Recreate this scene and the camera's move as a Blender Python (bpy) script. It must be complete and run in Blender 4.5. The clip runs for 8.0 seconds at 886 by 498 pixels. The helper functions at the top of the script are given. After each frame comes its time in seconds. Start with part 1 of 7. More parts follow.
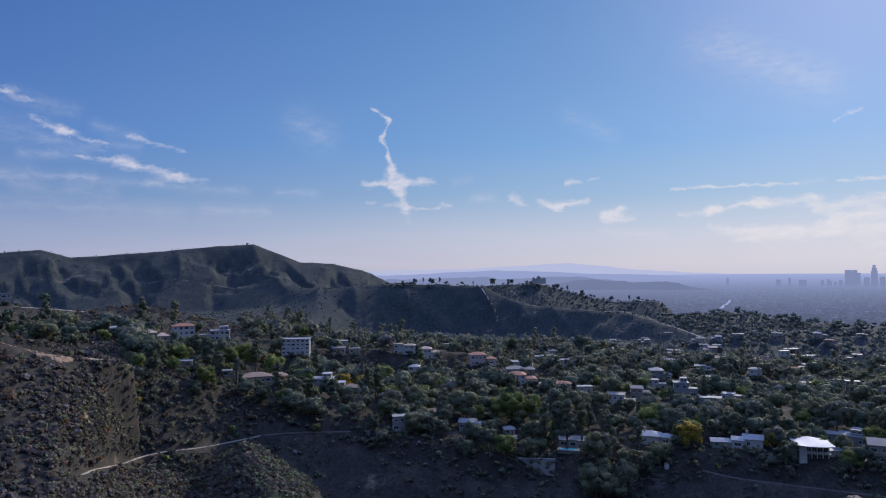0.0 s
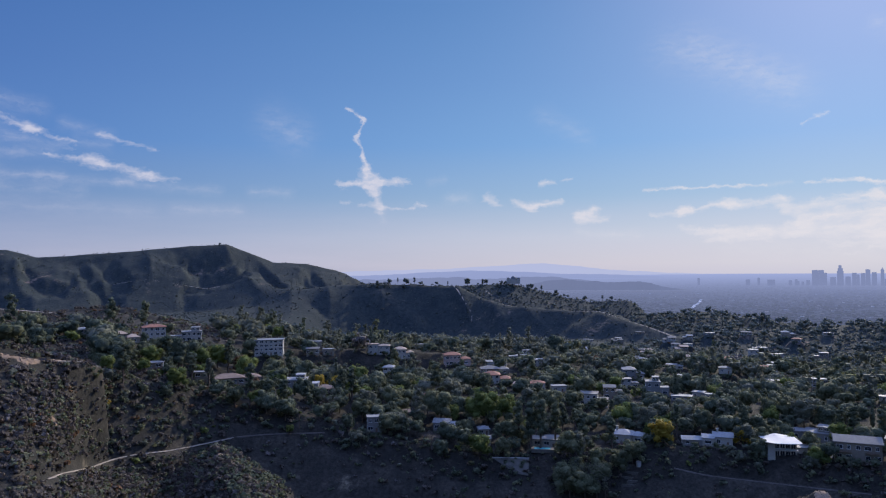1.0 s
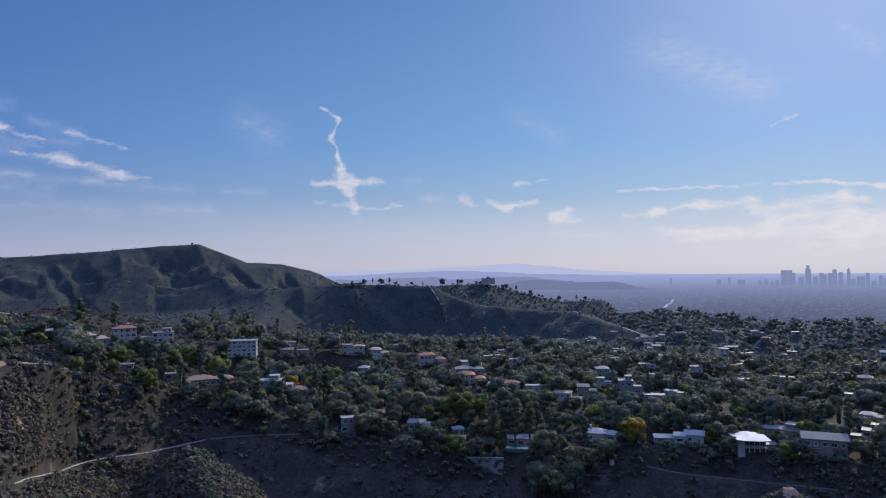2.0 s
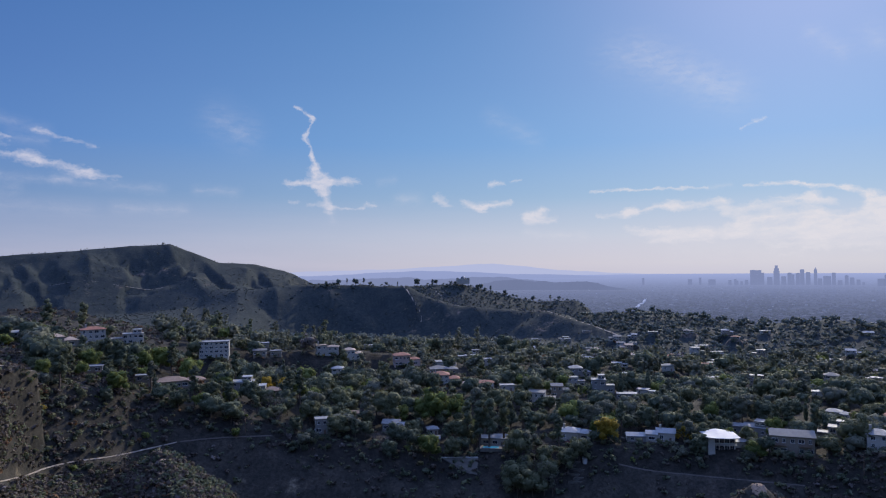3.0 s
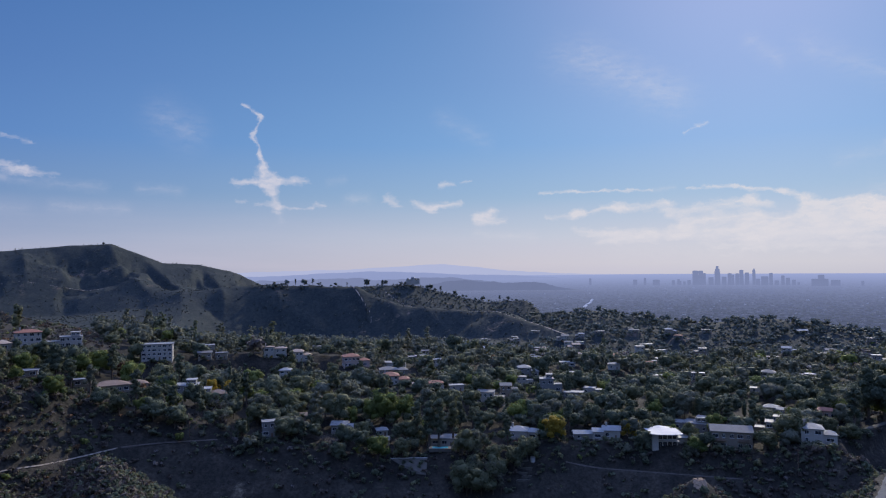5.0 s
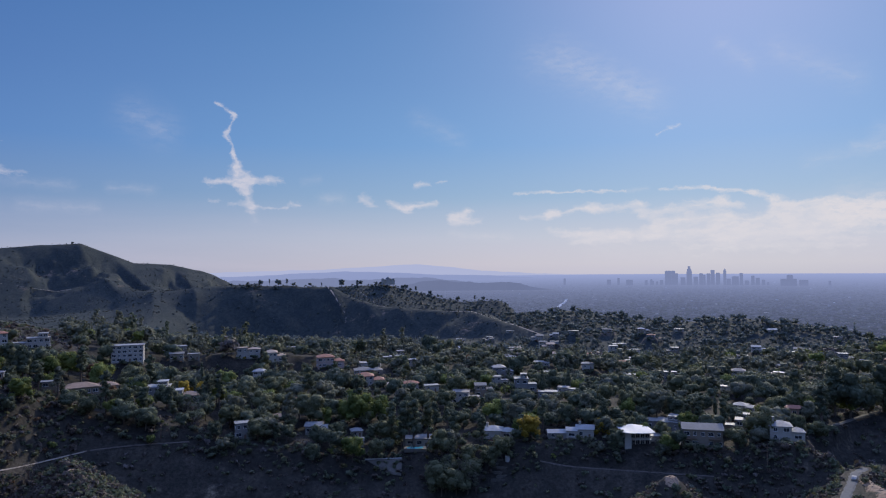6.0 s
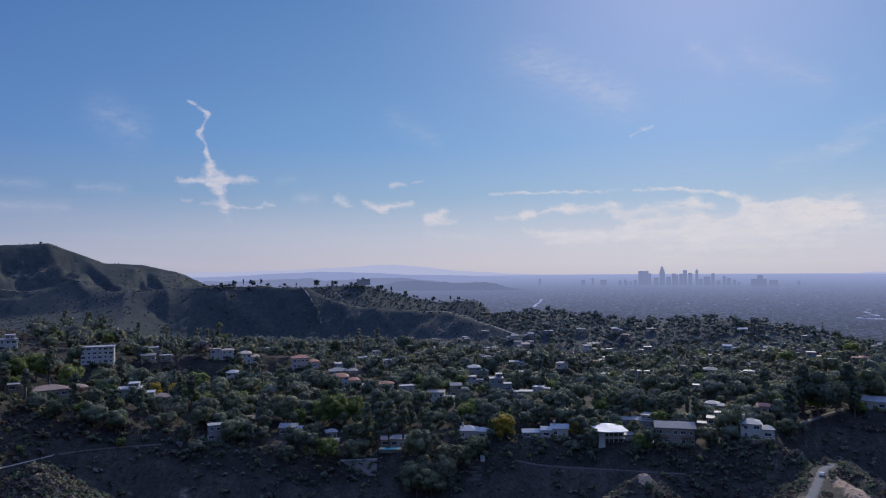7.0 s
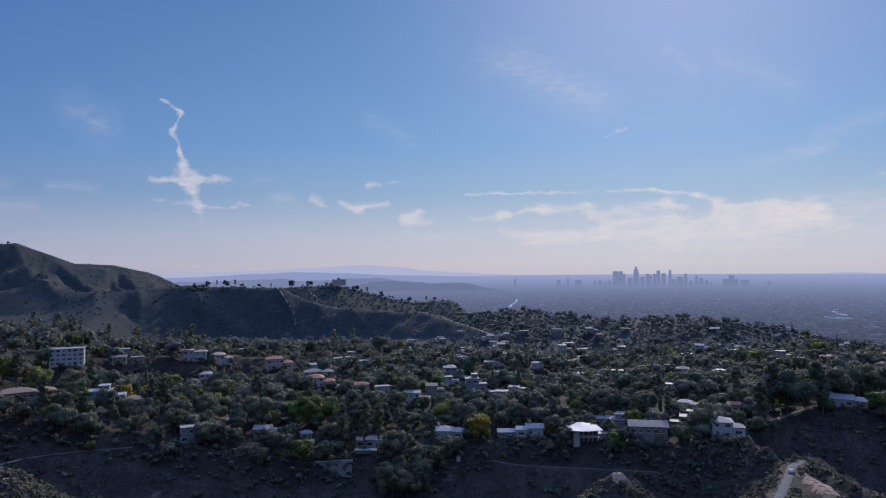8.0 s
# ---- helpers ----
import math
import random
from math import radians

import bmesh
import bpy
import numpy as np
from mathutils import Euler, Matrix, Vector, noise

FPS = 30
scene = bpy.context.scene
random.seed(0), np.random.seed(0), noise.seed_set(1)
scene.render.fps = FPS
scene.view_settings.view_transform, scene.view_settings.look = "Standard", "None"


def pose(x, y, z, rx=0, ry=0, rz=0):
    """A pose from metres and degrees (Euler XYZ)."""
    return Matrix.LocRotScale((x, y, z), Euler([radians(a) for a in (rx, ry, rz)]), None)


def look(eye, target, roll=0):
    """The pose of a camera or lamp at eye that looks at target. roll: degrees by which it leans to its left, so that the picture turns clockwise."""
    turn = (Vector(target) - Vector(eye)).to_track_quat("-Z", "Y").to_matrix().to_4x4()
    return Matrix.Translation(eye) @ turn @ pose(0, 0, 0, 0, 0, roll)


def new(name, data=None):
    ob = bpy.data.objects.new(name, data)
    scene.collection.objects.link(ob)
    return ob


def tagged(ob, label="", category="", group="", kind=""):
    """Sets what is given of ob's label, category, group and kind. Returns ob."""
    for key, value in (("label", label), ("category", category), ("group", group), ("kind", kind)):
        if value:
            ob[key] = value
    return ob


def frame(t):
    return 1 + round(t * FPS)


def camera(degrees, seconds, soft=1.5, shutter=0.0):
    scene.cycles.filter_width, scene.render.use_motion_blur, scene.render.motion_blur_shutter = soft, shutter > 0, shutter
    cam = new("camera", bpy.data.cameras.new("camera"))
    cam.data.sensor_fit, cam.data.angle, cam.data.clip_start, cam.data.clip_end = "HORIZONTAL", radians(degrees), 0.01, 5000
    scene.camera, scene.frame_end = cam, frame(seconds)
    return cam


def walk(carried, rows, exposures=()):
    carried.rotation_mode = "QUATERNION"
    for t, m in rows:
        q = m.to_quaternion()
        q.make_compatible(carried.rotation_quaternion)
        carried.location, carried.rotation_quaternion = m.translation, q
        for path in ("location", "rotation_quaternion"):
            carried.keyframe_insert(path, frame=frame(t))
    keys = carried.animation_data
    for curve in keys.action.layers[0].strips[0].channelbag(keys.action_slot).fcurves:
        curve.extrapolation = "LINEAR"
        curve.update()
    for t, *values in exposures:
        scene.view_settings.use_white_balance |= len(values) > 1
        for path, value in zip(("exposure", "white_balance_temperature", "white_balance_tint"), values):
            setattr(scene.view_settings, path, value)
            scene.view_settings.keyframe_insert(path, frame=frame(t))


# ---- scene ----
# The camera hovers almost on one spot, drifting a little, and turns slowly to its right.
EYE = 480.0  # metres above the sea; the city plain lies near 90
PLAIN = 90.0
cam = camera(64.52, 8.0, soft=1.15)
TURNS = [
    (0.0, 91.473, 0.484, 0.012), (0.5, 91.461, 0.487, -1.010), (1.0, 91.466, 0.492, -2.049), (1.5, 91.471, 0.492, -3.060),
    (3.0, 91.455, 0.512, -6.141), (3.5, 91.457, 0.506, -7.156), (4.0, 91.463, 0.500, -8.124), (4.5, 91.466, 0.506, -9.162),
    (6.0, 91.456, 0.480, -12.221), (6.5, 91.458, 0.493, -13.209), (7.0, 91.460, 0.484, -14.207), (7.5, 91.470, 0.495, -15.200),
    (8.0, 91.473, 0.484, -16.167),
]
walk(cam, [(t, pose(0.11 * (t - 4.0), 0, EYE, rx, ry, rz)) for t, rx, ry, rz in TURNS], exposures=[(0.0, 0.10), (4.0, 0.04), (8.0, -0.07)])

# ---- daylight ----
SUN_BEARING, SUN_HEIGHT = 35.0, 27.0
# clouds: strokes of (bearing, height, bearing, height, half width, density), all angles in degrees
CROSS = [
    (-5.8, 12.8, -4.4, 11.9, 0.44, 1.00),
    (-4.4, 11.9, -4.9, 10.5, 0.50, 1.00),
    (-4.9, 10.5, -4.4, 9.0, 0.57, 1.00),
    (-4.4, 9.0, -4.1, 7.8, 0.50, 0.90),
    (-6.3, 6.7, -3.6, 6.9, 1.00, 1.15),
    (-3.6, 7.0, -0.8, 6.9, 0.95, 1.15),
    (-4.1, 7.8, -3.7, 6.5, 1.40, 1.20),
    (-3.6, 6.5, -3.1, 4.7, 1.20, 1.05),
    (-2.9, 4.7, -2.8, 3.9, 0.61, 0.65),
    (-6.2, 5.3, -5.6, 5.3, 0.70, 0.85),
    (-4.7, 5.1, -3.0, 5.0, 0.61, 0.70),
    (-2.7, 4.9, -0.3, 4.7, 0.44, 0.70),
    (-0.1, 5.1, 0.6, 4.9, 0.88, 0.85),
]
PUFFS = [
    (2.5, 5.6, 4.3, 5.6, 0.88, 0.65),
    (5.6, 5.6, 6.4, 5.1, 1.25, 1.06),
    (8.0, 5.1, 9.2, 4.6, 1.16, 1.06),
    (9.6, 4.9, 11.6, 5.1, 1.06, 1.06),
    (10.1, 6.7, 11.2, 6.7, 0.87, 0.90),
    (12.0, 6.9, 12.6, 7.0, 0.58, 0.78),
    (13.1, 3.8, 14.3, 4.5, 1.35, 1.23),
    (13.0, 3.9, 15.3, 3.6, 0.77, 0.90),
    (13.0, 2.7, 17.6, 2.3, 0.79, 0.65),
    (1.1, 6.8, 2.2, 7.1, 0.61, 0.45),
    (-11.5, 11.5, -9.7, 10.5, 2.80, 0.55),
    (-13.2, 6.1, -10.3, 6.0, 0.79, 0.59),
    (-18.9, 4.6, -14.0, 4.5, 0.88, 0.55),
]
BANK = [
    (18.2, 5.9, 26.8, 5.9, 0.44, 1.00),
    (26.8, 5.9, 28.5, 6.0, 0.37, 0.60),
    (29.5, 5.9, 32.8, 5.9, 0.44, 1.00),
    (32.8, 5.9, 36.0, 5.4, 0.54, 1.10),
    (36.0, 5.4, 37.8, 4.8, 0.63, 1.10),
    (37.8, 4.8, 38.4, 4.2, 1.06, 1.15),
    (18.7, 3.8, 21.4, 4.2, 0.77, 0.94),
    (20.9, 4.1, 24.4, 4.7, 0.91, 1.04),
    (24.4, 4.4, 28.1, 4.8, 1.22, 1.04),
    (28.1, 4.0, 33.8, 4.8, 1.22, 1.10),
    (29.2, 3.3, 34.3, 3.8, 1.06, 1.04),
    (33.8, 4.8, 35.3, 4.5, 0.91, 0.99),
    (34.3, 3.1, 37.7, 3.7, 1.38, 1.15),
    (37.7, 4.0, 41.6, 4.7, 1.22, 0.99),
    (38.2, 3.7, 44.3, 4.1, 1.52, 1.10),
    (39.1, 3.4, 44.9, 3.8, 1.52, 0.99),
    (20.9, 2.8, 26.8, 2.4, 1.22, 0.94),
    (22.8, 1.9, 29.2, 2.6, 1.38, 0.88),
    (28.6, 2.4, 34.8, 2.8, 1.52, 0.99),
    (33.8, 2.3, 40.9, 2.6, 1.83, 1.04),
    (39.8, 2.9, 46.3, 2.8, 1.68, 0.83),
    (42.1, 3.8, 48.4, 4.0, 2.13, 0.55),
    (31.2, 1.3, 43.1, 1.3, 2.44, 0.68),
    (43.1, 2.1, 48.5, 2.1, 2.74, 0.61),
    (24.6, 1.2, 33.7, 0.7, 2.13, 0.55),
    (42.8, 8.2, 45.4, 8.4, 0.73, 0.55),
    (44.4, 9.2, 48.7, 10.4, 1.37, 0.50),
    (39.9, 7.4, 44.3, 8.0, 1.26, 0.35),
    (42.6, 4.4, 54.0, 4.2, 3.19, 0.61),
]
STREAKS = [
    (29.3, 10.1, 31.1, 10.8, 0.53, 0.80),
    (34.1, 16.3, 36.2, 14.7, 1.23, 0.39),
    (37.8, 15.5, 42.8, 13.0, 1.93, 0.39),
    (20.3, 16.3, 28.9, 12.9, 3.15, 0.39),
    (22.2, 16.6, 28.1, 13.2, 2.63, 0.39),
    (10.4, 12.0, 13.6, 10.3, 1.58, 0.33),
    (48.3, 6.2, 49.6, 6.4, 0.70, 0.60),
]
LEFT = [
    (-31.0, 8.2, -27.0, 8.4, 0.78, 0.60),
    (-27.6, 8.3, -24.0, 7.9, 1.10, 0.80),
    (-24.6, 7.9, -20.6, 7.1, 1.23, 0.88),
    (-21.4, 7.0, -18.6, 6.8, 0.78, 0.80),
    (-30.4, 10.6, -28.0, 9.9, 1.04, 0.76),
    (-28.6, 9.9, -25.6, 9.2, 0.98, 0.71),
    (-29.8, 9.3, -26.6, 9.0, 0.78, 0.55),
    (-25.6, 9.3, -23.6, 9.0, 0.78, 0.50),
    (-34.5, 13.0, -30.6, 12.0, 1.56, 0.71),
    (-31.8, 12.2, -27.8, 11.4, 1.17, 0.50),
    (-26.4, 10.5, -23.4, 9.8, 0.91, 0.50),
    (-24.2, 9.9, -20.2, 9.0, 0.78, 0.78),
    (-32.5, 6.7, -26.5, 6.8, 0.78, 0.62),
    (-28.0, 6.5, -22.0, 6.5, 0.72, 0.60),
    (-22.9, 6.5, -15.6, 6.0, 0.78, 0.55),
    (-31.3, 5.9, -25.2, 5.7, 1.04, 0.45),
    (-36.1, 10.4, -30.3, 9.7, 2.86, 0.45),
    (-37.0, 7.0, -31.0, 6.7, 2.08, 0.45),
    (-32.3, 4.7, -20.8, 4.4, 1.30, 0.40),
]
world = bpy.data.worlds.new("world")
scene.world = world
world.use_nodes = True
wt = world.node_tree
wt.nodes.clear()


def wmath(op, a, b=0.0, c=0.0, clamp=False):
    n = wt.nodes.new("ShaderNodeMath")
    n.operation, n.use_clamp = op, clamp
    for i, v in enumerate((a, b, c)):
        if isinstance(v, (int, float)):
            n.inputs[i].default_value = v
        else:
            wt.links.new(v, n.inputs[i])
    return n.outputs[0]


def wvec(op, a, b=(0, 0, 0)):
    n = wt.nodes.new("ShaderNodeVectorMath")
    n.operation = op
    for i, v in enumerate((a, b)):
        if isinstance(v, tuple):
            n.inputs[i].default_value = v
        else:
            wt.links.new(v, n.inputs[i])
    return n


def wramp(fac, stops):
    r = wt.nodes.new("ShaderNodeValToRGB")
    while len(r.color_ramp.elements) < len(stops):
        r.color_ramp.elements.new(0.5)
    for el, (p, c) in zip(r.color_ramp.elements, stops):
        el.position, el.color = p, (*c, 1)
    wt.links.new(fac, r.inputs["Fac"])
    return r.outputs["Color"]


def wmix(fac, a, b, blend="MIX"):
    n = wt.nodes.new("ShaderNodeMix")
    n.data_type, n.blend_type = "RGBA", blend
    for i, v in ((0, fac), (6, a), (7, b)):
        if isinstance(v, (int, float)):
            n.inputs[i].default_value = v
        elif isinstance(v, tuple):
            n.inputs[i].default_value = (*v, 1)
        else:
            wt.links.new(v, n.inputs[i])
    return n.outputs[2]


sky = wt.nodes.new("ShaderNodeTexSky")
sky.sky_type = "NISHITA"
sky.sun_disc = False
sky.sun_elevation, sky.sun_rotation = radians(SUN_HEIGHT), radians(SUN_BEARING)
sky.altitude, sky.air_density, sky.dust_density, sky.ozone_density = 480, 1.0, 0.4, 2.0
way = wt.nodes.new("ShaderNodeTexCoord").outputs["Generated"]
sep = wt.nodes.new("ShaderNodeSeparateXYZ")
wt.links.new(way, sep.inputs[0])
bearing = wmath("MULTIPLY", wmath("ARCTAN2", sep.outputs["X"], sep.outputs["Y"]), 57.29578)
rise = wmath("MULTIPLY", wmath("ARCSINE", sep.outputs["Z"]), 57.29578)
sa, se = radians(SUN_BEARING), radians(SUN_HEIGHT)
to_sun = (math.sin(sa) * math.cos(se), math.cos(sa) * math.cos(se), math.sin(se))
toward = wvec("DOT_PRODUCT", way, to_sun).outputs["Value"]
near_sun = wmath("MAXIMUM", toward, 0.0)
scatter = wmath("MULTIPLY", toward, toward)  # air scatters most along the sun's line, on both sides
# from about 27 degrees up, out of view, sky overbrightened to fill the shade
clear = wramp(wmath("MULTIPLY_ADD", rise, 1 / 62.0, 2 / 62.0, clamp=True), [
    (0.0, (0.40, 0.44, 0.64)), (0.035, (0.56, 0.58, 0.73)), (0.07, (0.50, 0.58, 0.77)), (0.12, (0.30, 0.47, 0.74)), (0.19, (0.18, 0.38, 0.76)),
    (0.27, (0.14, 0.31, 0.68)), (0.37, (0.10, 0.25, 0.60)), (0.47, (0.52, 0.79, 1.62)), (0.6, (0.82, 1.12, 2.20)), (1.0, (0.82, 1.12, 2.20))])
clear = wmix(1.0, clear, wmix(scatter, (0.37, 0.46, 0.65), (1.24, 1.15, 1.0)), "MULTIPLY")
clear = wmix(1.0, clear, wmix(wmath("POWER", near_sun, 26.0), (0, 0, 0), (0.26, 0.19, 0.22)), "ADD")
air = wmix(1.0, wmix(1.0, sky.outputs["Color"], (0.05, 0.05, 0.05), "MULTIPLY"), (0.8, 0.8, 0.8), "DARKEN")
clear = wmix(0.12, clear, air)

flat = wt.nodes.new("ShaderNodeCombineXYZ")
wt.links.new(bearing, flat.inputs[0])
wt.links.new(rise, flat.inputs[1])


def wnoise(vec, scale, detail, rough, colour=False):
    n = wt.nodes.new("ShaderNodeTexNoise")
    n.inputs["Scale"].default_value, n.inputs["Detail"].default_value, n.inputs["Roughness"].default_value = scale, detail, rough
    wt.links.new(vec, n.inputs["Vector"])
    return n.outputs["Color" if colour else "Fac"]


bend = wvec("SUBTRACT", wnoise(flat.outputs[0], 0.8, 6, 0.72, True), (0.5, 0.5, 0.5)).outputs[0]
point = wvec("ADD", flat.outputs[0], wvec("MULTIPLY", bend, (1.1, 0.75, 0.0)).outputs[0]).outputs[0]
cover, mist, link, here = 0.0, 0.0, None, point
for x0, y0, x1, y1, wide, dense in CROSS + PUFFS + BANK + STREAKS + LEFT:
    dx, dy = x1 - x0, y1 - y0
    if link is not None:  # one stroke after the other keeps the shader's memory small
        tie = wvec("MULTIPLY_ADD", link, (1e-7, 1e-7, 0.0))
        wt.links.new(point, tie.inputs[2])
        here = tie.outputs[0]
    off = wvec("SUBTRACT", here, (x0, y0, 0)).outputs[0]
    part_way = wmath("MULTIPLY", wvec("DOT_PRODUCT", off, (dx, dy, 0)).outputs["Value"], 1 / (dx * dx + dy * dy), clamp=True)
    step = wt.nodes.new("ShaderNodeVectorMath")
    step.operation = "SCALE"
    step.inputs[0].default_value = (dx, dy, 0)
    wt.links.new(part_way, step.inputs["Scale"])
    gap = wvec("DISTANCE", off, step.outputs[0]).outputs["Value"]
    v = wmath("MULTIPLY_ADD", gap, -1 / wide, 1.0, clamp=True)
    soft_v = wmath("MULTIPLY", v, v)
    if dense > 0.66:
        cover = link = wmath("MULTIPLY_ADD", soft_v, dense, cover)
    else:
        mist = link = wmath("MULTIPLY_ADD", soft_v, dense, mist)
fold = wvec("ADD", point, wvec("MULTIPLY", wvec("SUBTRACT", wnoise(point, 2.2, 3, 0.6, True), (0.5, 0.5, 0.5)).outputs[0], (0.9, 0.5, 0.0)).outputs[0]).outputs[0]
grain = wnoise(wvec("MULTIPLY", fold, (0.55, 1.9, 0.0)).outputs[0], 1.35, 6, 0.58)
torn = wmath("MULTIPLY_ADD", grain, 1.9, -1.42)
veil = wmath("MULTIPLY", wmath("ADD", torn, wmath("MULTIPLY", wmath("MINIMUM", cover, 1.25), 1.12)), 0.92, clamp=True)
thin_veil = wmath("MULTIPLY", mist, wmath("MULTIPLY_ADD", grain, 1.6, -0.35, clamp=True))
alpha = wmath("MULTIPLY_ADD", thin_veil, 0.55, wmath("MULTIPLY", wmath("MULTIPLY", veil, wmath("MULTIPLY", cover, 1.9, clamp=True)), 0.85), clamp=True)
cloud_colour = wmix(wmath("POWER", near_sun, 5.0), (0.60, 0.60, 0.72), (0.80, 0.76, 0.76))
# thin lilac haze that lies over the horizon
low = wmath("MULTIPLY", wmath("MULTIPLY_ADD", rise, -1 / 6.0, 1.0, clamp=True), wmath("MULTIPLY", wnoise(wvec("MULTIPLY", flat.outputs[0], (0.06, 0.5, 0)).outputs[0], 1.0, 4, 0.6), 0.6))
clear = wmix(low, clear, (0.60, 0.57, 0.70))
back = wt.nodes.new("ShaderNodeBackground")
back.inputs["Strength"].default_value = 1.0
wout = wt.nodes.new("ShaderNodeOutputWorld")
wt.links.new(wmix(alpha, clear, cloud_colour), back.inputs["Color"])
wt.links.new(back.outputs["Background"], wout.inputs["Surface"])
sun = new("sun", bpy.data.lights.new("sun", "SUN"))
sun.data.energy, sun.data.angle, sun.data.color = 4.2, radians(0.53), (1.0, 0.91, 0.78)
sun.matrix_world = look((0, 0, 700), (-to_sun[0], -to_sun[1], 700 - to_sun[2]))

# ---- materials ----
def nodes_of(name):
    m = bpy.data.materials.new(name)
    m.use_nodes = True
    nt = m.node_tree
    return m, nt, nt.nodes["Principled BSDF"]


def node(nt, kind, **sets):
    n = nt.nodes.new(kind)
    for k, v in sets.items():
        if k == "operation":
            n.operation = v
        elif k == "blend_type":
            n.blend_type = v
        elif k == "data_type":
            n.data_type = v
        else:
            n.inputs[k].default_value = v
    return n


def tex_noise(nt, scale, detail=4.0, rough=0.6, vec=None):
    n = node(nt, "ShaderNodeTexNoise", Scale=scale, Detail=detail, Roughness=rough)
    if vec is not None:
        nt.links.new(vec, n.inputs["Vector"])
    return n.outputs["Fac"]


def ramp(nt, fac, stops):
    r = nt.nodes.new("ShaderNodeValToRGB")
    while len(r.color_ramp.elements) < len(stops):
        r.color_ramp.elements.new(0.5)
    for el, (p, c) in zip(r.color_ramp.elements, stops):
        el.position, el.color = p, (*c, 1) if len(c) == 3 else c
    nt.links.new(fac, r.inputs["Fac"])
    return r.outputs["Color"]


def mixc(nt, fac, a, b, blend="MIX"):
    n = node(nt, "ShaderNodeMix", data_type="RGBA", blend_type=blend)
    for sock, v in (("Factor", fac), ("A", a), ("B", b)):
        i = next(s for s in n.inputs if s.name == sock and s.enabled and s.type == ("VALUE" if sock == "Factor" else "RGBA"))
        if isinstance(v, (int, float)):
            i.default_value = v
        elif isinstance(v, tuple):
            i.default_value = (*v, 1)
        else:
            nt.links.new(v, i)
    return next(s for s in n.outputs if s.enabled)


def place(nt):
    """World position in metres."""
    return nt.nodes.new("ShaderNodeNewGeometry").outputs["Position"]


def bump(nt, bsdf, height, strength=0.5, dist=0.2):
    b = node(nt, "ShaderNodeBump", Strength=strength, Distance=dist)
    nt.links.new(height, b.inputs["Height"])
    nt.links.new(b.outputs["Normal"], bsdf.inputs["Normal"])


def math_n(nt, op, a, b=0.0, c=0.0):
    n = node(nt, "ShaderNodeMath", operation=op)
    for i, v in enumerate((a, b, c)):
        if isinstance(v, (int, float)):
            n.inputs[i].default_value = v
        else:
            nt.links.new(v, n.inputs[i])
    return n.outputs[0]


def mat_ground(name="chaparral", relief=0.8, bare_from=0.67, deep=1.0):
    m, nt, b = nodes_of(name)
    p = place(nt)
    big = tex_noise(nt, 0.012, 5, 0.6, p)
    mid = tex_noise(nt, 0.09, 5, 0.65, p)
    fine = tex_noise(nt, 0.6, 4, 0.7, p)
    scrub = ramp(nt, mid, [(0.3, (0.040, 0.036, 0.032)), (0.5, (0.060, 0.050, 0.043)), (0.7, (0.100, 0.078, 0.064))])
    soil = ramp(nt, fine, [(0.3, (0.15, 0.115, 0.085)), (0.7, (0.29, 0.22, 0.16))])
    k = math_n(nt, "MULTIPLY_ADD", mid, 0.6, math_n(nt, "MULTIPLY", big, 0.6))
    bare = ramp(nt, k, [(bare_from, (0, 0, 0)), (bare_from + 0.09, (1, 1, 1))])
    col = mixc(nt, bare, scrub, soil)
    speck = ramp(nt, fine, [(0.35, (0.55, 0.55, 0.55)), (0.65, (1.2, 1.2, 1.2))])
    col = mixc(nt, 1.0, col, speck, "MULTIPLY")
    if deep < 1.0:  # denser, darker growth
        col = mixc(nt, 1.0, col, (deep * 0.92, deep, deep * 0.94), "MULTIPLY")
    nt.links.new(col, b.inputs["Base Color"])
    b.inputs["Roughness"].default_value = 0.95
    b.inputs["Specular IOR Level"].default_value = 0.1
    bump(nt, b, fine, relief, 1.0)
    return m


CHAPARRAL = mat_ground("chaparral", 0.4, 0.72, 0.7)
GARDEN = mat_ground("garden_ground", 0.5, 0.80, 0.55)

def mat_leaf(name, dark, light, through_light=0.35):
    """Foliage: rough leaves that let some sun through."""
    m, nt, b = nodes_of(name)
    geo = nt.nodes.new("ShaderNodeNewGeometry")
    info = nt.nodes.new("ShaderNodeObjectInfo")
    tone = math_n(nt, "MULTIPLY_ADD", geo.outputs["Random Per Island"], 0.24, math_n(nt, "MULTIPLY", info.outputs["Random"], 0.25))
    patch = tex_noise(nt, 0.11, 2, 0.5, geo.outputs["Position"])
    tone = math_n(nt, "MULTIPLY_ADD", patch, 0.75, tone)
    sprays = tex_noise(nt, 0.9, 4, 0.7, geo.outputs["Position"])
    tone = math_n(nt, "ADD", tone, math_n(nt, "MULTIPLY_ADD", sprays, 0.5, -0.25))
    col = ramp(nt, tone, [(0.3, dark), (0.9, light)])
    nt.links.new(col, b.inputs["Base Color"])
    b.inputs["Roughness"].default_value = 0.8
    b.inputs["Specular IOR Level"].default_value = 0.15
    bump(nt, b, sprays, 0.7, 1.2)
    tr = nt.nodes.new("ShaderNodeBsdfTranslucent")
    nt.links.new(col, tr.inputs["Color"])
    mx = node(nt, "ShaderNodeMixShader", Fac=through_light)
    out = nt.nodes["Material Output"]
    nt.links.new(b.outputs[0], mx.inputs[1])
    nt.links.new(tr.outputs[0], mx.inputs[2])
    nt.links.new(mx.outputs[0], out.inputs["Surface"])
    return m


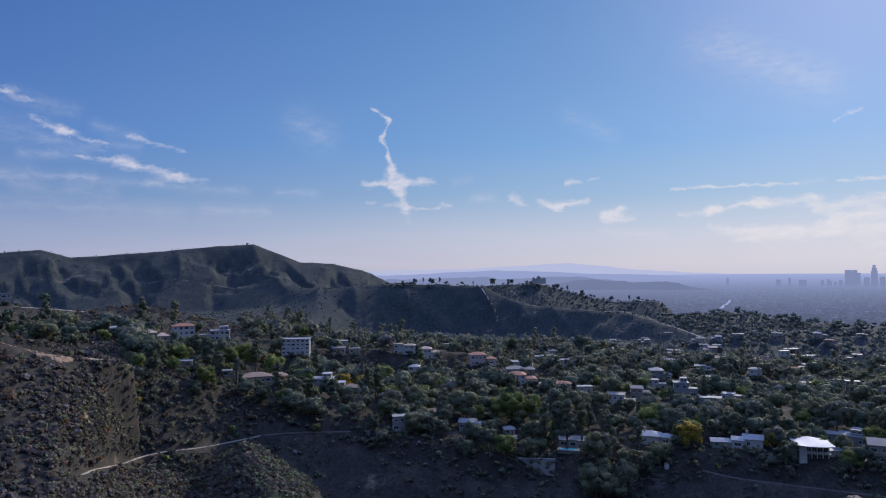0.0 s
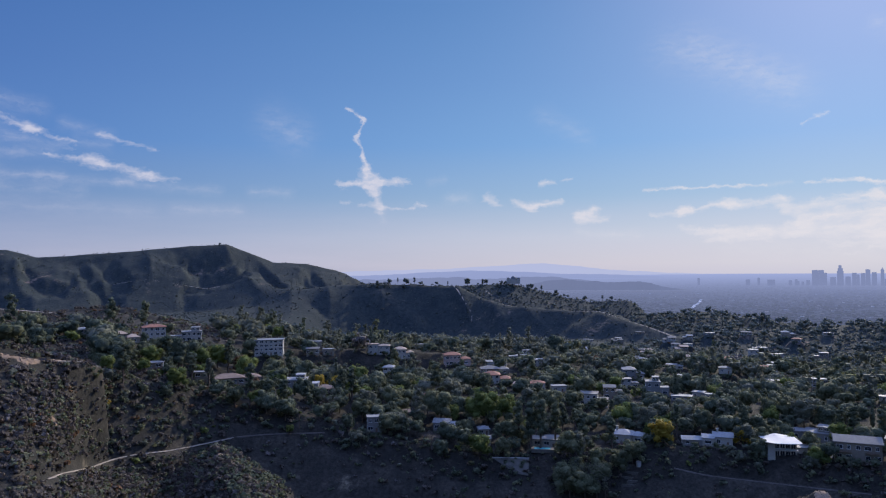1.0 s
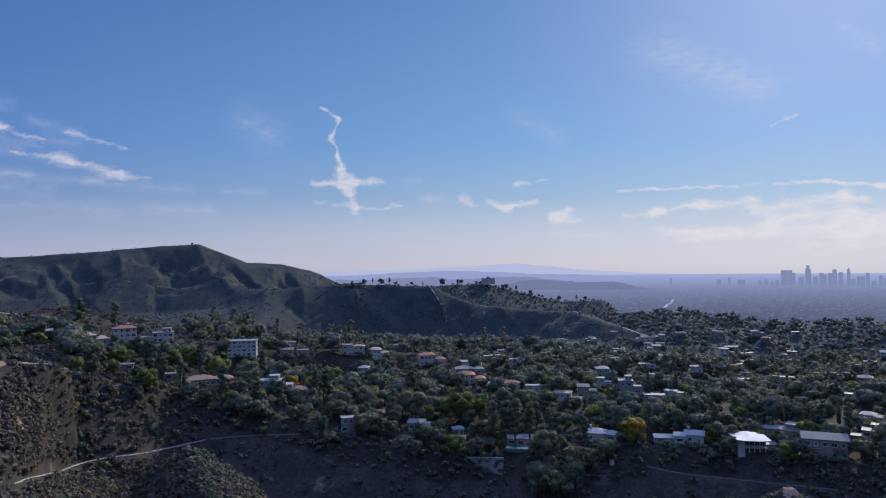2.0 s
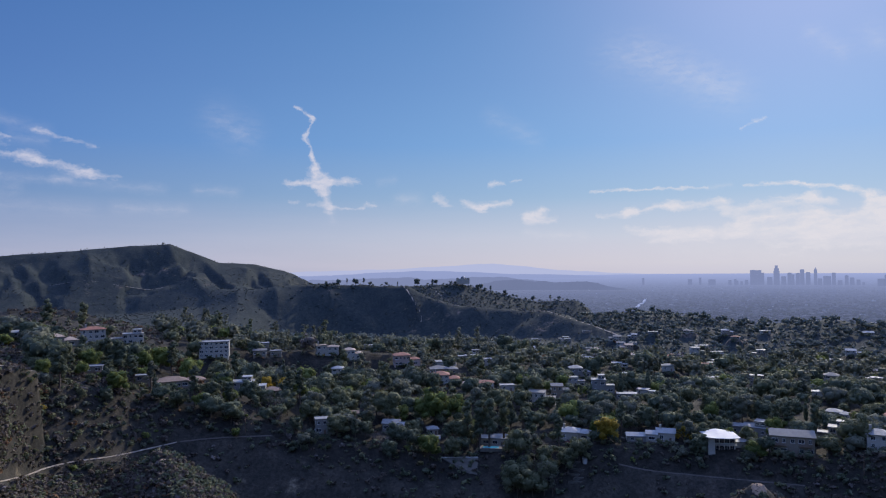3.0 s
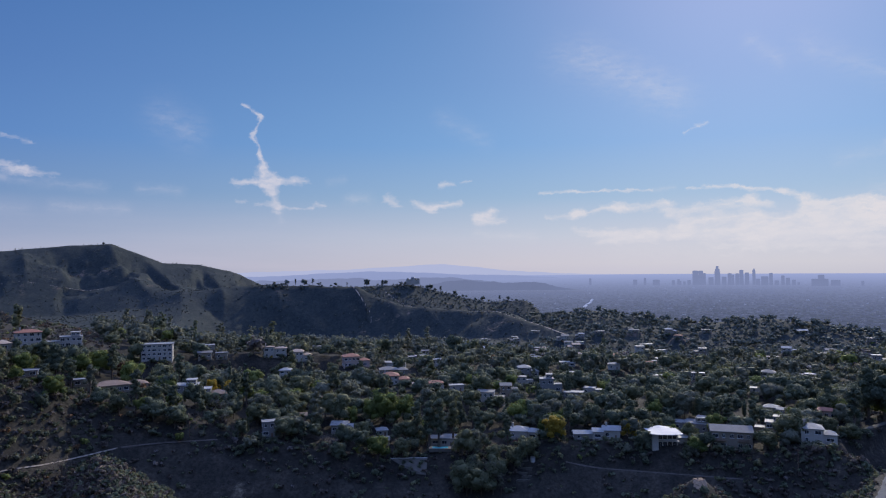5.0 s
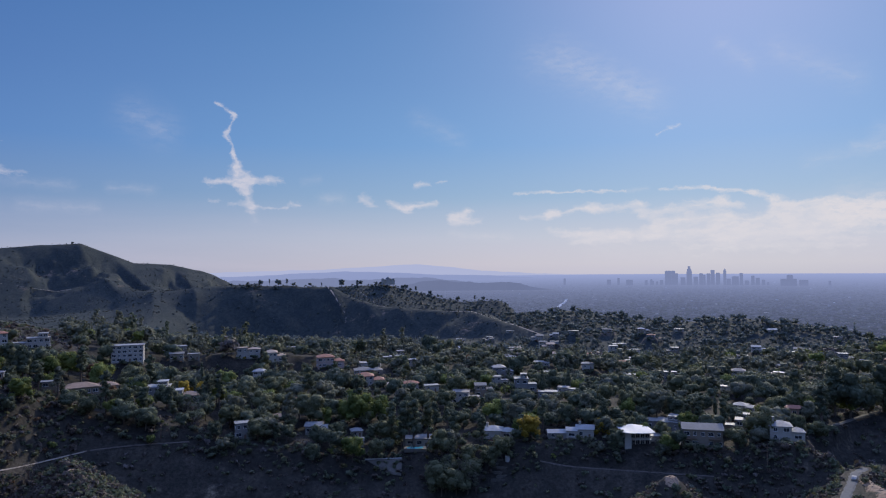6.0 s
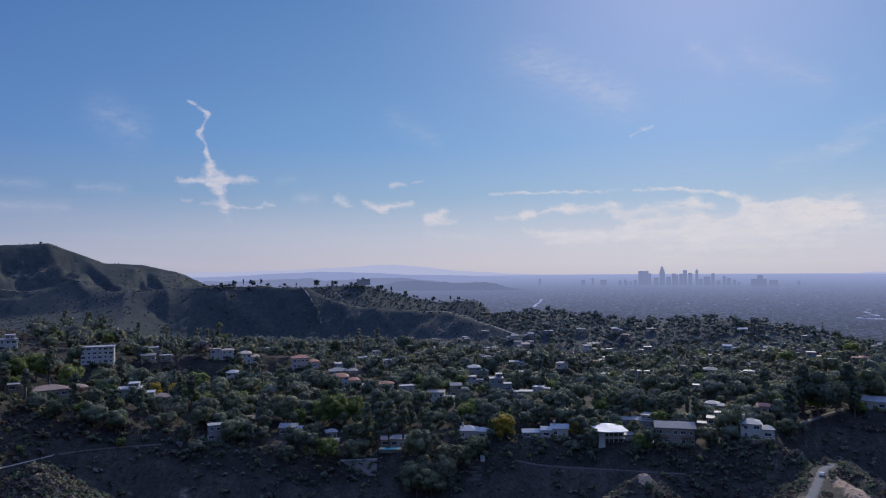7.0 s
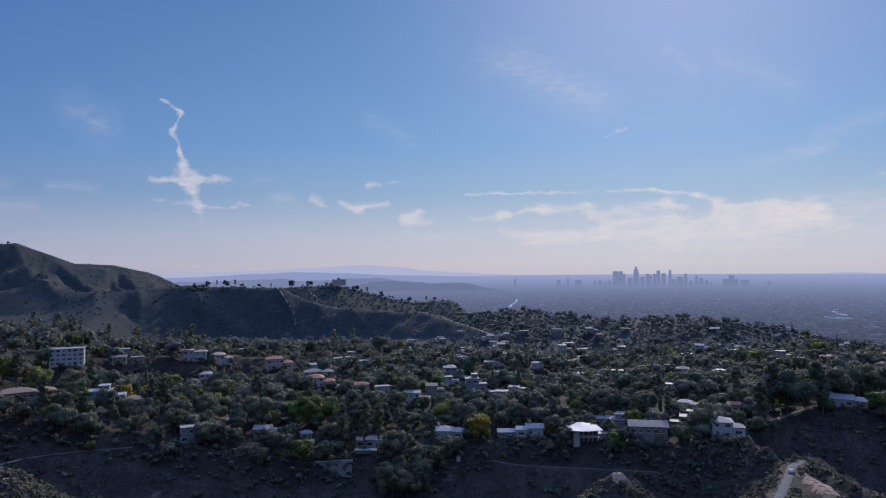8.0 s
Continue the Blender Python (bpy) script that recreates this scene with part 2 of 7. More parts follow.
def mat_simple(name, lo, hi, scale, rough=0.8, spec=0.3, rel=0.3, metal=0.0):
    """A rough surface with two scales of variation."""
    m, nt, b = nodes_of(name)
    p = nt.nodes.new("ShaderNodeTexCoord").outputs["Object"]
    n1 = tex_noise(nt, scale, 5, 0.65, p)
    n2 = tex_noise(nt, scale * 0.12, 3, 0.6, p)
    t = math_n(nt, "MULTIPLY_ADD", n1, 0.6, math_n(nt, "MULTIPLY", n2, 0.4))
    nt.links.new(ramp(nt, t, [(0.3, lo), (0.7, hi)]), b.inputs["Base Color"])
    b.inputs["Roughness"].default_value, b.inputs["Specular IOR Level"].default_value, b.inputs["Metallic"].default_value = rough, spec, metal
    bump(nt, b, n1, rel, 0.05)
    return m


LEAF_DARK = mat_leaf("leaf_dark", (0.060, 0.074, 0.050), (0.135, 0.150, 0.092), 0.32)
LEAF_OLIVE = mat_leaf("leaf_olive", (0.078, 0.086, 0.048), (0.170, 0.172, 0.092), 0.32)
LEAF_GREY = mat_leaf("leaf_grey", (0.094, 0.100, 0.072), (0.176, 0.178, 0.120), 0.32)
LEAF_BRIGHT = mat_leaf("leaf_bright", (0.075, 0.100, 0.030), (0.21, 0.235, 0.07), 0.42)
LEAF_YELLOW = mat_leaf("leaf_yellow", (0.20, 0.14, 0.02), (0.42, 0.30, 0.05), 0.4)
LEAF_RUST = mat_leaf("leaf_rust", (0.10, 0.06, 0.035), (0.22, 0.125, 0.07), 0.3)
LEAF_RED = mat_leaf("leaf_red_flowers", (0.12, 0.03, 0.04), (0.30, 0.07, 0.09), 0.3)
TWIG = mat_leaf("bare_twigs", (0.08, 0.07, 0.065), (0.17, 0.145, 0.13), 0.1)
# far scrub and ridge leaves: haze painted in as paler, greyer base colours
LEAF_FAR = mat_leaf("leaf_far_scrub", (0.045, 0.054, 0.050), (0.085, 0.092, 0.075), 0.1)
LEAF_RIDGE = mat_leaf("leaf_hazed_ridge", (0.085, 0.098, 0.086), (0.165, 0.178, 0.142), 0.25)
LEAF_SCRUB = mat_leaf("leaf_dry_scrub", (0.074, 0.062, 0.053), (0.118, 0.096, 0.078), 0.25)
BARK = mat_simple("bark", (0.05, 0.04, 0.03), (0.16, 0.125, 0.1), 4.0, 0.95, 0.1, 0.8)
LEAVES = [LEAF_DARK, LEAF_OLIVE, LEAF_GREY, LEAF_BRIGHT, LEAF_YELLOW, LEAF_RUST, TWIG, LEAF_FAR, LEAF_RIDGE, LEAF_SCRUB]

WALLS = {
    "WHITE": mat_simple("white_stucco", (0.269, 0.246, 0.207), (0.403, 0.372, 0.321), 1.5, 0.85, 0.2),
    "CREAM": mat_simple("cream_stucco", (0.177, 0.151, 0.114), (0.258, 0.225, 0.174), 1.5, 0.85, 0.2),
    "BEIGE": mat_simple("beige_stucco", (0.148, 0.122, 0.092), (0.229, 0.192, 0.148), 1.5, 0.85, 0.2),
    "PINK": mat_simple("pink_stucco", (0.295, 0.214, 0.177), (0.399, 0.302, 0.258), 1.5, 0.85, 0.2),
    "GREY": mat_simple("grey_render", (0.148, 0.140, 0.129), (0.229, 0.218, 0.199), 1.5, 0.8, 0.25),
}
ROOFS = {
    "TILE_RED": mat_simple("red_clay_tiles", (0.17, 0.07, 0.045), (0.33, 0.15, 0.10), 3.0, 0.8, 0.25, 0.8),
    "TILE_TAN": mat_simple("tan_clay_tiles", (0.24, 0.17, 0.12), (0.42, 0.32, 0.24), 3.0, 0.8, 0.25, 0.8),
    "SHINGLE": mat_simple("brown_grey_shingles", (0.13, 0.115, 0.10), (0.25, 0.23, 0.20), 3.0, 0.85, 0.2, 0.8),
    "SHINGLE_GREY": mat_simple("grey_shingles", (0.19, 0.19, 0.19), (0.33, 0.33, 0.32), 3.0, 0.85, 0.2, 0.8),
    "SHINGLE_BROWN": mat_simple("brown_shingles", (0.15, 0.10, 0.07), (0.28, 0.20, 0.15), 3.0, 0.85, 0.2, 0.8),
    "BRIGHT": mat_simple("bright_white_roof", (0.30, 0.30, 0.30), (0.42, 0.42, 0.41), 0.8, 0.7, 0.3, 0.1),
    "MEMBRANE": mat_simple("white_roof_membrane", (0.12, 0.117, 0.113), (0.26, 0.255, 0.245), 0.8, 0.7, 0.3, 0.2),
    "MEMBRANE_GREY": mat_simple("grey_roof_membrane", (0.11, 0.11, 0.11), (0.21, 0.207, 0.203), 0.8, 0.7, 0.3, 0.2),
}
FRAME = mat_simple("window_frame_paint", (0.45, 0.45, 0.44), (0.62, 0.62, 0.60), 4.0, 0.5, 0.4, 0.1)
DOORS = mat_simple("door_wood", (0.09, 0.055, 0.035), (0.19, 0.12, 0.08), 6.0, 0.6, 0.3, 0.3)
CONCRETE = mat_simple("concrete", (0.26, 0.25, 0.23), (0.42, 0.40, 0.37), 0.7, 0.9, 0.2, 0.4)
# darker copy of the concrete; paints in the shade on the retaining wall's face
CONCRETE_DARK = mat_simple("shaded_weathered_concrete", (0.07, 0.063, 0.052), (0.13, 0.118, 0.098), 0.7, 0.9, 0.2, 0.4)
PATH = mat_simple("pale_dirt_path", (0.19, 0.16, 0.13), (0.34, 0.285, 0.23), 0.5, 0.95, 0.1, 0.6)
EARTH = mat_simple("bare_earth", (0.16, 0.11, 0.075), (0.32, 0.225, 0.15), 0.6, 0.95, 0.1, 0.8)
TRACK = mat_simple("dusty_track", (0.06, 0.052, 0.045), (0.12, 0.105, 0.09), 0.8, 0.95, 0.0, 0.4)
ASPHALT = mat_simple("asphalt", (0.06, 0.06, 0.06), (0.13, 0.13, 0.125), 0.8, 0.9, 0.08, 0.3)
METAL = mat_simple("galvanised_steel", (0.22, 0.22, 0.22), (0.38, 0.38, 0.38), 2.0, 0.45, 0.5, 0.1, 0.8)


def mat_glass():
    m, nt, b = nodes_of("window_glass")
    p = nt.nodes.new("ShaderNodeTexCoord").outputs["Object"]
    nt.links.new(ramp(nt, tex_noise(nt, 0.6, 2, 0.5, p), [(0.3, (0.012, 0.014, 0.018)), (0.7, (0.05, 0.05, 0.055))]), b.inputs["Base Color"])
    b.inputs["Roughness"].default_value, b.inputs["Specular IOR Level"].default_value = 0.06, 0.6
    return m


def mat_pool():
    m, nt, b = nodes_of("pool_water")
    p = place(nt)
    n = tex_noise(nt, 1.2, 3, 0.5, p)
    nt.links.new(ramp(nt, n, [(0.3, (0.05, 0.30, 0.34)), (0.7, (0.12, 0.45, 0.48))]), b.inputs["Base Color"])
    b.inputs["Roughness"].default_value = 0.05
    bump(nt, b, n, 0.1, 0.05)
    return m


GLASS, POOL = mat_glass(), mat_pool()

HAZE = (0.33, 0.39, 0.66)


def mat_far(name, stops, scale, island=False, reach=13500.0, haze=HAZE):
    """Surfaces of the distant plain with morning haze painted in: their own colour fades over kilometres, emission
    stands for the air's light.
    """
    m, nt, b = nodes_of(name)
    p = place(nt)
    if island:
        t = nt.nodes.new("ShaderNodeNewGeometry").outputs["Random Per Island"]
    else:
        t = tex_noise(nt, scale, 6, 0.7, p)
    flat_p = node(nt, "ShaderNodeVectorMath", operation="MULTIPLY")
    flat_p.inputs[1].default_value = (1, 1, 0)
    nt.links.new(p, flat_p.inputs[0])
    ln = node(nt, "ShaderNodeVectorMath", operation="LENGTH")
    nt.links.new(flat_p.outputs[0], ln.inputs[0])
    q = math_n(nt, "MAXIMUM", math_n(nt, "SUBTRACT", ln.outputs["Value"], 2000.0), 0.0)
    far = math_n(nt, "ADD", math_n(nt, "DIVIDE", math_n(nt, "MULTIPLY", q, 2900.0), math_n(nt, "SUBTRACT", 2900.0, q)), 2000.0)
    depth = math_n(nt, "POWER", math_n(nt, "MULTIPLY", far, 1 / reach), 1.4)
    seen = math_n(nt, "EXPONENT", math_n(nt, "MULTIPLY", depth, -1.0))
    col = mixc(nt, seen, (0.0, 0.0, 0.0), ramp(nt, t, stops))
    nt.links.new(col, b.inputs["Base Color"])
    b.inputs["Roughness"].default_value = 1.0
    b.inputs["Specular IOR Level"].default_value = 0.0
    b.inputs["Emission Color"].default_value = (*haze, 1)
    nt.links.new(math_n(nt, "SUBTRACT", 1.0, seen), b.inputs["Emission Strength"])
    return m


def mat_hills():
    """Dark chaparral of the farther hills: single bushes, grassy gaps and reddish worn soil."""
    m, nt, b = nodes_of("distant_chaparral")
    p = place(nt)
    big = tex_noise(nt, 0.007, 5, 0.6, p)
    mid = tex_noise(nt, 0.035, 5, 0.65, p)
    fine = tex_noise(nt, 0.22, 4, 0.7, p)
    scrub = ramp(nt, mid, [(0.32, (0.027, 0.034, 0.036)), (0.5, (0.035, 0.042, 0.041)), (0.68, (0.050, 0.053, 0.047))])
    soil = ramp(nt, fine, [(0.3, (0.13, 0.092, 0.07)), (0.7, (0.24, 0.17, 0.13))])
    k = math_n(nt, "MULTIPLY_ADD", mid, 0.5, math_n(nt, "MULTIPLY_ADD", big, 0.45, math_n(nt, "MULTIPLY", fine, 0.15)))
    col = mixc(nt, ramp(nt, k, [(0.645, (0, 0, 0)), (0.74, (1, 1, 1))]), scrub, soil)
    col = mixc(nt, 1.0, col, ramp(nt, fine, [(0.36, (0.7, 0.74, 0.74)), (0.62, (1.18, 1.15, 1.12))]), "MULTIPLY")
    nt.links.new(col, b.inputs["Base Color"])
    b.inputs["Roughness"].default_value = 0.95
    b.inputs["Specular IOR Level"].default_value = 0.05
    bump(nt, b, fine, 0.4, 1.5)
    return m


HILLS = mat_hills()
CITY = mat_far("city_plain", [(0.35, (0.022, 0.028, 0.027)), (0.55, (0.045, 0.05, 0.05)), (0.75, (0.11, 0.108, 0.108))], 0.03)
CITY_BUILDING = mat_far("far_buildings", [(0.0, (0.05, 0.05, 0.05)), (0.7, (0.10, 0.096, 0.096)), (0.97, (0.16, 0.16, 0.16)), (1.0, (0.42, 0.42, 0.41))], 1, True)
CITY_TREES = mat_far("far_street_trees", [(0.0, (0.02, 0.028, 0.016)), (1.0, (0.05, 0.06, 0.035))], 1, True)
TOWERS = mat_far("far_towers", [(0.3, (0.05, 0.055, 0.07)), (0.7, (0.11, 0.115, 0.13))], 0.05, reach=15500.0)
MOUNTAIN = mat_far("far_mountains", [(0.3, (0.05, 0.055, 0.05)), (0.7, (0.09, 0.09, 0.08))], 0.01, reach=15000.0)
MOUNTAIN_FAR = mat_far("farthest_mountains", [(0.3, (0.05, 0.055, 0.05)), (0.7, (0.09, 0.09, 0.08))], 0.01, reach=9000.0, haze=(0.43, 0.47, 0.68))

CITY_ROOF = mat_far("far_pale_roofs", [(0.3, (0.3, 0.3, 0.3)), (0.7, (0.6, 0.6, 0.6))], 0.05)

# ---- the ground: ranges of hills, each a line of (bearing in degrees, distance, height above the sea) ----
NEAR = [(-180, 140, 392), (-60, 150, 413), (-32, 150, 413), (-29, 155, 409), (-27, 165, 402), (-24, 190, 385), (-21, 215, 360), (-14, 220, 332), (38, 200, 335), (44, 190, 345), (60, 190, 350), (180, 140, 392)]  # slope below the camera
FOOT = [(-180, 220, 400), (-60, 225, 423), (-32, 225, 421), (-29, 232, 419.5), (-27.5, 250, 415.5), (-26, 278, 409.5), (-25.3, 295, 405.8), (-24.8, 310, 402), (-24.2, 322, 399), (-23.4, 329, 397), (-22.5, 330, 396), (-21, 330, 391), (-19, 333, 384.5), (-17, 338, 378), (-14, 338, 371), (-6, 328, 368), (0, 322, 365), (20, 318, 366), (34, 316, 367), (38.5, 318, 371), (41, 345, 366), (44, 370, 366), (48, 380, 365), (60, 385, 364), (180, 220, 400)]  # foot of the near slope
LIP = [(-180, 320, 430), (-60, 300, 448), (-40, 308, 456), (-32, 312, 455), (-28.5, 318, 447.5), (-26.5, 329, 444), (-25.7, 334, 442.5), (-25.0, 343, 439), (-24.4, 354, 435.3), (-23.6, 361, 433), (-22.8, 363, 431.5), (-21.3, 366, 426.5), (-19, 376, 421), (-17.2, 390, 415), (-12, 385, 408), (-7.6, 375, 400), (-4, 360, 394), (0.6, 355, 391), (5.2, 350, 388), (9.7, 350, 389), (14, 345, 389), (18.3, 350, 393), (22.3, 355, 394), (26.1, 355, 395), (30.2, 355, 393), (34.5, 350, 396), (38.5, 345, 401), (40.4, 390, 401), (42.3, 420, 402), (45.9, 430, 403), (60, 430, 404), (180, 320, 430)]  # edge where the gardens begin
SHELF = [(-180, 420, 420), (-60, 380, 439), (-32, 380, 439), (-24.8, 390, 433), (-21.3, 430, 430), (-17.2, 440, 420), (-12, 440, 412), (-7.6, 440, 406), (-4, 440, 402), (0.6, 440, 400), (9.7, 440, 398), (18, 440, 397), (26, 440, 397), (34.5, 440, 395), (40.4, 470, 396), (45.9, 500, 401), (60, 500, 401), (180, 420, 420)]  # first shelf of houses
TERRACE = [(-180, 560, 415), (-60, 480, 440), (-32, 480, 440), (-24.8, 490, 437), (-21.3, 490, 436), (-17.2, 520, 432), (-12, 548, 422), (-7.6, 574, 412), (-4, 575, 409), (0.6, 580, 405), (9.7, 600, 397), (18, 620, 396), (26, 620, 393), (34.5, 620, 393), (40.4, 620, 396), (46, 620, 399), (60, 620, 399), (180, 560, 415)]  # second shelf of houses
STEP = [(-180, 500, 416), (-60, 430, 438), (-32, 430, 438), (-21.3, 455, 431), (-17.2, 474, 421), (-13, 512, 405), (-9, 545, 394), (-4, 552, 388), (0.6, 556, 387), (5, 545, 391), (9.7, 520, 396), (18, 530, 393), (22, 545, 386), (28, 548, 384), (34.5, 540, 388), (40.4, 530, 396), (60, 540, 400), (180, 500, 416)]  # foot of the bank below it
BACK = [(-180, 800, 400), (-60, 600, 463), (-32.2, 600, 459), (-28.8, 600, 449), (-26.3, 600, 453), (-23.6, 600, 454), (-21.3, 600, 446), (-19.7, 600, 440), (-17.2, 640, 432), (-12.9, 700, 421), (-8.5, 850, 400), (-3.9, 900, 389), (0.7, 950, 380), (9.8, 950, 377), (14.2, 880, 377), (18.4, 800, 381), (26, 780, 380), (34.6, 790, 384), (42.4, 820, 390), (60, 900, 384), (180, 800, 400)]  # upper edge of the neighbourhood
VALLEY = [(-180, 1000, 380), (-60, 860, 425), (-32, 860, 420), (-20, 860, 410), (-12, 960, 392), (-8, 1120, 370), (-4, 1185, 364), (3, 1175, 362), (7, 1140, 366), (14, 1100, 368), (17, 980, 368), (20, 900, 364), (30, 890, 362), (38, 930, 366), (46, 980, 370), (60, 980, 373), (180, 1000, 380)]  # valley in front of the ridges
RIDGE = [(-180, 1300, 440), (-60, 1480, 400), (-32, 1480, 398), (-18, 1480, 395), (-13, 1400, 408), (-10.2, 1330, 441), (-7, 1310, 446), (-4.3, 1300, 448), (-1.1, 1300, 449), (3, 1280, 446), (4.8, 1260, 429), (7.1, 1220, 412), (11.6, 1180, 410), (15.1, 1180, 404), (17, 1230, 392), (18.6, 1250, 396), (21.9, 1250, 401), (26, 1200, 397), (29.5, 1150, 395), (31.2, 1150, 398), (34.6, 1100, 406), (36.7, 1100, 402), (38.7, 1100, 397), (41, 1100, 391), (42.5, 1100, 384), (45.3, 1100, 372), (48.3, 1100, 366), (60, 1100, 355), (180, 1300, 440)]  # first range of hills
HOLLOW = [(-180, 1500, 380), (-60, 1640, 466), (-32, 1640, 460), (-15, 1640, 466), (-11, 1620, 449), (-7, 1560, 420), (-4.3, 1520, 411), (0, 1470, 398), (6, 1440, 392), (12, 1400, 362), (18, 1420, 331), (26, 1380, 311), (36, 1300, 309), (48, 1300, 297), (60, 1300, 286), (180, 1500, 380)]  # hollow behind it
RANGE = [(-180, 1900, 500), (-60, 1800, 505), (-40, 1800, 511), (-32.3, 1800, 519), (-29.9, 1800, 527), (-28, 1800, 510), (-25.2, 1800, 516), (-21.7, 1800, 524), (-17.8, 1800, 538), (-15.1, 1800, 541), (-14, 1800, 527), (-11.6, 1800, 496), (-8.9, 1800, 491), (-6.6, 1800, 475), (-4.8, 1780, 449), (-3.9, 1750, 442), (0, 1650, 431), (2.4, 1600, 438), (5.9, 1600, 441), (7.7, 1600, 441), (9.5, 1600, 427), (12.3, 1600, 407), (14.1, 1600, 399), (15, 1600, 402), (16.9, 1600, 402), (17.8, 1600, 385), (19.5, 1600, 312), (26, 1600, 212), (48, 1600, 169), (60, 1600, 169), (180, 1900, 500)]  # highest range
LEVELS = [NEAR, FOOT, LIP, SHELF, STEP, TERRACE, BACK, VALLEY, RIDGE, HOLLOW, RANGE]
FAR_R, SOFT_R = 2000.0, 2900.0  # past FAR_R distances shrink, so that the plain reaches the horizon inside the view's depth


def lattice(ix, iy, seed):
    h = (ix * 374761393 + iy * 668265263 + seed * 974634777) & 0xFFFFFFFF
    h = ((h ^ (h >> 13)) * 1274126177) & 0xFFFFFFFF
    return ((h ^ (h >> 16)) & 0xFFFF) / 65535.0


def value_noise(x, y, seed=0):
    ix, iy = np.floor(x).astype(np.int64), np.floor(y).astype(np.int64)
    fx, fy = x - ix, y - iy
    fx, fy = fx * fx * (3 - 2 * fx), fy * fy * (3 - 2 * fy)
    a = lattice(ix, iy, seed) * (1 - fx) + lattice(ix + 1, iy, seed) * fx
    b = lattice(ix, iy + 1, seed) * (1 - fx) + lattice(ix + 1, iy + 1, seed) * fx
    return a * (1 - fy) + b * fy


def fbm(x, y, size, octaves=4, seed=0):
    total, amp = 0.0, 1.0
    for i in range(octaves):
        total = total + amp * (value_noise(x / size, y / size, seed + i) * 2 - 1)
        size, amp = size / 2.1, amp * 0.5
    return total


def true_distance(r):
    q = np.clip(r - FAR_R, 0, SOFT_R * 0.98)
    return np.where(r > FAR_R, FAR_R + SOFT_R * q / (SOFT_R - q), r)


def shown_distance(r):
    s = np.maximum(r - FAR_R, 0)
    return np.where(r > FAR_R, FAR_R + SOFT_R * s / (SOFT_R + s), r)


def plain_height(r):
    return EYE + (PLAIN - EYE) * r / true_distance(r)


SPINES = [  # spurs: both ends with their heights, half the width of the top, and the slope of their flanks
    (288, 1113, 407.5, 362, 943, 379, 3, 0.5),
    (-91.5, 322.5, 399.3, -80.7, 299.3, 397.4, 1.5, 0.7), (-80.7, 299.3, 397.4, -70.2, 281.4, 393.4, 1.5, 0.7), (-70.2, 281.4, 393.4, -58, 258, 386, 1.5, 0.7),
    (213, 284, 399, 222.8, 263.4, 398.6, 2.0, 0.95), (222.8, 263.4, 398.6, 217.7, 243.3, 391.5, 1.5, 0.95),
    (160, 187, 394.3, 222.4, 243.8, 395.6, 3.5, 0.8), (222.4, 243.8, 395.6, 250, 262, 392, 3.5, 0.8),
    (217.0, 233.2, 397.2, 205.9, 215.4, 399.0, 1.5, 0.8), (205.9, 215.4, 399.0, 188.8, 181.6, 400.7, 2.0, 0.8),
    (232, 242, 394.5, 226.4, 219.5, 396.0, 1.0, 0.85), (226.4, 219.5, 396.0, 222, 199, 395.2, 1.0, 0.85),
    (151, 262, 393.5, 140, 228, 378, 2.5, 0.9),
]
RIBS = [  # ribs down the far slopes: both ends, rise, half width
    (-474, 1736, -316, 1436, 20, 42), (-640, 1690, -560, 1500, 15, 40), (-760, 1580, -655, 1400, 15, 45), (-300, 1740, -215, 1560, 13, 36), (-870, 1560, -760, 1360, 14, 40),
    (62, 1288, 92, 1186, 11, 20), (-70, 1290, -55, 1200, 9, 24), (175, 1200, 205, 1105, 7, 18), (120, 1240, 148, 1150, 6, 18), (-170, 1310, -150, 1215, 9, 26),
]
PADS = []  # level building plots: x, y, height, half width, fade


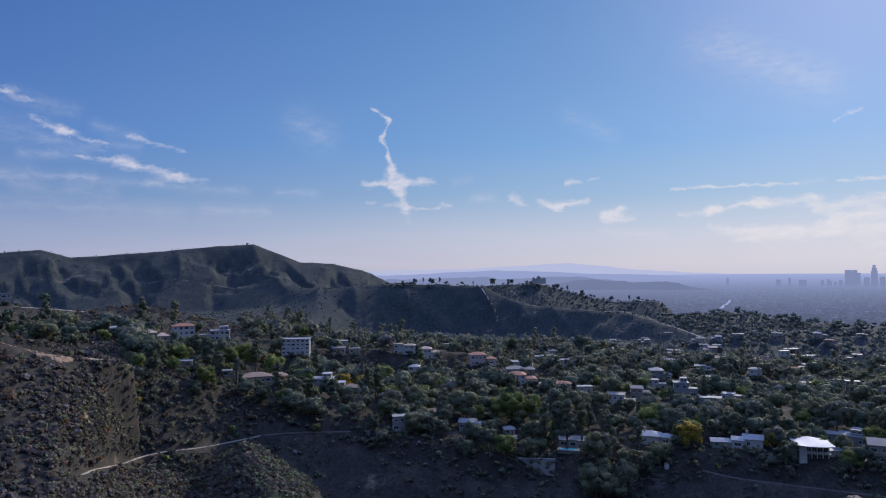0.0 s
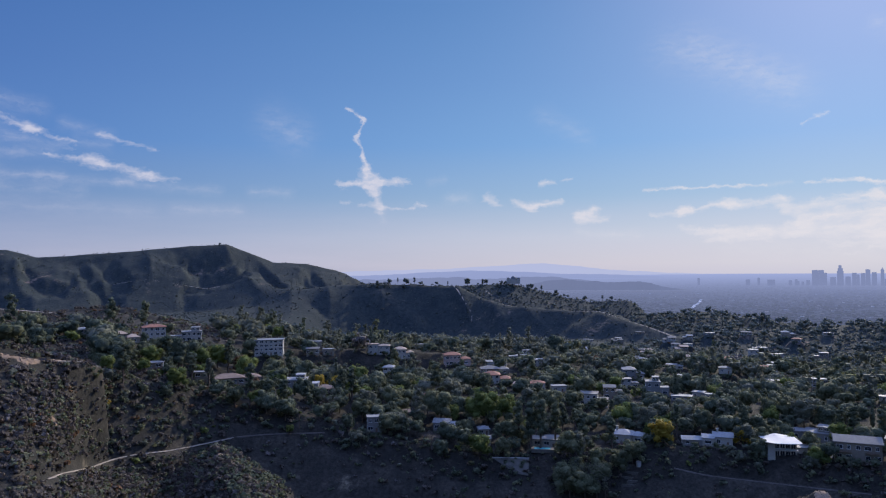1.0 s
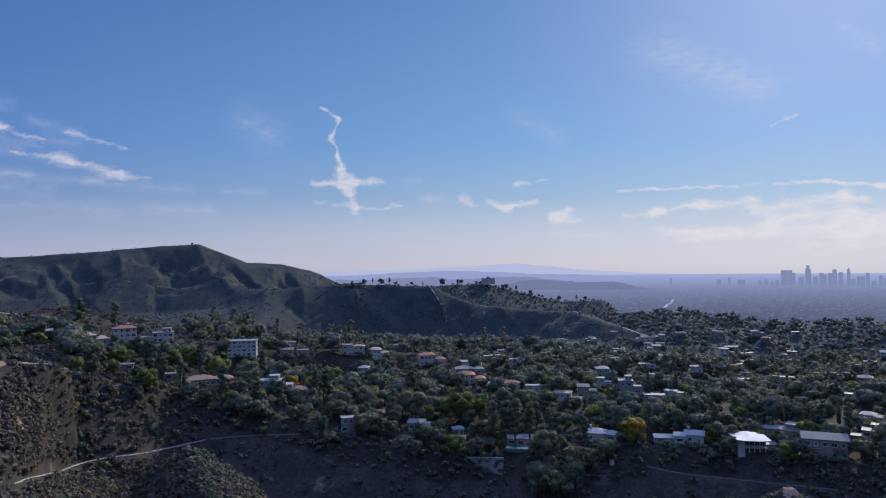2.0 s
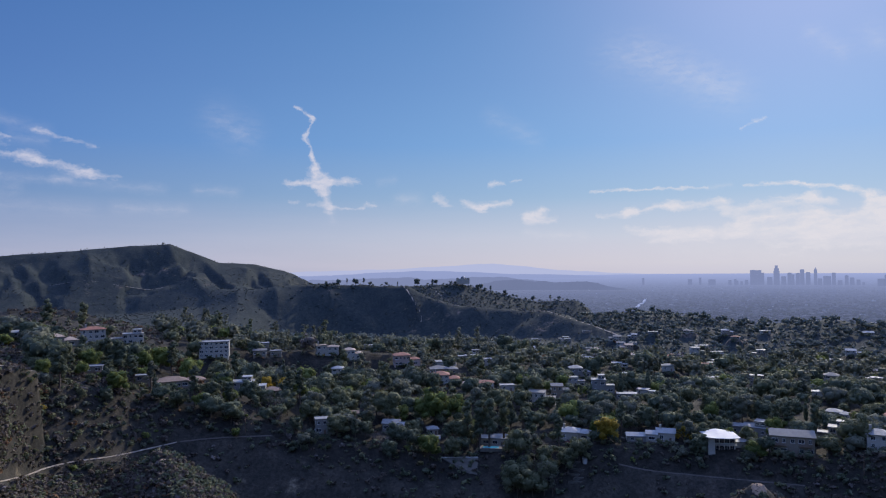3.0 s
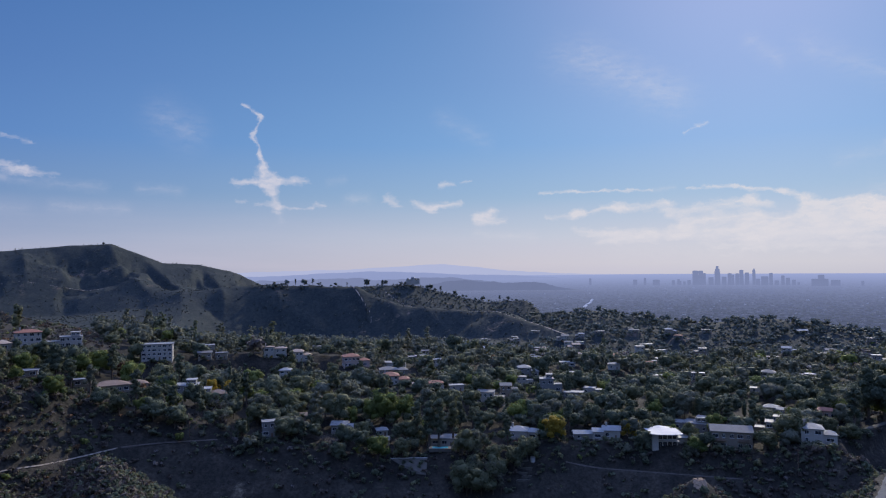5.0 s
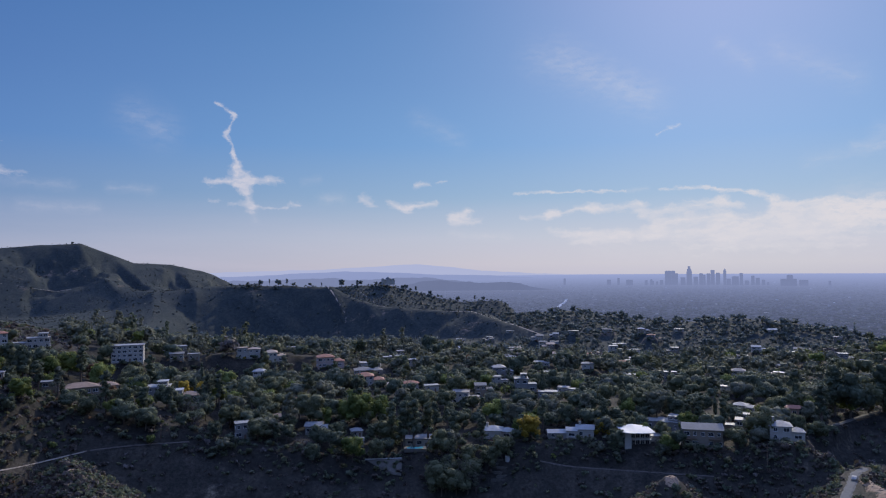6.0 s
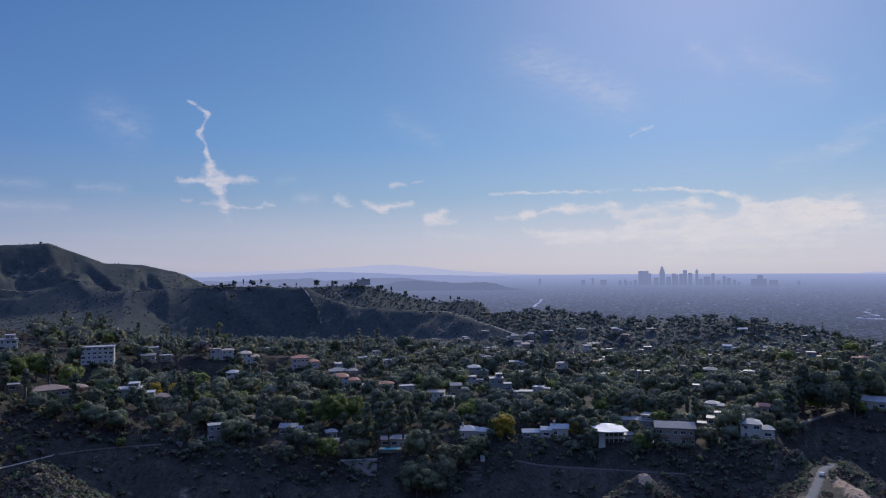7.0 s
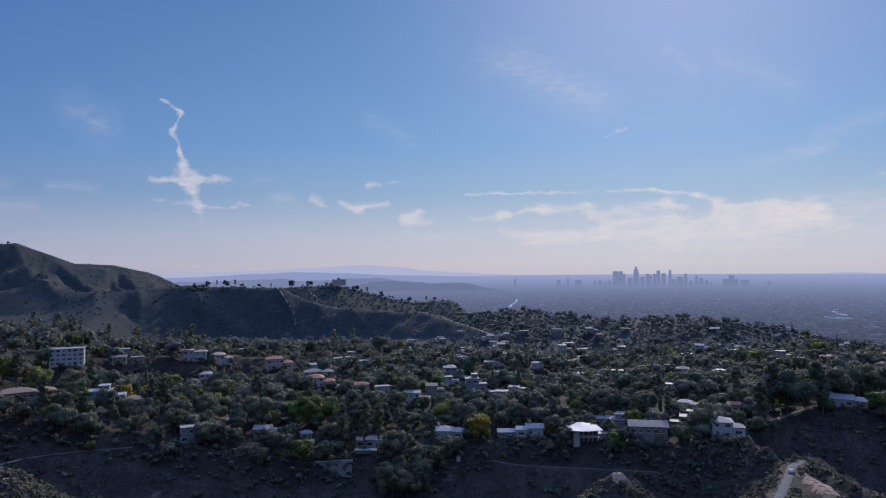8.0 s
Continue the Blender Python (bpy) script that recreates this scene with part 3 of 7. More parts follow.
def ground_z(x, y, pads=True):
    x, y = np.asarray(x, float), np.asarray(y, float)
    r, az = np.hypot(x, y), np.degrees(np.arctan2(x, y))
    rs = [np.full_like(r, 0.0)] + [np.interp(az, [k[0] for k in lv], [k[1] for k in lv]) for lv in LEVELS]
    zs = [np.full_like(r, 372.0)] + [np.interp(az, [k[0] for k in lv], [k[2] for k in lv]) for lv in LEVELS]
    flat = plain_height(r)
    end = np.where(az < 0, 2700.0, 2350.0)
    rs.append(end), zs.append(plain_height(end) - 4)
    z = np.where(r >= rs[-1], flat, zs[0])
    for k in range(len(rs) - 1):
        f = np.clip((r - rs[k]) / (rs[k + 1] - rs[k]), 0, 1)
        z = np.where((r >= rs[k]) & (r < rs[k + 1]), zs[k] + (zs[k + 1] - zs[k]) * f, z)
    near = np.clip((r - 150) / 150, 0, 1) * np.clip((900 - r) / 200, 0, 1)
    far = np.clip((r - 900) / 250, 0, 1) * np.clip((2250 - r) / 250, 0, 1)
    z = z + near * (1.5 * fbm(x, y, 40, 3, 3) + 5.0 * np.clip((r - 390) / 90, 0, 1) * fbm(x, y, 120, 2, 5)) + far * (2.2 * fbm(x, y, 120, 3, 7))
    # gullies and spurs that run down the far slopes
    g = 1 - np.abs(fbm(az * 30 + 0.12 * r, r * 0.45, 130, 4, 21))
    slope = np.clip((r - 1040) / 120, 0, 1) * np.clip((1270 - r) / 60, 0, 1) * (az > -11) + np.clip((r - 1440) / 100, 0, 1) * np.clip((1790 - r) / 80, 0, 1) * (az < -4)
    z = z - slope * np.clip(g - 0.5, 0, 1) * np.where(r < 1300, 16, 40)
    for x0, y0, x1, y1, lift, wide in RIBS:
        f = np.clip(((x - x0) * (x1 - x0) + (y - y0) * (y1 - y0)) / ((x1 - x0) ** 2 + (y1 - y0) ** 2), 0, 1)
        d = np.hypot(x - x0 - f * (x1 - x0), y - y0 - f * (y1 - y0)) / wide
        z = z + lift * np.exp(-1.6 * d) * np.sin(math.pi * (0.01 + 0.92 * f)) * (1 + 0.35 * fbm(x, y, 60, 2, 41))
    for x0, y0, z0, x1, y1, z1, wide, fall in SPINES:
        f = np.clip(((x - x0) * (x1 - x0) + (y - y0) * (y1 - y0)) / ((x1 - x0) ** 2 + (y1 - y0) ** 2), 0, 1)
        d = np.hypot(x - x0 - f * (x1 - x0), y - y0 - f * (y1 - y0))
        d = np.maximum(d - wide, 0)
        top = z0 + (z1 - z0) * f - fall * d + 1.0 * fbm(x, y, 25, 3, 31) + 0.1 * d * fbm(x, y, 40, 2, 33)
        z = np.maximum(z, top)
    if pads:
        for px, py, pz, half, fade in PADS:
            near_pad = np.nonzero((np.abs(x - px) < half + fade) & (np.abs(y - py) < half + fade))
            d = np.hypot(x[near_pad] - px, y[near_pad] - py)
            w = np.clip((half + fade - d) / fade, 0, 1)
            w = w * w * (3 - 2 * w)
            z[near_pad] = z[near_pad] * (1 - w) + pz * w
    return z


def height(x, y):
    """Height of the ground at one place."""
    z = ground_z(np.array([x]), np.array([y]), pads=False)[0]
    for px, py, pz, half, fade in PADS:
        if abs(x - px) < half + fade and abs(y - py) < half + fade:
            w = min(max((half + fade - math.hypot(x - px, y - py)) / fade, 0), 1)
            w = w * w * (3 - 2 * w)
            z = z * (1 - w) + pz * w
    return float(z)

# ---- building plots: front x, y, height of the plot, width, height of the walls, storeys, roof, wall, roof cover, label ----
PLOTS = []


def plot(x, y, z, wide, tall, storeys, roof, wall, cover, label, **more):
    deep = more.get("deep", min(max(wide * 0.62, 6.0), 11.0))
    r = math.hypot(x, y)
    ux, uy = x / r, y / r
    PLOTS.append((x, y, z, wide, deep, tall, storeys, roof, wall, cover, label, more))
    PADS.append((x + ux * deep * 0.5, y + uy * deep * 0.5, z, max(wide, deep) * 0.5 + 0.5, 9.0))


plot(-173.9, 420.5, 436.4, 18.1, 5.7, 2, "hip", "CREAM", "TILE_TAN", "cream stucco house with a low tan tiled roof above the trees")
plot(-167.3, 452.0, 434.0, 13.5, 9.3, 3, "hip", "WHITE", "TILE_RED", "white three-storey villa with a red-brown tiled roof and chimney", chimney=True)
plot(-158.3, 483.8, 430.6, 20.4, 6.6, 2, "flat", "WHITE", "MEMBRANE", "long white two-storey house with a flat roof", upper=True)
plot(-103.5, 489.2, 420.0, 19.1, 10.5, 4, "flat", "WHITE", "MEMBRANE", "white four-storey hillside apartment block with a flat roof")
plot(-90.2, 580.0, 415.6, 21.5, 4.2, 1, "flat", "CREAM", "MEMBRANE", "long low house with a pale flat roof")
plot(-81.1, 541.0, 414.0, 9.3, 4.2, 1, "gable", "CREAM", "SHINGLE", "small cream house among dark trees")
plot(-37.2, 575.8, 408.9, 8.4, 8.4, 2, "flat", "WHITE", "TILE_TAN", "white stepped stucco villa with tan roof edges", chimney=True)
plot(-28.5, 575.3, 408.7, 8.9, 7.4, 2, "hip", "WHITE", "TILE_TAN", "white stucco wing with a tan tiled roof")
plot(-12.4, 567.9, 406.1, 15.5, 7.7, 2, "hip", "WHITE", "TILE_TAN", "white two-storey house with a tan hipped roof and dark windows")
plot(1.1, 634.0, 406.1, 8.5, 4.2, 1, "flat", "GREY", "MEMBRANE", "small house with a pale flat roof")
plot(31.3, 565.1, 400.7, 20.3, 8.4, 2, "hip", "PINK", "TILE_RED", "large pinkish-beige house with a faded red tiled roof")
plot(45.7, 767.6, 391.2, 17.8, 4.2, 1, "flat", "CREAM", "MEMBRANE", "low house with a white flat roof")
plot(63.1, 581.6, 396.6, 18.3, 4.2, 1, "flat", "WHITE", "MEMBRANE", "low white house with a bright flat roof")
plot(59.0, 543.8, 396.4, 21.5, 4.2, 1, "hip", "BEIGE", "SHINGLE", "low house with a wide grey-brown shingle roof")
plot(53.8, 488.0, 398.3, 18.9, 6.2, 2, "hip", "WHITE", "TILE_RED", "white villa with arched openings and a red tiled roof", chimney=True)
plot(65.4, 460.4, 398.3, 6.7, 4.2, 1, "gable", "WHITE", "TILE_TAN", "small white gabled house")
plot(77.3, 459.5, 397.7, 10.4, 5.5, 2, "hip", "WHITE", "TILE_RED", "white house with a red hipped tile roof")
plot(90.1, 452.1, 398.6, 9.2, 3.7, 1, "flat", "WHITE", "MEMBRANE", "low white house with a flat roof")
plot(90.2, 633.6, 394.7, 16.4, 4.2, 1, "flat", "GREY", "MEMBRANE", "low grey house with a flat pale roof")
plot(103.8, 589.9, 393.3, 16.3, 7.7, 2, "flat", "WHITE", "MEMBRANE", "two-storey white modern house with dark glazing")
plot(103.3, 415.3, 396.4, 16.3, 7.1, 2, "flat", "WHITE", "SHINGLE", "large white house with a dark flat roof and tall windows")
plot(119.7, 431.7, 397.2, 10.9, 7.3, 2, "gable", "BEIGE", "SHINGLE", "beige gabled house on the slope")
plot(155.1, 504.7, 397.7, 14.5, 6.7, 2, "hip", "GREY", "MEMBRANE", "pale grey house with a light hipped roof")
plot(149.3, 437.2, 398.1, 13.9, 8.4, 2, "flat", "GREY", "MEMBRANE", "grey modern house with stacked flat roofs", upper=True)
plot(181.4, 482.0, 397.9, 9.8, 5.2, 2, "flat", "BEIGE", "MEMBRANE", "beige flat-roofed house behind dark cypresses")
plot(172.8, 426.3, 397.8, 11.1, 3.6, 1, "flat", "WHITE", "MEMBRANE", "low white house with a bright flat roof")
plot(155.9, 414.7, 398.4, 11.8, 3.1, 1, "flat", "GREY", "MEMBRANE", "long grey house with a flat roof and deck")
plot(235.2, 533.4, 396.2, 9.1, 4.2, 1, "hip", "WHITE", "MEMBRANE", "white house with a sunlit roof")
plot(344.6, 706.4, 384.1, 14.3, 8.4, 2, "flat", "WHITE", "MEMBRANE", "white two-storey house on the far slope")
plot(362.7, 700.7, 384.4, 11.8, 4.2, 1, "flat", "WHITE", "MEMBRANE", "low white house with a flat roof on the far slope")
plot(388.0, 666.2, 385.7, 12.2, 8.0, 2, "flat", "BEIGE", "MEMBRANE", "beige two-storey house on the far slope")
plot(308.4, 610.5, 386.5, 8.9, 4.1, 1, "flat", "CREAM", "MEMBRANE", "small cream house with a flat roof")
plot(103.1, 347.0, 391.6, 14.7, 4.2, 1, "hip", "WHITE", "SHINGLE_GREY", "white bungalow with a grey hipped roof above a planted terrace", chimney=True)
plot(130.4, 333.4, 393.4, 9.2, 2.9, 1, "gable", "GREY", "SHINGLE_GREY", "low ranch wing with a grey gabled roof")
plot(141.4, 331.1, 393.8, 13.4, 4.2, 1, "gable", "WHITE", "SHINGLE_GREY", "white ranch house with grey gabled roofs and a chimney", chimney=True)
plot(188.0, 336.0, 394.0, 19.8, 4.2, 1, "flat", "GREY", "MEMBRANE_GREY", "long low house with a flat grey roof", upper=True)
plot(188.9, 298.2, 394.0, 17.8, 8.4, 2, "gable", "BEIGE", "SHINGLE", "large beige two-storey house with brown gables and balconies", balcony=True)
plot(218.4, 313.4, 395.2, 12.2, 6.8, 2, "flat", "BEIGE", "MEMBRANE_GREY", "beige house with stepped flat roofs", upper=True)
plot(220.0, 279.8, 399.4, 14.7, 6.7, 2, "hip", "WHITE", "MEMBRANE", "white house with a bright pale hipped roof above the slope", chimney=True)
plot(-22.4, 367.3, 394.7, 9.3, 7.5, 2, "flat", "GREY", "MEMBRANE", "grey-white two-storey house at the edge of the dark slope")
plot(13.6, 376.8, 392.4, 13.1, 4.2, 1, "gable", "GREY", "MEMBRANE", "low house with a grey roof and a white skylight")
plot(30.4, 360.7, 388.8, 11.8, 2.9, 1, "flat", "CREAM", "MEMBRANE", "low building with a sunlit flat roof above the slope")
plot(34.2, 374.4, 390.6, 5.4, 2.9, 1, "hip", "WHITE", "MEMBRANE", "small white pavilion with a pointed roof")
plot(64.1, 354.2, 388.6, 16.4, 3.7, 1, "flat", "WHITE", "MEMBRANE_GREY", "low white house beside a pool terrace")
plot(-121.1, 396.9, 416.1, 7.9, 6.3, 2, "flat", "BEIGE", "MEMBRANE_GREY", "beige boxy house behind a tall tree")
plot(-103.7, 408.0, 413.3, 26.5, 4.2, 1, "hip", "BEIGE", "SHINGLE_BROWN", "long low ranch house with a brown hipped roof beside a pool")
plot(-70.3, 425.2, 407.0, 19.5, 5.9, 2, "flat", "GREY", "SHINGLE_GREY", "grey stone house with stepped flat roofs", upper=True)
plot(-59.1, 422.9, 404.4, 15.2, 3.4, 1, "hip", "BEIGE", "SHINGLE_BROWN", "low house with brown hipped roofs")
plot(-140.6, 373.4, 425.3, 12.3, 5.6, 2, "flat", "BEIGE", "MEMBRANE_GREY", "beige modern house with a projecting terrace", balcony=True)
plot(-205.2, 441.6, 438.1, 8.0, 5.2, 2, "gable", "WHITE", "SHINGLE_GREY", "white barn-shaped house with a round-topped gable")
plot(8.4, 426.9, 397.9, 12.8, 4.2, 1, "hip", "WHITE", "TILE_RED", "white house with a faded red tiled roof")
plot(248.5, 310.9, 398.4, 9.8, 8.4, 2, "hip", "PINK", "TILE_RED", "pinkish house with a red tiled roof under dark trees")
plot(249.8, 353.6, 396.6, 11.1, 3.4, 1, "hip", "WHITE", "MEMBRANE", "low house with a bright white roof")
plot(312.3, 301.4, 403.1, 17.3, 4.2, 1, "gable", "WHITE", "SHINGLE_GREY", "long white house half hidden under trees")
plot(-312.7, 501.5, 455.2, 6.2, 8.4, 2, "flat", "GREY", "MEMBRANE", "pale two-storey house on the high slope")
plot(447.6, 497.2, 396.9, 11.3, 8.4, 2, "flat", "GREY", "MEMBRANE", "grey two-storey house on the far slope")
plot(365.5, 478.3, 391.8, 12.6, 4.2, 1, "flat", "GREY", "MEMBRANE", "long low house with a flat roof")
plot(271.0, 398.6, 399.4, 8.7, 2.9, 1, "flat", "WHITE", "MEMBRANE", "low white house with a flat roof")
plot(464.8, 581.0, 392.1, 11.7, 4.2, 1, "flat", "BEIGE", "MEMBRANE", "low beige house on the far slope")
plot(-70.8, 554.5, 412.0, 8.3, 4.2, 1, "flat", "CREAM", "MEMBRANE", "small cream flat-roofed house")
plot(1.2, 413.0, 398.3, 6.6, 5.3, 2, "flat", "WHITE", "SHINGLE_GREY", "small white two-storey house among trees")
plot(-10.1, 391.9, 396.4, 9.1, 3.1, 1, "gable", "BEIGE", "SHINGLE_BROWN", "low house with a warm brown roof")
plot(194.5, 606.3, 392.1, 10.3, 5.8, 2, "hip", "BEIGE", "SHINGLE_GREY", "beige house with a hipped roof among trees")
plot(326.8, 843.5, 381.0, 10.0, 2.9, 1, "flat", "WHITE", "MEMBRANE", "low white house with a pale flat roof among trees")
plot(391.4, 935.4, 384.8, 13.6, 2.9, 1, "flat", "GREY", "MEMBRANE", "low grey house with a pale flat roof among trees")
plot(238.6, 466.6, 398.2, 9.2, 2.9, 1, "flat", "GREY", "MEMBRANE", "low grey house with a pale flat roof among trees")
plot(460.6, 625.8, 390.5, 13.5, 5.8, 2, "gable", "WHITE", "SHINGLE_GREY", "white house with a gabled roof among trees")
plot(234.7, 719.5, 386.5, 11.2, 5.8, 2, "gable", "WHITE", "TILE_TAN", "white house with a gabled roof among trees")
plot(183.4, 693.2, 390.1, 10.5, 2.9, 1, "hip", "WHITE", "TILE_RED", "white house with a hipped roof among trees")
plot(466.8, 469.4, 400.6, 13.0, 2.9, 1, "hip", "BEIGE", "TILE_RED", "beige house with a hipped roof among trees")
plot(149.7, 756.0, 389.0, 10.7, 2.9, 1, "flat", "BEIGE", "MEMBRANE", "low beige house with a pale flat roof among trees")
plot(-19.4, 496.4, 403.8, 12.1, 5.8, 2, "hip", "WHITE", "SHINGLE_GREY", "white house with a hipped roof among trees")
plot(56.3, 803.6, 388.6, 15.9, 2.9, 1, "gable", "GREY", "TILE_RED", "grey house with a gabled roof among trees")
plot(103.7, 662.8, 394.4, 10.7, 5.8, 2, "flat", "WHITE", "MEMBRANE_GREY", "low white house with a pale flat roof among trees")
plot(332.1, 480.5, 392.5, 14.8, 5.8, 2, "hip", "WHITE", "SHINGLE", "white house with a hipped roof among trees")
plot(246.4, 763.4, 384.5, 10.7, 2.9, 1, "flat", "CREAM", "MEMBRANE_GREY", "low cream house with a pale flat roof among trees")
plot(322.5, 894.2, 380.6, 15.2, 5.8, 2, "gable", "WHITE", "SHINGLE", "white house with a gabled roof among trees")
plot(141.4, 470.0, 397.4, 11.7, 5.8, 2, "flat", "WHITE", "MEMBRANE_GREY", "low white house with a pale flat roof among trees")
plot(481.2, 899.4, 385.2, 15.5, 5.8, 2, "hip", "CREAM", "SHINGLE_GREY", "cream house with a hipped roof among trees")
plot(516.5, 462.2, 398.4, 11.0, 5.8, 2, "hip", "GREY", "TILE_RED", "grey house with a hipped roof among trees")
plot(386.5, 372.9, 398.2, 12.1, 2.9, 1, "flat", "WHITE", "MEMBRANE", "low white house with a pale flat roof among trees")
plot(389.7, 789.3, 381.8, 15.2, 2.9, 1, "flat", "WHITE", "MEMBRANE", "low white house with a pale flat roof among trees")
plot(241.1, 993.4, 371.9, 13.5, 2.9, 1, "flat", "WHITE", "MEMBRANE_GREY", "low white house with a pale flat roof among trees")
plot(346.0, 590.7, 385.4, 12.2, 2.9, 1, "flat", "WHITE", "MEMBRANE", "low white house with a pale flat roof among trees")
plot(317.0, 995.4, 381.5, 12.3, 2.9, 1, "flat", "CREAM", "MEMBRANE_GREY", "low cream house with a pale flat roof among trees")
plot(272.2, 962.3, 374.2, 13.4, 5.8, 2, "flat", "BEIGE", "MEMBRANE", "low beige house with a pale flat roof among trees")
plot(289.6, 574.2, 390.8, 13.5, 2.9, 1, "gable", "WHITE", "TILE_RED", "white house with a gabled roof among trees")
plot(507.8, 622.3, 390.2, 14.9, 2.9, 1, "gable", "BEIGE", "SHINGLE", "beige house with a gabled roof among trees")
plot(263.5, 918.0, 376.5, 12.4, 5.8, 2, "flat", "CREAM", "MEMBRANE", "low cream house with a pale flat roof among trees")
plot(245.3, 629.4, 390.3, 10.8, 5.8, 2, "hip", "GREY", "SHINGLE", "grey house with a hipped roof among trees")
plot(177.7, 745.5, 385.5, 14.3, 5.8, 2, "gable", "WHITE", "SHINGLE_GREY", "white house with a gabled roof among trees")
plot(441.0, 931.6, 385.8, 13.7, 2.9, 1, "hip", "WHITE", "SHINGLE", "white house with a hipped roof among trees")
plot(206.9, 563.9, 395.9, 13.1, 2.9, 1, "flat", "WHITE", "MEMBRANE", "low white house with a pale flat roof among trees")
plot(287.9, 635.0, 390.9, 15.7, 2.9, 1, "hip", "CREAM", "TILE_RED", "cream house with a hipped roof among trees")
plot(287.8, 761.3, 384.5, 14.0, 5.8, 2, "gable", "BEIGE", "TILE_TAN", "beige house with a gabled roof among trees")
plot(254.2, 598.4, 391.4, 13.5, 2.9, 1, "flat", "GREY", "MEMBRANE", "low grey house with a pale flat roof among trees")
plot(333.3, 637.9, 385.4, 15.9, 2.9, 1, "flat", "WHITE", "MEMBRANE", "low white house with a pale flat roof among trees")
plot(202.2, 655.3, 390.3, 10.4, 2.9, 1, "gable", "CREAM", "SHINGLE_GREY", "cream house with a gabled roof among trees")
plot(265.9, 458.5, 397.3, 9.3, 5.8, 2, "flat", "BEIGE", "MEMBRANE_GREY", "low beige house with a pale flat roof among trees")
plot(348.9, 901.9, 382.0, 11.8, 5.8, 2, "gable", "GREY", "SHINGLE_GREY", "grey house with a gabled roof among trees")
plot(676.4, 764.3, 381.1, 9.9, 5.8, 2, "flat", "BEIGE", "MEMBRANE", "low beige house with a pale flat roof among trees")
plot(419.5, 408.5, 399.2, 11.3, 2.9, 1, "gable", "GREY", "SHINGLE", "grey house with a gabled roof among trees")
plot(214.4, 739.7, 385.8, 11.4, 5.8, 2, "flat", "CREAM", "MEMBRANE", "low cream house with a pale flat roof among trees")
plot(227.2, 793.3, 382.3, 15.4, 2.9, 1, "gable", "BEIGE", "SHINGLE", "beige house with a gabled roof among trees")
plot(257.4, 675.5, 388.0, 13.8, 2.9, 1, "hip", "WHITE", "TILE_TAN", "white house with a hipped roof among trees")
plot(602.3, 582.1, 391.4, 15.6, 5.8, 2, "gable", "GREY", "SHINGLE", "grey house with a gabled roof among trees")
plot(530.8, 892.8, 387.2, 12.9, 2.9, 1, "flat", "WHITE", "MEMBRANE_GREY", "low white house with a pale flat roof among trees")
plot(434.0, 466.6, 398.4, 10.8, 5.8, 2, "flat", "GREY", "MEMBRANE_GREY", "low grey house with a pale flat roof among trees")
plot(628.9, 829.6, 388.8, 15.8, 2.9, 1, "gable", "WHITE", "SHINGLE_GREY", "white house with a gabled roof among trees")
plot(299.2, 811.7, 381.7, 9.2, 5.8, 2, "gable", "WHITE", "SHINGLE", "white house with a gabled roof among trees")
plot(463.3, 418.7, 398.5, 12.4, 5.8, 2, "hip", "GREY", "TILE_RED", "grey house with a hipped roof among trees")
plot(409.9, 527.0, 389.8, 10.9, 2.9, 1, "gable", "BEIGE", "SHINGLE", "beige house with a gabled roof among trees")
plot(470.5, 862.6, 383.4, 10.3, 2.9, 1, "hip", "GREY", "TILE_RED", "grey house with a hipped roof among trees")
plot(426.5, 603.6, 388.5, 10.1, 2.9, 1, "flat", "WHITE", "MEMBRANE", "low white house with a pale flat roof among trees")

LANES = []  # paths and roads: name, points, width, material, label, category


def lane(name, points, wide, material, label, category):
    pts = [Vector(points[0])]
    for a_pt, b_pt in zip(points, points[1:]):
        a_v, b_v = Vector(a_pt), Vector(b_pt)
        n = max(1, int((b_v - a_v).length / 3.0))
        pts += [a_v.lerp(b_v, (k + 1) / n) for k in range(n)]
    for _ in range(4):  # round the corners off
        pts = [pts[0]] + [(pts[i - 1] + pts[i] * 2 + pts[i + 1]) / 4 for i in range(1, len(pts) - 1)] + [pts[-1]]
    for p in pts:
        PADS.append((p.x, p.y, p.z, wide * 0.55, wide * 0.9 + 1.0))
    LANES.append((name, pts, wide, material, label, category))


lane("trail", [(-116.0, 224.3, 415.0), (-120.2, 241.8, 411.8), (-131.8, 288.3, 400.8), (-131.6, 306.5, 399.1), (-124.6, 313.6, 399.3), (-118.8, 321.8, 397.9), (-114.6, 328.1, 396.9), (-106.7, 344.9, 395.1), (-92.9, 355.6, 395.9)], 1.1, PATH, "pale dirt trail cut across the dark slope", "path")
lane("trail", [(-91.5, 356.5, 395.9), (-79.9, 360.8, 395.9), (-65.9, 363.1, 395.7), (-48.7, 365.3, 395.3)], 1.6, TRACK, "faint dusty trail on the dark slope", "path")
lane("spur_path", [(-167.9, 253.4, 457.6), (-162.7, 258.0, 454.4), (-159.2, 262.5, 451.8), (-155.2, 268.4, 448.8), (-150.8, 274.3, 446.3), (-145.4, 285.1, 444.2), (-139.3, 299.1, 442.3), (-139.2, 308.0, 438.7)], 3.6, PATH, "sunlit dry path along the crest of the spur", "path")
lane("fire_road", [(-330.0, 500.0, 456.0), (-292.5, 523.9, 451.7), (-265.7, 538.0, 447.6), (-250.6, 545.2, 445.0), (-233.0, 552.9, 443.6), (-214.7, 549.5, 441.9), (-197.2, 545.5, 439.6)], 4.6, PATH, "pale fire road on the hillside", "path")
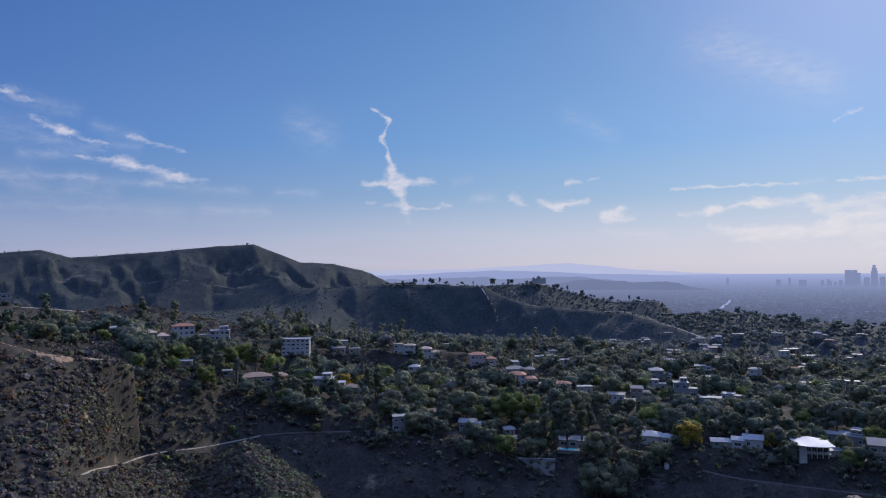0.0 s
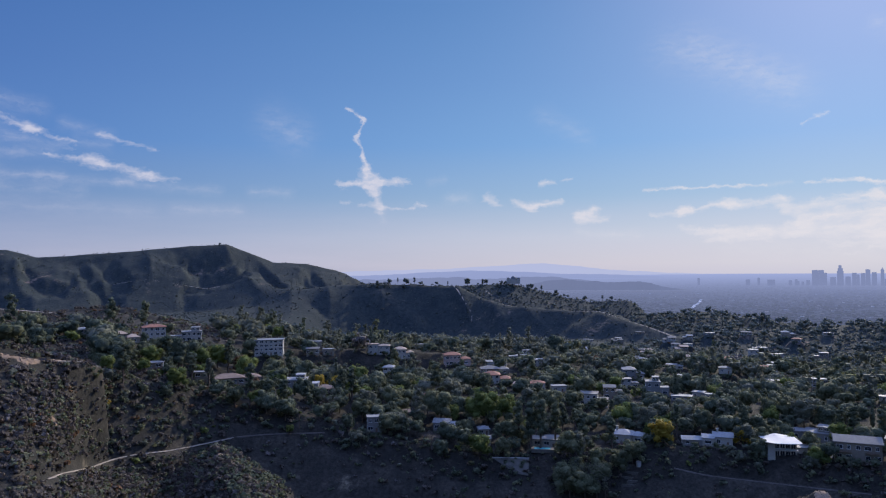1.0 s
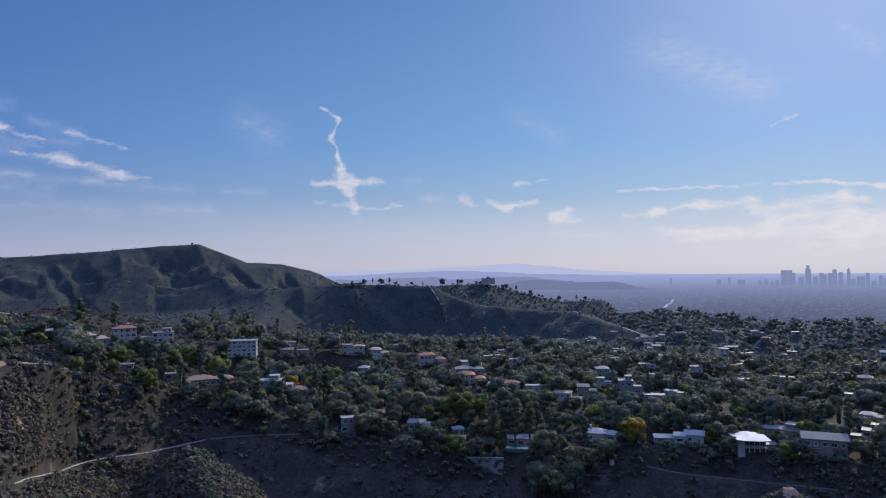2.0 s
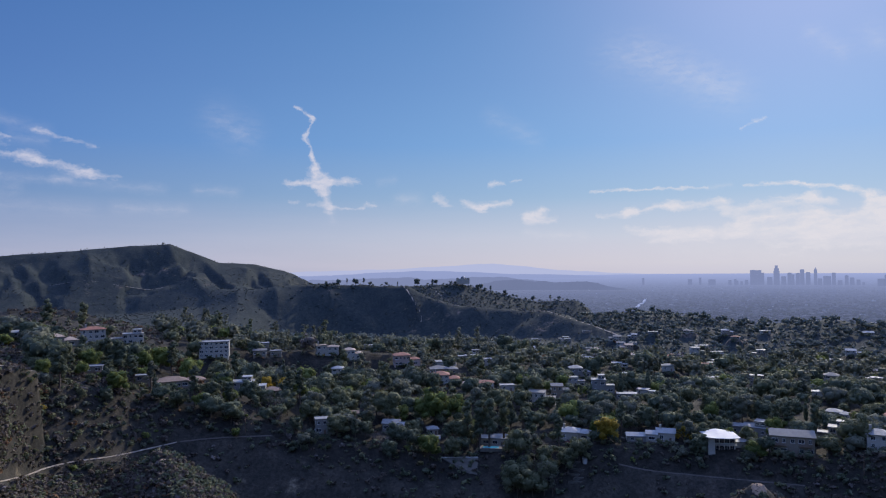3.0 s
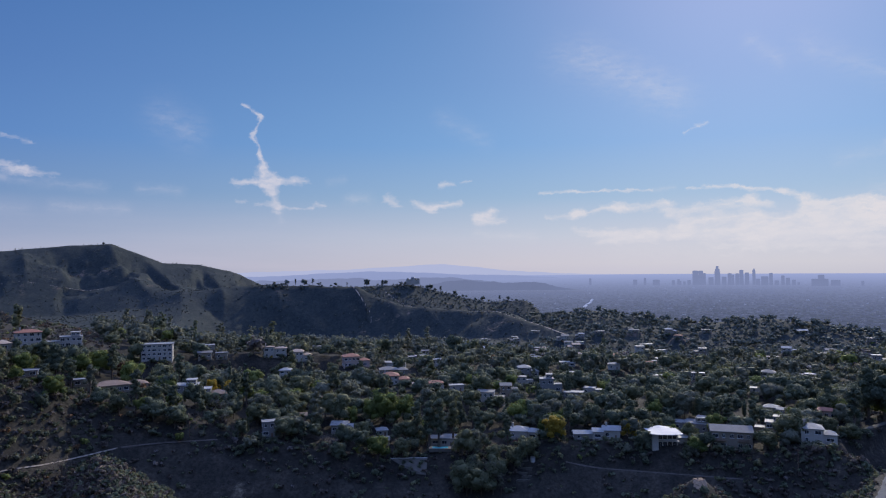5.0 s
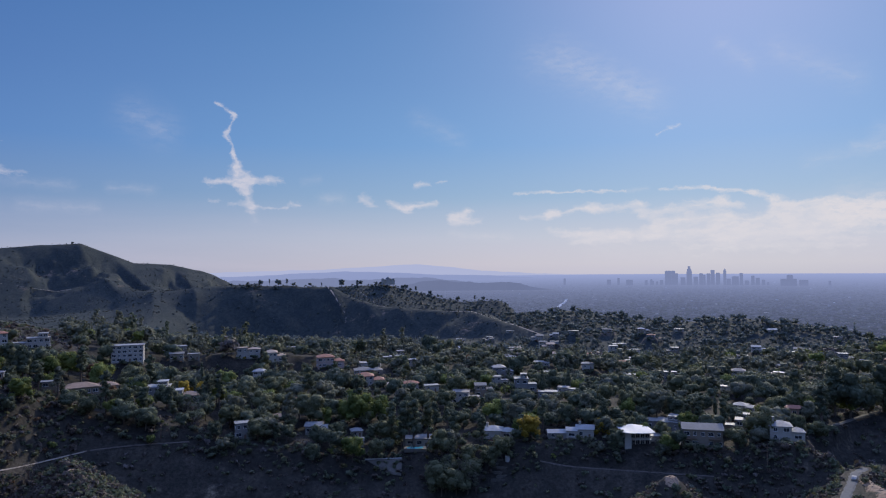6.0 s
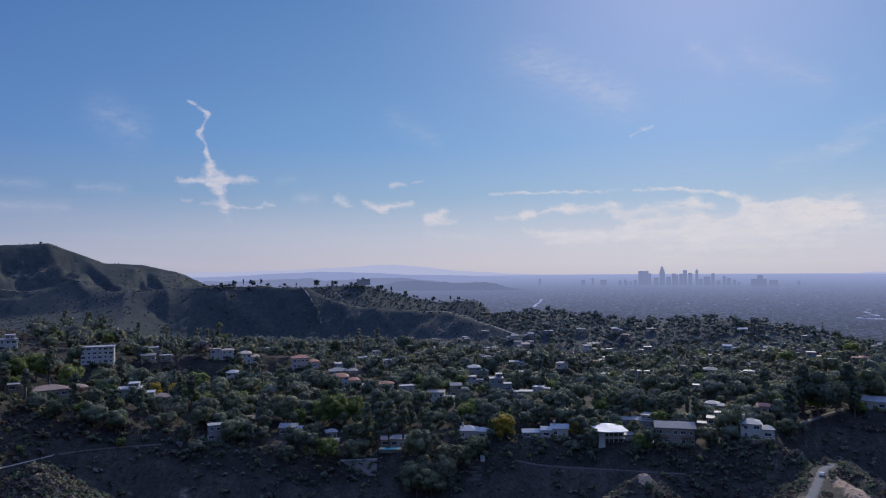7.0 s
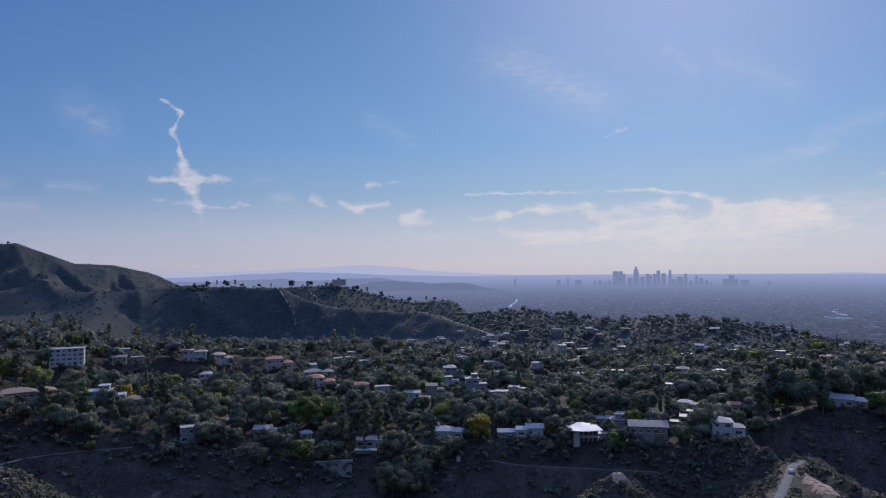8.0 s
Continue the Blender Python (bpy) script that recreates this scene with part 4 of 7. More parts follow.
lane("slope_track", [(117.1, 322.4, 386.3), (129.4, 316.6, 384.3), (149.0, 307.8, 383.9), (167.6, 298.1, 383.9), (185.1, 284.0, 385.1)], 1.7, TRACK, "faint dark track along the foot of the slope", "path")


def far_track(name, points, wide, label):
    """A track that follows the far slopes as they lie."""
    lane(name, [(px, py, height(px, py)) for px, py in points], wide, PATH, label, "path")


far_track("ridge_track", [(64.5, 1273.4), (72.4, 1252.9), (81.0, 1232.3), (91.2, 1211.6), (89.5, 1191.6)], 2.6, "pale worn trail down a rib of the distant ridge")
far_track("ridge_track", [(85.0, 1287.2), (114.1, 1264.9), (143.0, 1231.7), (178.1, 1212.0), (232.6, 1187.4), (291.0, 1116.0), (317.5, 1063.6), (337.2, 1004.9), (352, 955)], 3.4, "pale dirt track along the crest of the distant ridge")
far_track("ridge_track", [(146.7, 1553.1), (160.9, 1511.5), (181.2, 1458.8)], 3.4, "pale dirt track below the distant second range")
far_track("ridge_track", [(378.7, 1128.1), (412.0, 1116.4), (446.7, 1103.0), (467.4, 1072.6)], 3.4, "pale dirt track round a bare hill")
far_track("hill_track", [(-640, 1500), (-574.6, 1514.7), (-500.3, 1519.8), (-454.3, 1523.7), (-418.4, 1544.3)], 2.6, "faint track across the high hill")
lane("canyon_road", [(158.0, 185.0, 395.6), (179.5, 204.4, 396.3), (194.6, 217.7, 396.6), (209.5, 231.2, 396.4), (222.4, 243.8, 395.8), (234, 251, 394.6)], 4.2, ASPHALT, "grey canyon road below the bare earth bank", "road")
lane("hill_street", [(242.7, 297.5, 399.0), (253.0, 296.8, 399.9), (277.8, 307.0, 400.1), (293.5, 306.0, 403.5)], 3.6, CONCRETE_DARK, "pale street under dark trees", "road")
lane("driveway", [(-15.2, 399.7, 396.3), (-12.8, 405.8, 397.3), (-10.9, 411.9, 398.4)], 4.0, PATH, "warm pale driveway between the gardens", "road")

def make_ground():
    az = np.concatenate([np.arange(-180, -36, 4.0), np.arange(-36, 53.01, 0.15), np.arange(56, 180, 4.0)])
    rad = np.concatenate([np.linspace(4, 200, 22), np.arange(203, 460, 2.6), np.arange(460, 1000, 6.0), np.arange(1000, 2100, 11.0), np.linspace(2110, 4644, 46)])
    A, R = np.meshgrid(np.radians(az), rad, indexing="ij")
    X, Y = R * np.sin(A), R * np.cos(A)
    Z = ground_z(X, Y)
    n, m = A.shape
    verts = np.stack([X.ravel(), Y.ravel(), Z.ravel()], 1)
    i, j = np.meshgrid(np.arange(n), np.arange(m - 1), indexing="ij")
    i2 = (i + 1) % n
    faces = np.stack([i * m + j, i * m + j + 1, i2 * m + j + 1, i2 * m + j], -1).reshape(-1, 4)
    centre = len(verts)
    verts = np.vstack([verts, [[0, 0, 372.0]]])
    me = bpy.data.meshes.new("ground")
    tris = [(int(((k + 1) % n) * m), centre, int(k * m)) for k in range(n)]
    me.from_pydata(verts.tolist(), [], faces.tolist() + tris)
    me.materials.append(CHAPARRAL)
    me.materials.append(HILLS)
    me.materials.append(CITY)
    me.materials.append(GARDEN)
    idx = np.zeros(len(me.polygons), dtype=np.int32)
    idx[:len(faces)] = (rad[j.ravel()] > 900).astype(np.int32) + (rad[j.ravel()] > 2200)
    lip = np.interp(az[i.ravel()], [k[0] for k in LIP], [k[1] for k in LIP])
    planted = (rad[j.ravel()] > lip - 14) & (rad[j.ravel()] <= 900) & (az[i.ravel()] > -22) & (az[i.ravel()] < 60)
    planted &= ~((az[i.ravel()] < -15) & (rad[j.ravel()] > 515))
    idx[:len(faces)][planted] = 3
    me.polygons.foreach_set("material_index", idx)
    me.polygons.foreach_set("use_smooth", np.ones(len(me.polygons), dtype=bool))
    me.update()
    return tagged(new("ground", me), "scrub-covered hillsides falling to the hazy city plain", "ground", kind="structure")


make_ground()

def lane_mesh(name, pts, wide, material, label, category):
    """A ribbon with worn, uneven edges that lies on its cut in the slope."""
    across = (-1.0, -0.5, 0.0, 0.5, 1.0)
    spots = []
    for i, p in enumerate(pts):
        d = (pts[min(i + 1, len(pts) - 1)] - pts[max(i - 1, 0)])
        side = Vector((d.y, -d.x, 0)).normalized()
        for k in across:
            q = p + side * k * wide * 0.5 * (1 + 0.16 * math.sin(i * 2.3 + k * 3))
            spots.append((q.x, q.y))
    spots = np.array(spots)
    lie = ground_z(spots[:, 0], spots[:, 1])
    bm = bmesh.new()
    made = [bm.verts.new((x, y, z + (0.22 if 0 < n % 5 < 4 else -0.15))) for n, ((x, y), z) in enumerate(zip(spots.tolist(), lie.tolist()))]
    rows = [made[n:n + 5] for n in range(0, len(made), 5)]
    for r0, r1 in zip(rows, rows[1:]):
        for k in range(4):
            bm.faces.new((r0[k], r0[k + 1], r1[k + 1], r1[k]))
    bmesh.ops.recalc_face_normals(bm, faces=bm.faces)
    me = bpy.data.meshes.new(name)
    bm.to_mesh(me)
    bm.free()
    me.materials.append(material)
    return tagged(new(name, me), label, category, kind="structure")


for spec in LANES:
    lane_mesh(*spec)

# ---- vegetation ----
def ball_form(fine):
    """Points and quads of a rounded lump: a cube blown up to a ball, with one cut a side when fine."""
    n = 2 if fine else 1
    pts, faces = [], []

    def at_point(p):
        if p not in pts:
            pts.append(p)
        return pts.index(p)

    for axis in range(3):
        for side in (0, n):
            for a in range(n):
                for b in range(n):
                    quad = []
                    for da, db in ((0, 0), (1, 0), (1, 1), (0, 1)):
                        c = [a + da, b + db]
                        c.insert(axis, side)
                        quad.append(at_point(tuple(c)))
                    faces.append(quad if (side == n) != (axis == 1) else quad[::-1])
    v = np.array(pts, float) / n * 2 - 1
    return v / np.linalg.norm(v, axis=1)[:, None], np.array(faces)


BALLS = {fine: ball_form(fine) for fine in (False, True)}


def leaf_cloud(rng, blobs, leaf, count, solid=True, fine=False):
    """Points, normals and quads of a crown: dense lumps of (x, y, z, radius, flatten) and the loose leaves over them."""
    blobs = np.array(blobs, float)
    weight = blobs[:, 3] ** 2
    pick = rng.choice(len(blobs), count, p=weight / weight.sum())
    d = rng.normal(size=(count, 3))
    d /= np.linalg.norm(d, axis=1)[:, None]
    c = blobs[pick]
    shell = (0.78 + 0.34 * rng.random(count) ** 0.8)[:, None]
    pos = c[:, :3] + d * c[:, 3:4] * shell * np.stack([np.ones(count), np.ones(count), c[:, 4]], 1)
    n = d + np.array([0, 0, 0.2]) + rng.normal(scale=0.5, size=(count, 3))
    n /= np.linalg.norm(n, axis=1)[:, None]
    u = np.cross(n, rng.normal(size=(count, 3)))
    u /= np.linalg.norm(u, axis=1)[:, None]
    v = np.cross(n, u)
    s = leaf * (0.55 + 0.8 * rng.random(count))[:, None]
    k = (0.7 + 0.5 * rng.random(count))[:, None]
    points = [np.stack([pos - u * s, pos - v * s * k * 0.7, pos + u * s, pos + v * s * k], 1).reshape(-1, 3)]
    normals = [np.repeat(n, 4, axis=0)]
    quads = [np.arange(count * 4).reshape(-1, 4)]
    if solid:
        ball, faces = BALLS[fine]
        start = count * 4
        for bx, by, bz, rad, flat in blobs:
            turn = rng.random() * 6.28
            co, si = math.cos(turn), math.sin(turn)
            way = np.stack([ball[:, 0] * co - ball[:, 1] * si, ball[:, 0] * si + ball[:, 1] * co, ball[:, 2]], 1)
            lumps = rad * (0.66 + 0.36 * rng.random(len(ball)))[:, None]
            points.append(np.array([bx, by, bz]) + way * lumps * np.array([1, 1, flat]))
            normals.append(way)
            quads.append(faces + start)
            start += len(ball)
    return np.concatenate(points), np.concatenate(normals), np.concatenate(quads)


def blobs_round(rng, h, w, n=9):
    """A broad, lumpy crown."""
    out = [(0, 0, h * 0.58, w * 0.36, 0.8)]
    for i in range(n):
        a, q = i * 2.4 + rng.random() * 1.3, rng.random()
        rad = w * (0.17 + 0.20 * rng.random())
        out.append((math.cos(a) * rad, math.sin(a) * rad, h * (0.36 + 0.50 * q) - rad * 0.22, w * (0.13 + 0.12 * rng.random()), 0.85))
    return out


def blobs_tall(rng, h, w, n=12):
    """Eucalyptus and pines: clumps up a long stem with gaps between."""
    out = []
    for i in range(n):
        f = (i + 0.5) / n
        a, rad = i * 2.4 + rng.random(), w * 0.36 * (1.05 - 0.55 * f) * rng.random()
        out.append((math.cos(a) * rad, math.sin(a) * rad, h * (0.36 + 0.58 * f), w * (0.12 + 0.11 * rng.random()), 0.75))
    return out


def blobs_cone(rng, h, w, n=7):
    """Cypress: a narrow spire."""
    return [(0, 0, h * (0.1 + 0.86 * (i + 0.5) / n), w * 0.5 * (1.0 - 0.75 * abs((i + 0.5) / n - 0.35) - 0.25 * (i / n)), 1.6) for i in range(n)]


def blobs_bush(rng, h, w, n=4):
    return [(w * 0.24 * math.cos(i * 2.4), w * 0.24 * math.sin(i * 2.4), h * (0.22 + 0.2 * rng.random()), w * (0.22 + 0.12 * rng.random()), 0.8) for i in range(n)]


def foliage_mesh(name, points, normals, quads, mats, index=None):
    """One mesh out of crowns; its shading follows the round of each clump."""
    me = bpy.data.meshes.new(name)
    n = len(quads)
    me.vertices.add(len(points))
    me.vertices.foreach_set("co", np.ascontiguousarray(points.reshape(-1), dtype=np.float32))
    me.loops.add(n * 4)
    me.loops.foreach_set("vertex_index", np.ascontiguousarray(quads.reshape(-1), dtype=np.int32))
    me.polygons.add(n)
    me.polygons.foreach_set("loop_start", np.arange(0, n * 4, 4, dtype=np.int32))
    for m in mats:
        me.materials.append(m)
    if index is not None:
        me.polygons.foreach_set("material_index", index.astype(np.int32))
    me.update(calc_edges=True)
    me.normals_split_custom_set_from_vertices(np.ascontiguousarray(normals, dtype=np.float32))
    return me


def limb(bm, a, b, r0, r1, sides=6):
    """A tapered stick from a to b."""
    a, b = Vector(a), Vector(b)
    d = (b - a).normalized()
    u = d.orthogonal().normalized()
    v = d.cross(u)
    rings = []
    for c, r in ((a, r0), (b, r1)):
        rings.append([bm.verts.new(c + (u * math.cos(k * math.tau / sides) + v * math.sin(k * math.tau / sides)) * r) for k in range(sides)])
    for k in range(sides):
        bm.faces.new((rings[0][k], rings[0][(k + 1) % sides], rings[1][(k + 1) % sides], rings[1][k]))
    bm.faces.new(rings[1])


def part(name, bm, material, parent, label=""):
    """Links a bmesh as one mesh object under a thing or a part."""
    me = bpy.data.meshes.new(name)
    bm.to_mesh(me)
    bm.free()
    me.materials.append(material)
    ob = new(name, me)
    ob.parent = parent
    if label:
        ob["label"] = label
    return ob


TREE_KINDS = {}  # kind -> templates that the copies share


def tree_template(kind, seed):
    rng = np.random.default_rng(seed)
    h, w = {"round": (9, 9), "tall": (16, 7), "cone": (11, 2.8), "pine": (14, 9), "bush": (2.4, 3.2), "bare": (8, 7), "shrub": (4.5, 5)}[kind]
    form = {"round": blobs_round, "tall": blobs_tall, "cone": blobs_cone, "pine": blobs_tall, "bush": blobs_bush, "bare": blobs_round, "shrub": blobs_round}[kind]
    blobs = form(rng, h, w)
    leaf, count = {"round": (0.34, 820), "tall": (0.34, 700), "cone": (0.25, 520), "pine": (0.34, 760), "bush": (0.24, 220), "bare": (0.10, 420), "shrub": (0.28, 420)}[kind]
    foliage = leaf_cloud(rng, blobs, leaf, count, kind != "bare", True)
    bm = bmesh.new()
    top = h * {"tall": 0.85, "pine": 0.85, "cone": 0.7}.get(kind, 0.55)
    limb(bm, (0, 0, -0.6), (rng.normal() * 0.2, rng.normal() * 0.2, top), 0.028 * h, 0.010 * h)
    for b in blobs[:8] if kind != "bare" else blobs:
        limb(bm, (0, 0, min(b[2] * 0.62, top * 0.9)), b[:3], 0.010 * h, 0.004 * h, 5)
    me = bpy.data.meshes.new("trunk")
    bm.to_mesh(me)
    bm.free()
    me.materials.append(BARK)
    return foliage, me


def tree(x, y, kind, leafmat, size, label, category="tree", group="", variant=0, z=None):
    """One tree or bush: a trunk with limbs and a crown of leaves."""
    key = (kind, leafmat.name, variant)
    if key not in TREE_KINDS:
        foliage, trunk = tree_template(kind, 100 + variant * 17 + len(kind))
        TREE_KINDS[key] = (foliage_mesh("crown", *foliage, [leafmat]), trunk)
    crown, trunk = TREE_KINDS[key]
    name = {"bush": "bush", "shrub": "shrub", "cone": "cypress"}.get(kind, "tree")
    ob = new(name)
    ob.matrix_world = Matrix.Translation((x, y, (height(x, y) if z is None else z) - (0.55 * size if kind == "bush" else 0.0))) @ Matrix.Rotation(random.random() * 6.28, 4, "Z") @ Matrix.Diagonal((size, size, size * random.uniform(0.9, 1.12), 1))
    for part_name, me in (("trunk", trunk), ("crown", crown)):
        p = new(part_name, me)
        p.parent = ob
    return tagged(ob, label, category, group)


def scatter_stuff(name, label, xy, kinds, sizes, mats_index, grade, seed, sink=0.0, category=""):
    """Many plants as one mesh; kinds index small templates, mats_index picks the leaf material, grade 0 to 2 is how finely they are made."""
    rng = np.random.default_rng(seed)
    temps = []
    for kind in ("round", "tall", "cone", "bush", "shrub"):
        h, w = {"round": (8.4, 9.6), "tall": (15, 7), "cone": (11, 2.8), "bush": (2.4, 3.2), "shrub": (4.3, 5.2)}[kind]
        form = {"round": blobs_round, "tall": blobs_tall, "cone": blobs_cone, "bush": blobs_bush, "shrub": blobs_round}[kind]
        lumps = {"round": (4, 6, 8), "tall": (6, 8, 10), "cone": (4, 5, 7), "bush": (1, 2, 3), "shrub": (2, 3, 5)}[kind][grade]
        n = {"round": (30, 76, 230), "tall": (30, 70, 190), "cone": (12, 30, 80), "bush": (6, 12, 26), "shrub": (12, 26, 70)}[kind][grade]
        leaf = {"round": 0.62, "tall": 0.58, "cone": 0.45, "bush": 0.42, "shrub": 0.5}[kind] * (1.9, 1.35, 0.85)[grade]
        temps.append([leaf_cloud(rng, form(rng, h, w, lumps), leaf, n, True, grade == 2 and kind in ("round", "tall")) for _ in range(6)])
    z = ground_z(xy[:, 0], xy[:, 1]) - sink
    points, normals, quads, idx, start = [], [], [], [], 0
    for i in range(len(xy)):
        pts, nrm, fcs = temps[kinds[i]][i % 6]
        a = rng.random() * 6.28
        co, si = math.cos(a), math.sin(a)
        p, q = np.empty_like(pts), np.empty_like(nrm)
        p[:, 0] = (pts[:, 0] * co - pts[:, 1] * si) * sizes[i] + xy[i, 0]
        p[:, 1] = (pts[:, 0] * si + pts[:, 1] * co) * sizes[i] + xy[i, 1]
        p[:, 2] = pts[:, 2] * sizes[i] * rng.uniform(0.85, 1.15) + z[i]
        q[:, 0], q[:, 1], q[:, 2] = nrm[:, 0] * co - nrm[:, 1] * si, nrm[:, 0] * si + nrm[:, 1] * co, nrm[:, 2]
        points.append(p), normals.append(q), quads.append(fcs + start)
        idx.append(np.full(len(fcs), mats_index[i]))
        start += len(p)
    me = foliage_mesh(name, np.concatenate(points), np.concatenate(normals), np.concatenate(quads), LEAVES, np.concatenate(idx))
    return tagged(new(name, me), label, category, kind="stuff")

# ---- houses ----
def box(bm, x0, y0, z0, x1, y1, z1):
    v = [bm.verts.new(p) for p in ((x0, y0, z0), (x1, y0, z0), (x1, y1, z0), (x0, y1, z0), (x0, y0, z1), (x1, y0, z1), (x1, y1, z1), (x0, y1, z1))]
    for f in ((3, 2, 1, 0), (4, 5, 6, 7), (0, 1, 5, 4), (1, 2, 6, 5), (2, 3, 7, 6), (3, 0, 4, 7)):
        bm.faces.new([v[i] for i in f])


SHARED = {}


def shared_mesh(name, key, make, material):
    if key not in SHARED:
        bm = bmesh.new()
        make(bm)
        me = bpy.data.meshes.new(name)
        bm.to_mesh(me)
        bm.free()
        me.materials.append(material)
        SHARED[key] = me
    return SHARED[key]


def window(parent, x, y, z, w, h, turn=0.0):
    """A framed window with its pane set back, its sill proud of the wall."""
    w, h = round(w * 4) / 4, round(h * 4) / 4

    def frame_bars(bm):
        t = 0.09
        for x0, z0, x1, z1 in ((-w / 2, 0, -w / 2 + t, h), (w / 2 - t, 0, w / 2, h), (-w / 2 + t, h - t, w / 2 - t, h), (-t / 3, t, t / 3, h - t)):
            box(bm, x0, -0.10, z0, x1, 0.02, z1)
        box(bm, -w / 2 - 0.1, -0.16, -0.08, w / 2 + 0.1, 0.02, 0.0 + t)

    f = new("window", shared_mesh("window", ("frame", w, h), frame_bars, FRAME))
    f.parent = parent
    f.matrix_local = pose(x, y, z, 0, 0, turn)
    p = new("pane", shared_mesh("pane", ("pane", w, h), lambda bm: box(bm, -w / 2 + 0.05, -0.04, 0.05, w / 2 - 0.05, -0.015, h - 0.05), GLASS))
    p.parent = f
    return f


def roof_mesh(bm, kind, w, d, z, over=0.6):
    x0, x1, y0, y1 = -w / 2 - over, w / 2 + over, -over, d + over
    if kind == "flat":
        box(bm, x0 + 0.25, y0 + 0.25, z, x1 - 0.25, y1 - 0.25, z + 0.28)
        for a in ((x0 + 0.2, y0 + 0.2, x1 - 0.2, y0 + 0.45), (x0 + 0.2, y1 - 0.45, x1 - 0.2, y1 - 0.2), (x0 + 0.2, y0 + 0.45, x0 + 0.45, y1 - 0.45), (x1 - 0.45, y0 + 0.45, x1 - 0.2, y1 - 0.45)):
            box(bm, a[0], a[1], z - 0.02, a[2], a[3], z + 0.45)
        return
    rise = (y1 - y0) * 0.17
    low = [bm.verts.new(p) for p in ((x0, y0, z), (x1, y0, z), (x1, y1, z), (x0, y1, z))]
    eave = [bm.verts.new(v.co + Vector((0, 0, 0.22))) for v in low]
    inset = (y1 - y0) / 2 if kind == "hip" else 0.0
    inset = min(inset, (x1 - x0) * 0.42)
    ym = (y0 + y1) / 2
    ra, rb = bm.verts.new((x0 + inset, ym, z + 0.22 + rise)), bm.verts.new((x1 - inset, ym, z + 0.22 + rise))
    bm.faces.new(low[::-1])
    for k in range(4):
        bm.faces.new((low[k], low[(k + 1) % 4], eave[(k + 1) % 4], eave[k]))
    bm.faces.new((eave[0], eave[1], rb, ra))
    bm.faces.new((eave[1], eave[2], rb))
    bm.faces.new((eave[2], eave[3], ra, rb))
    bm.faces.new((eave[3], eave[0], ra))


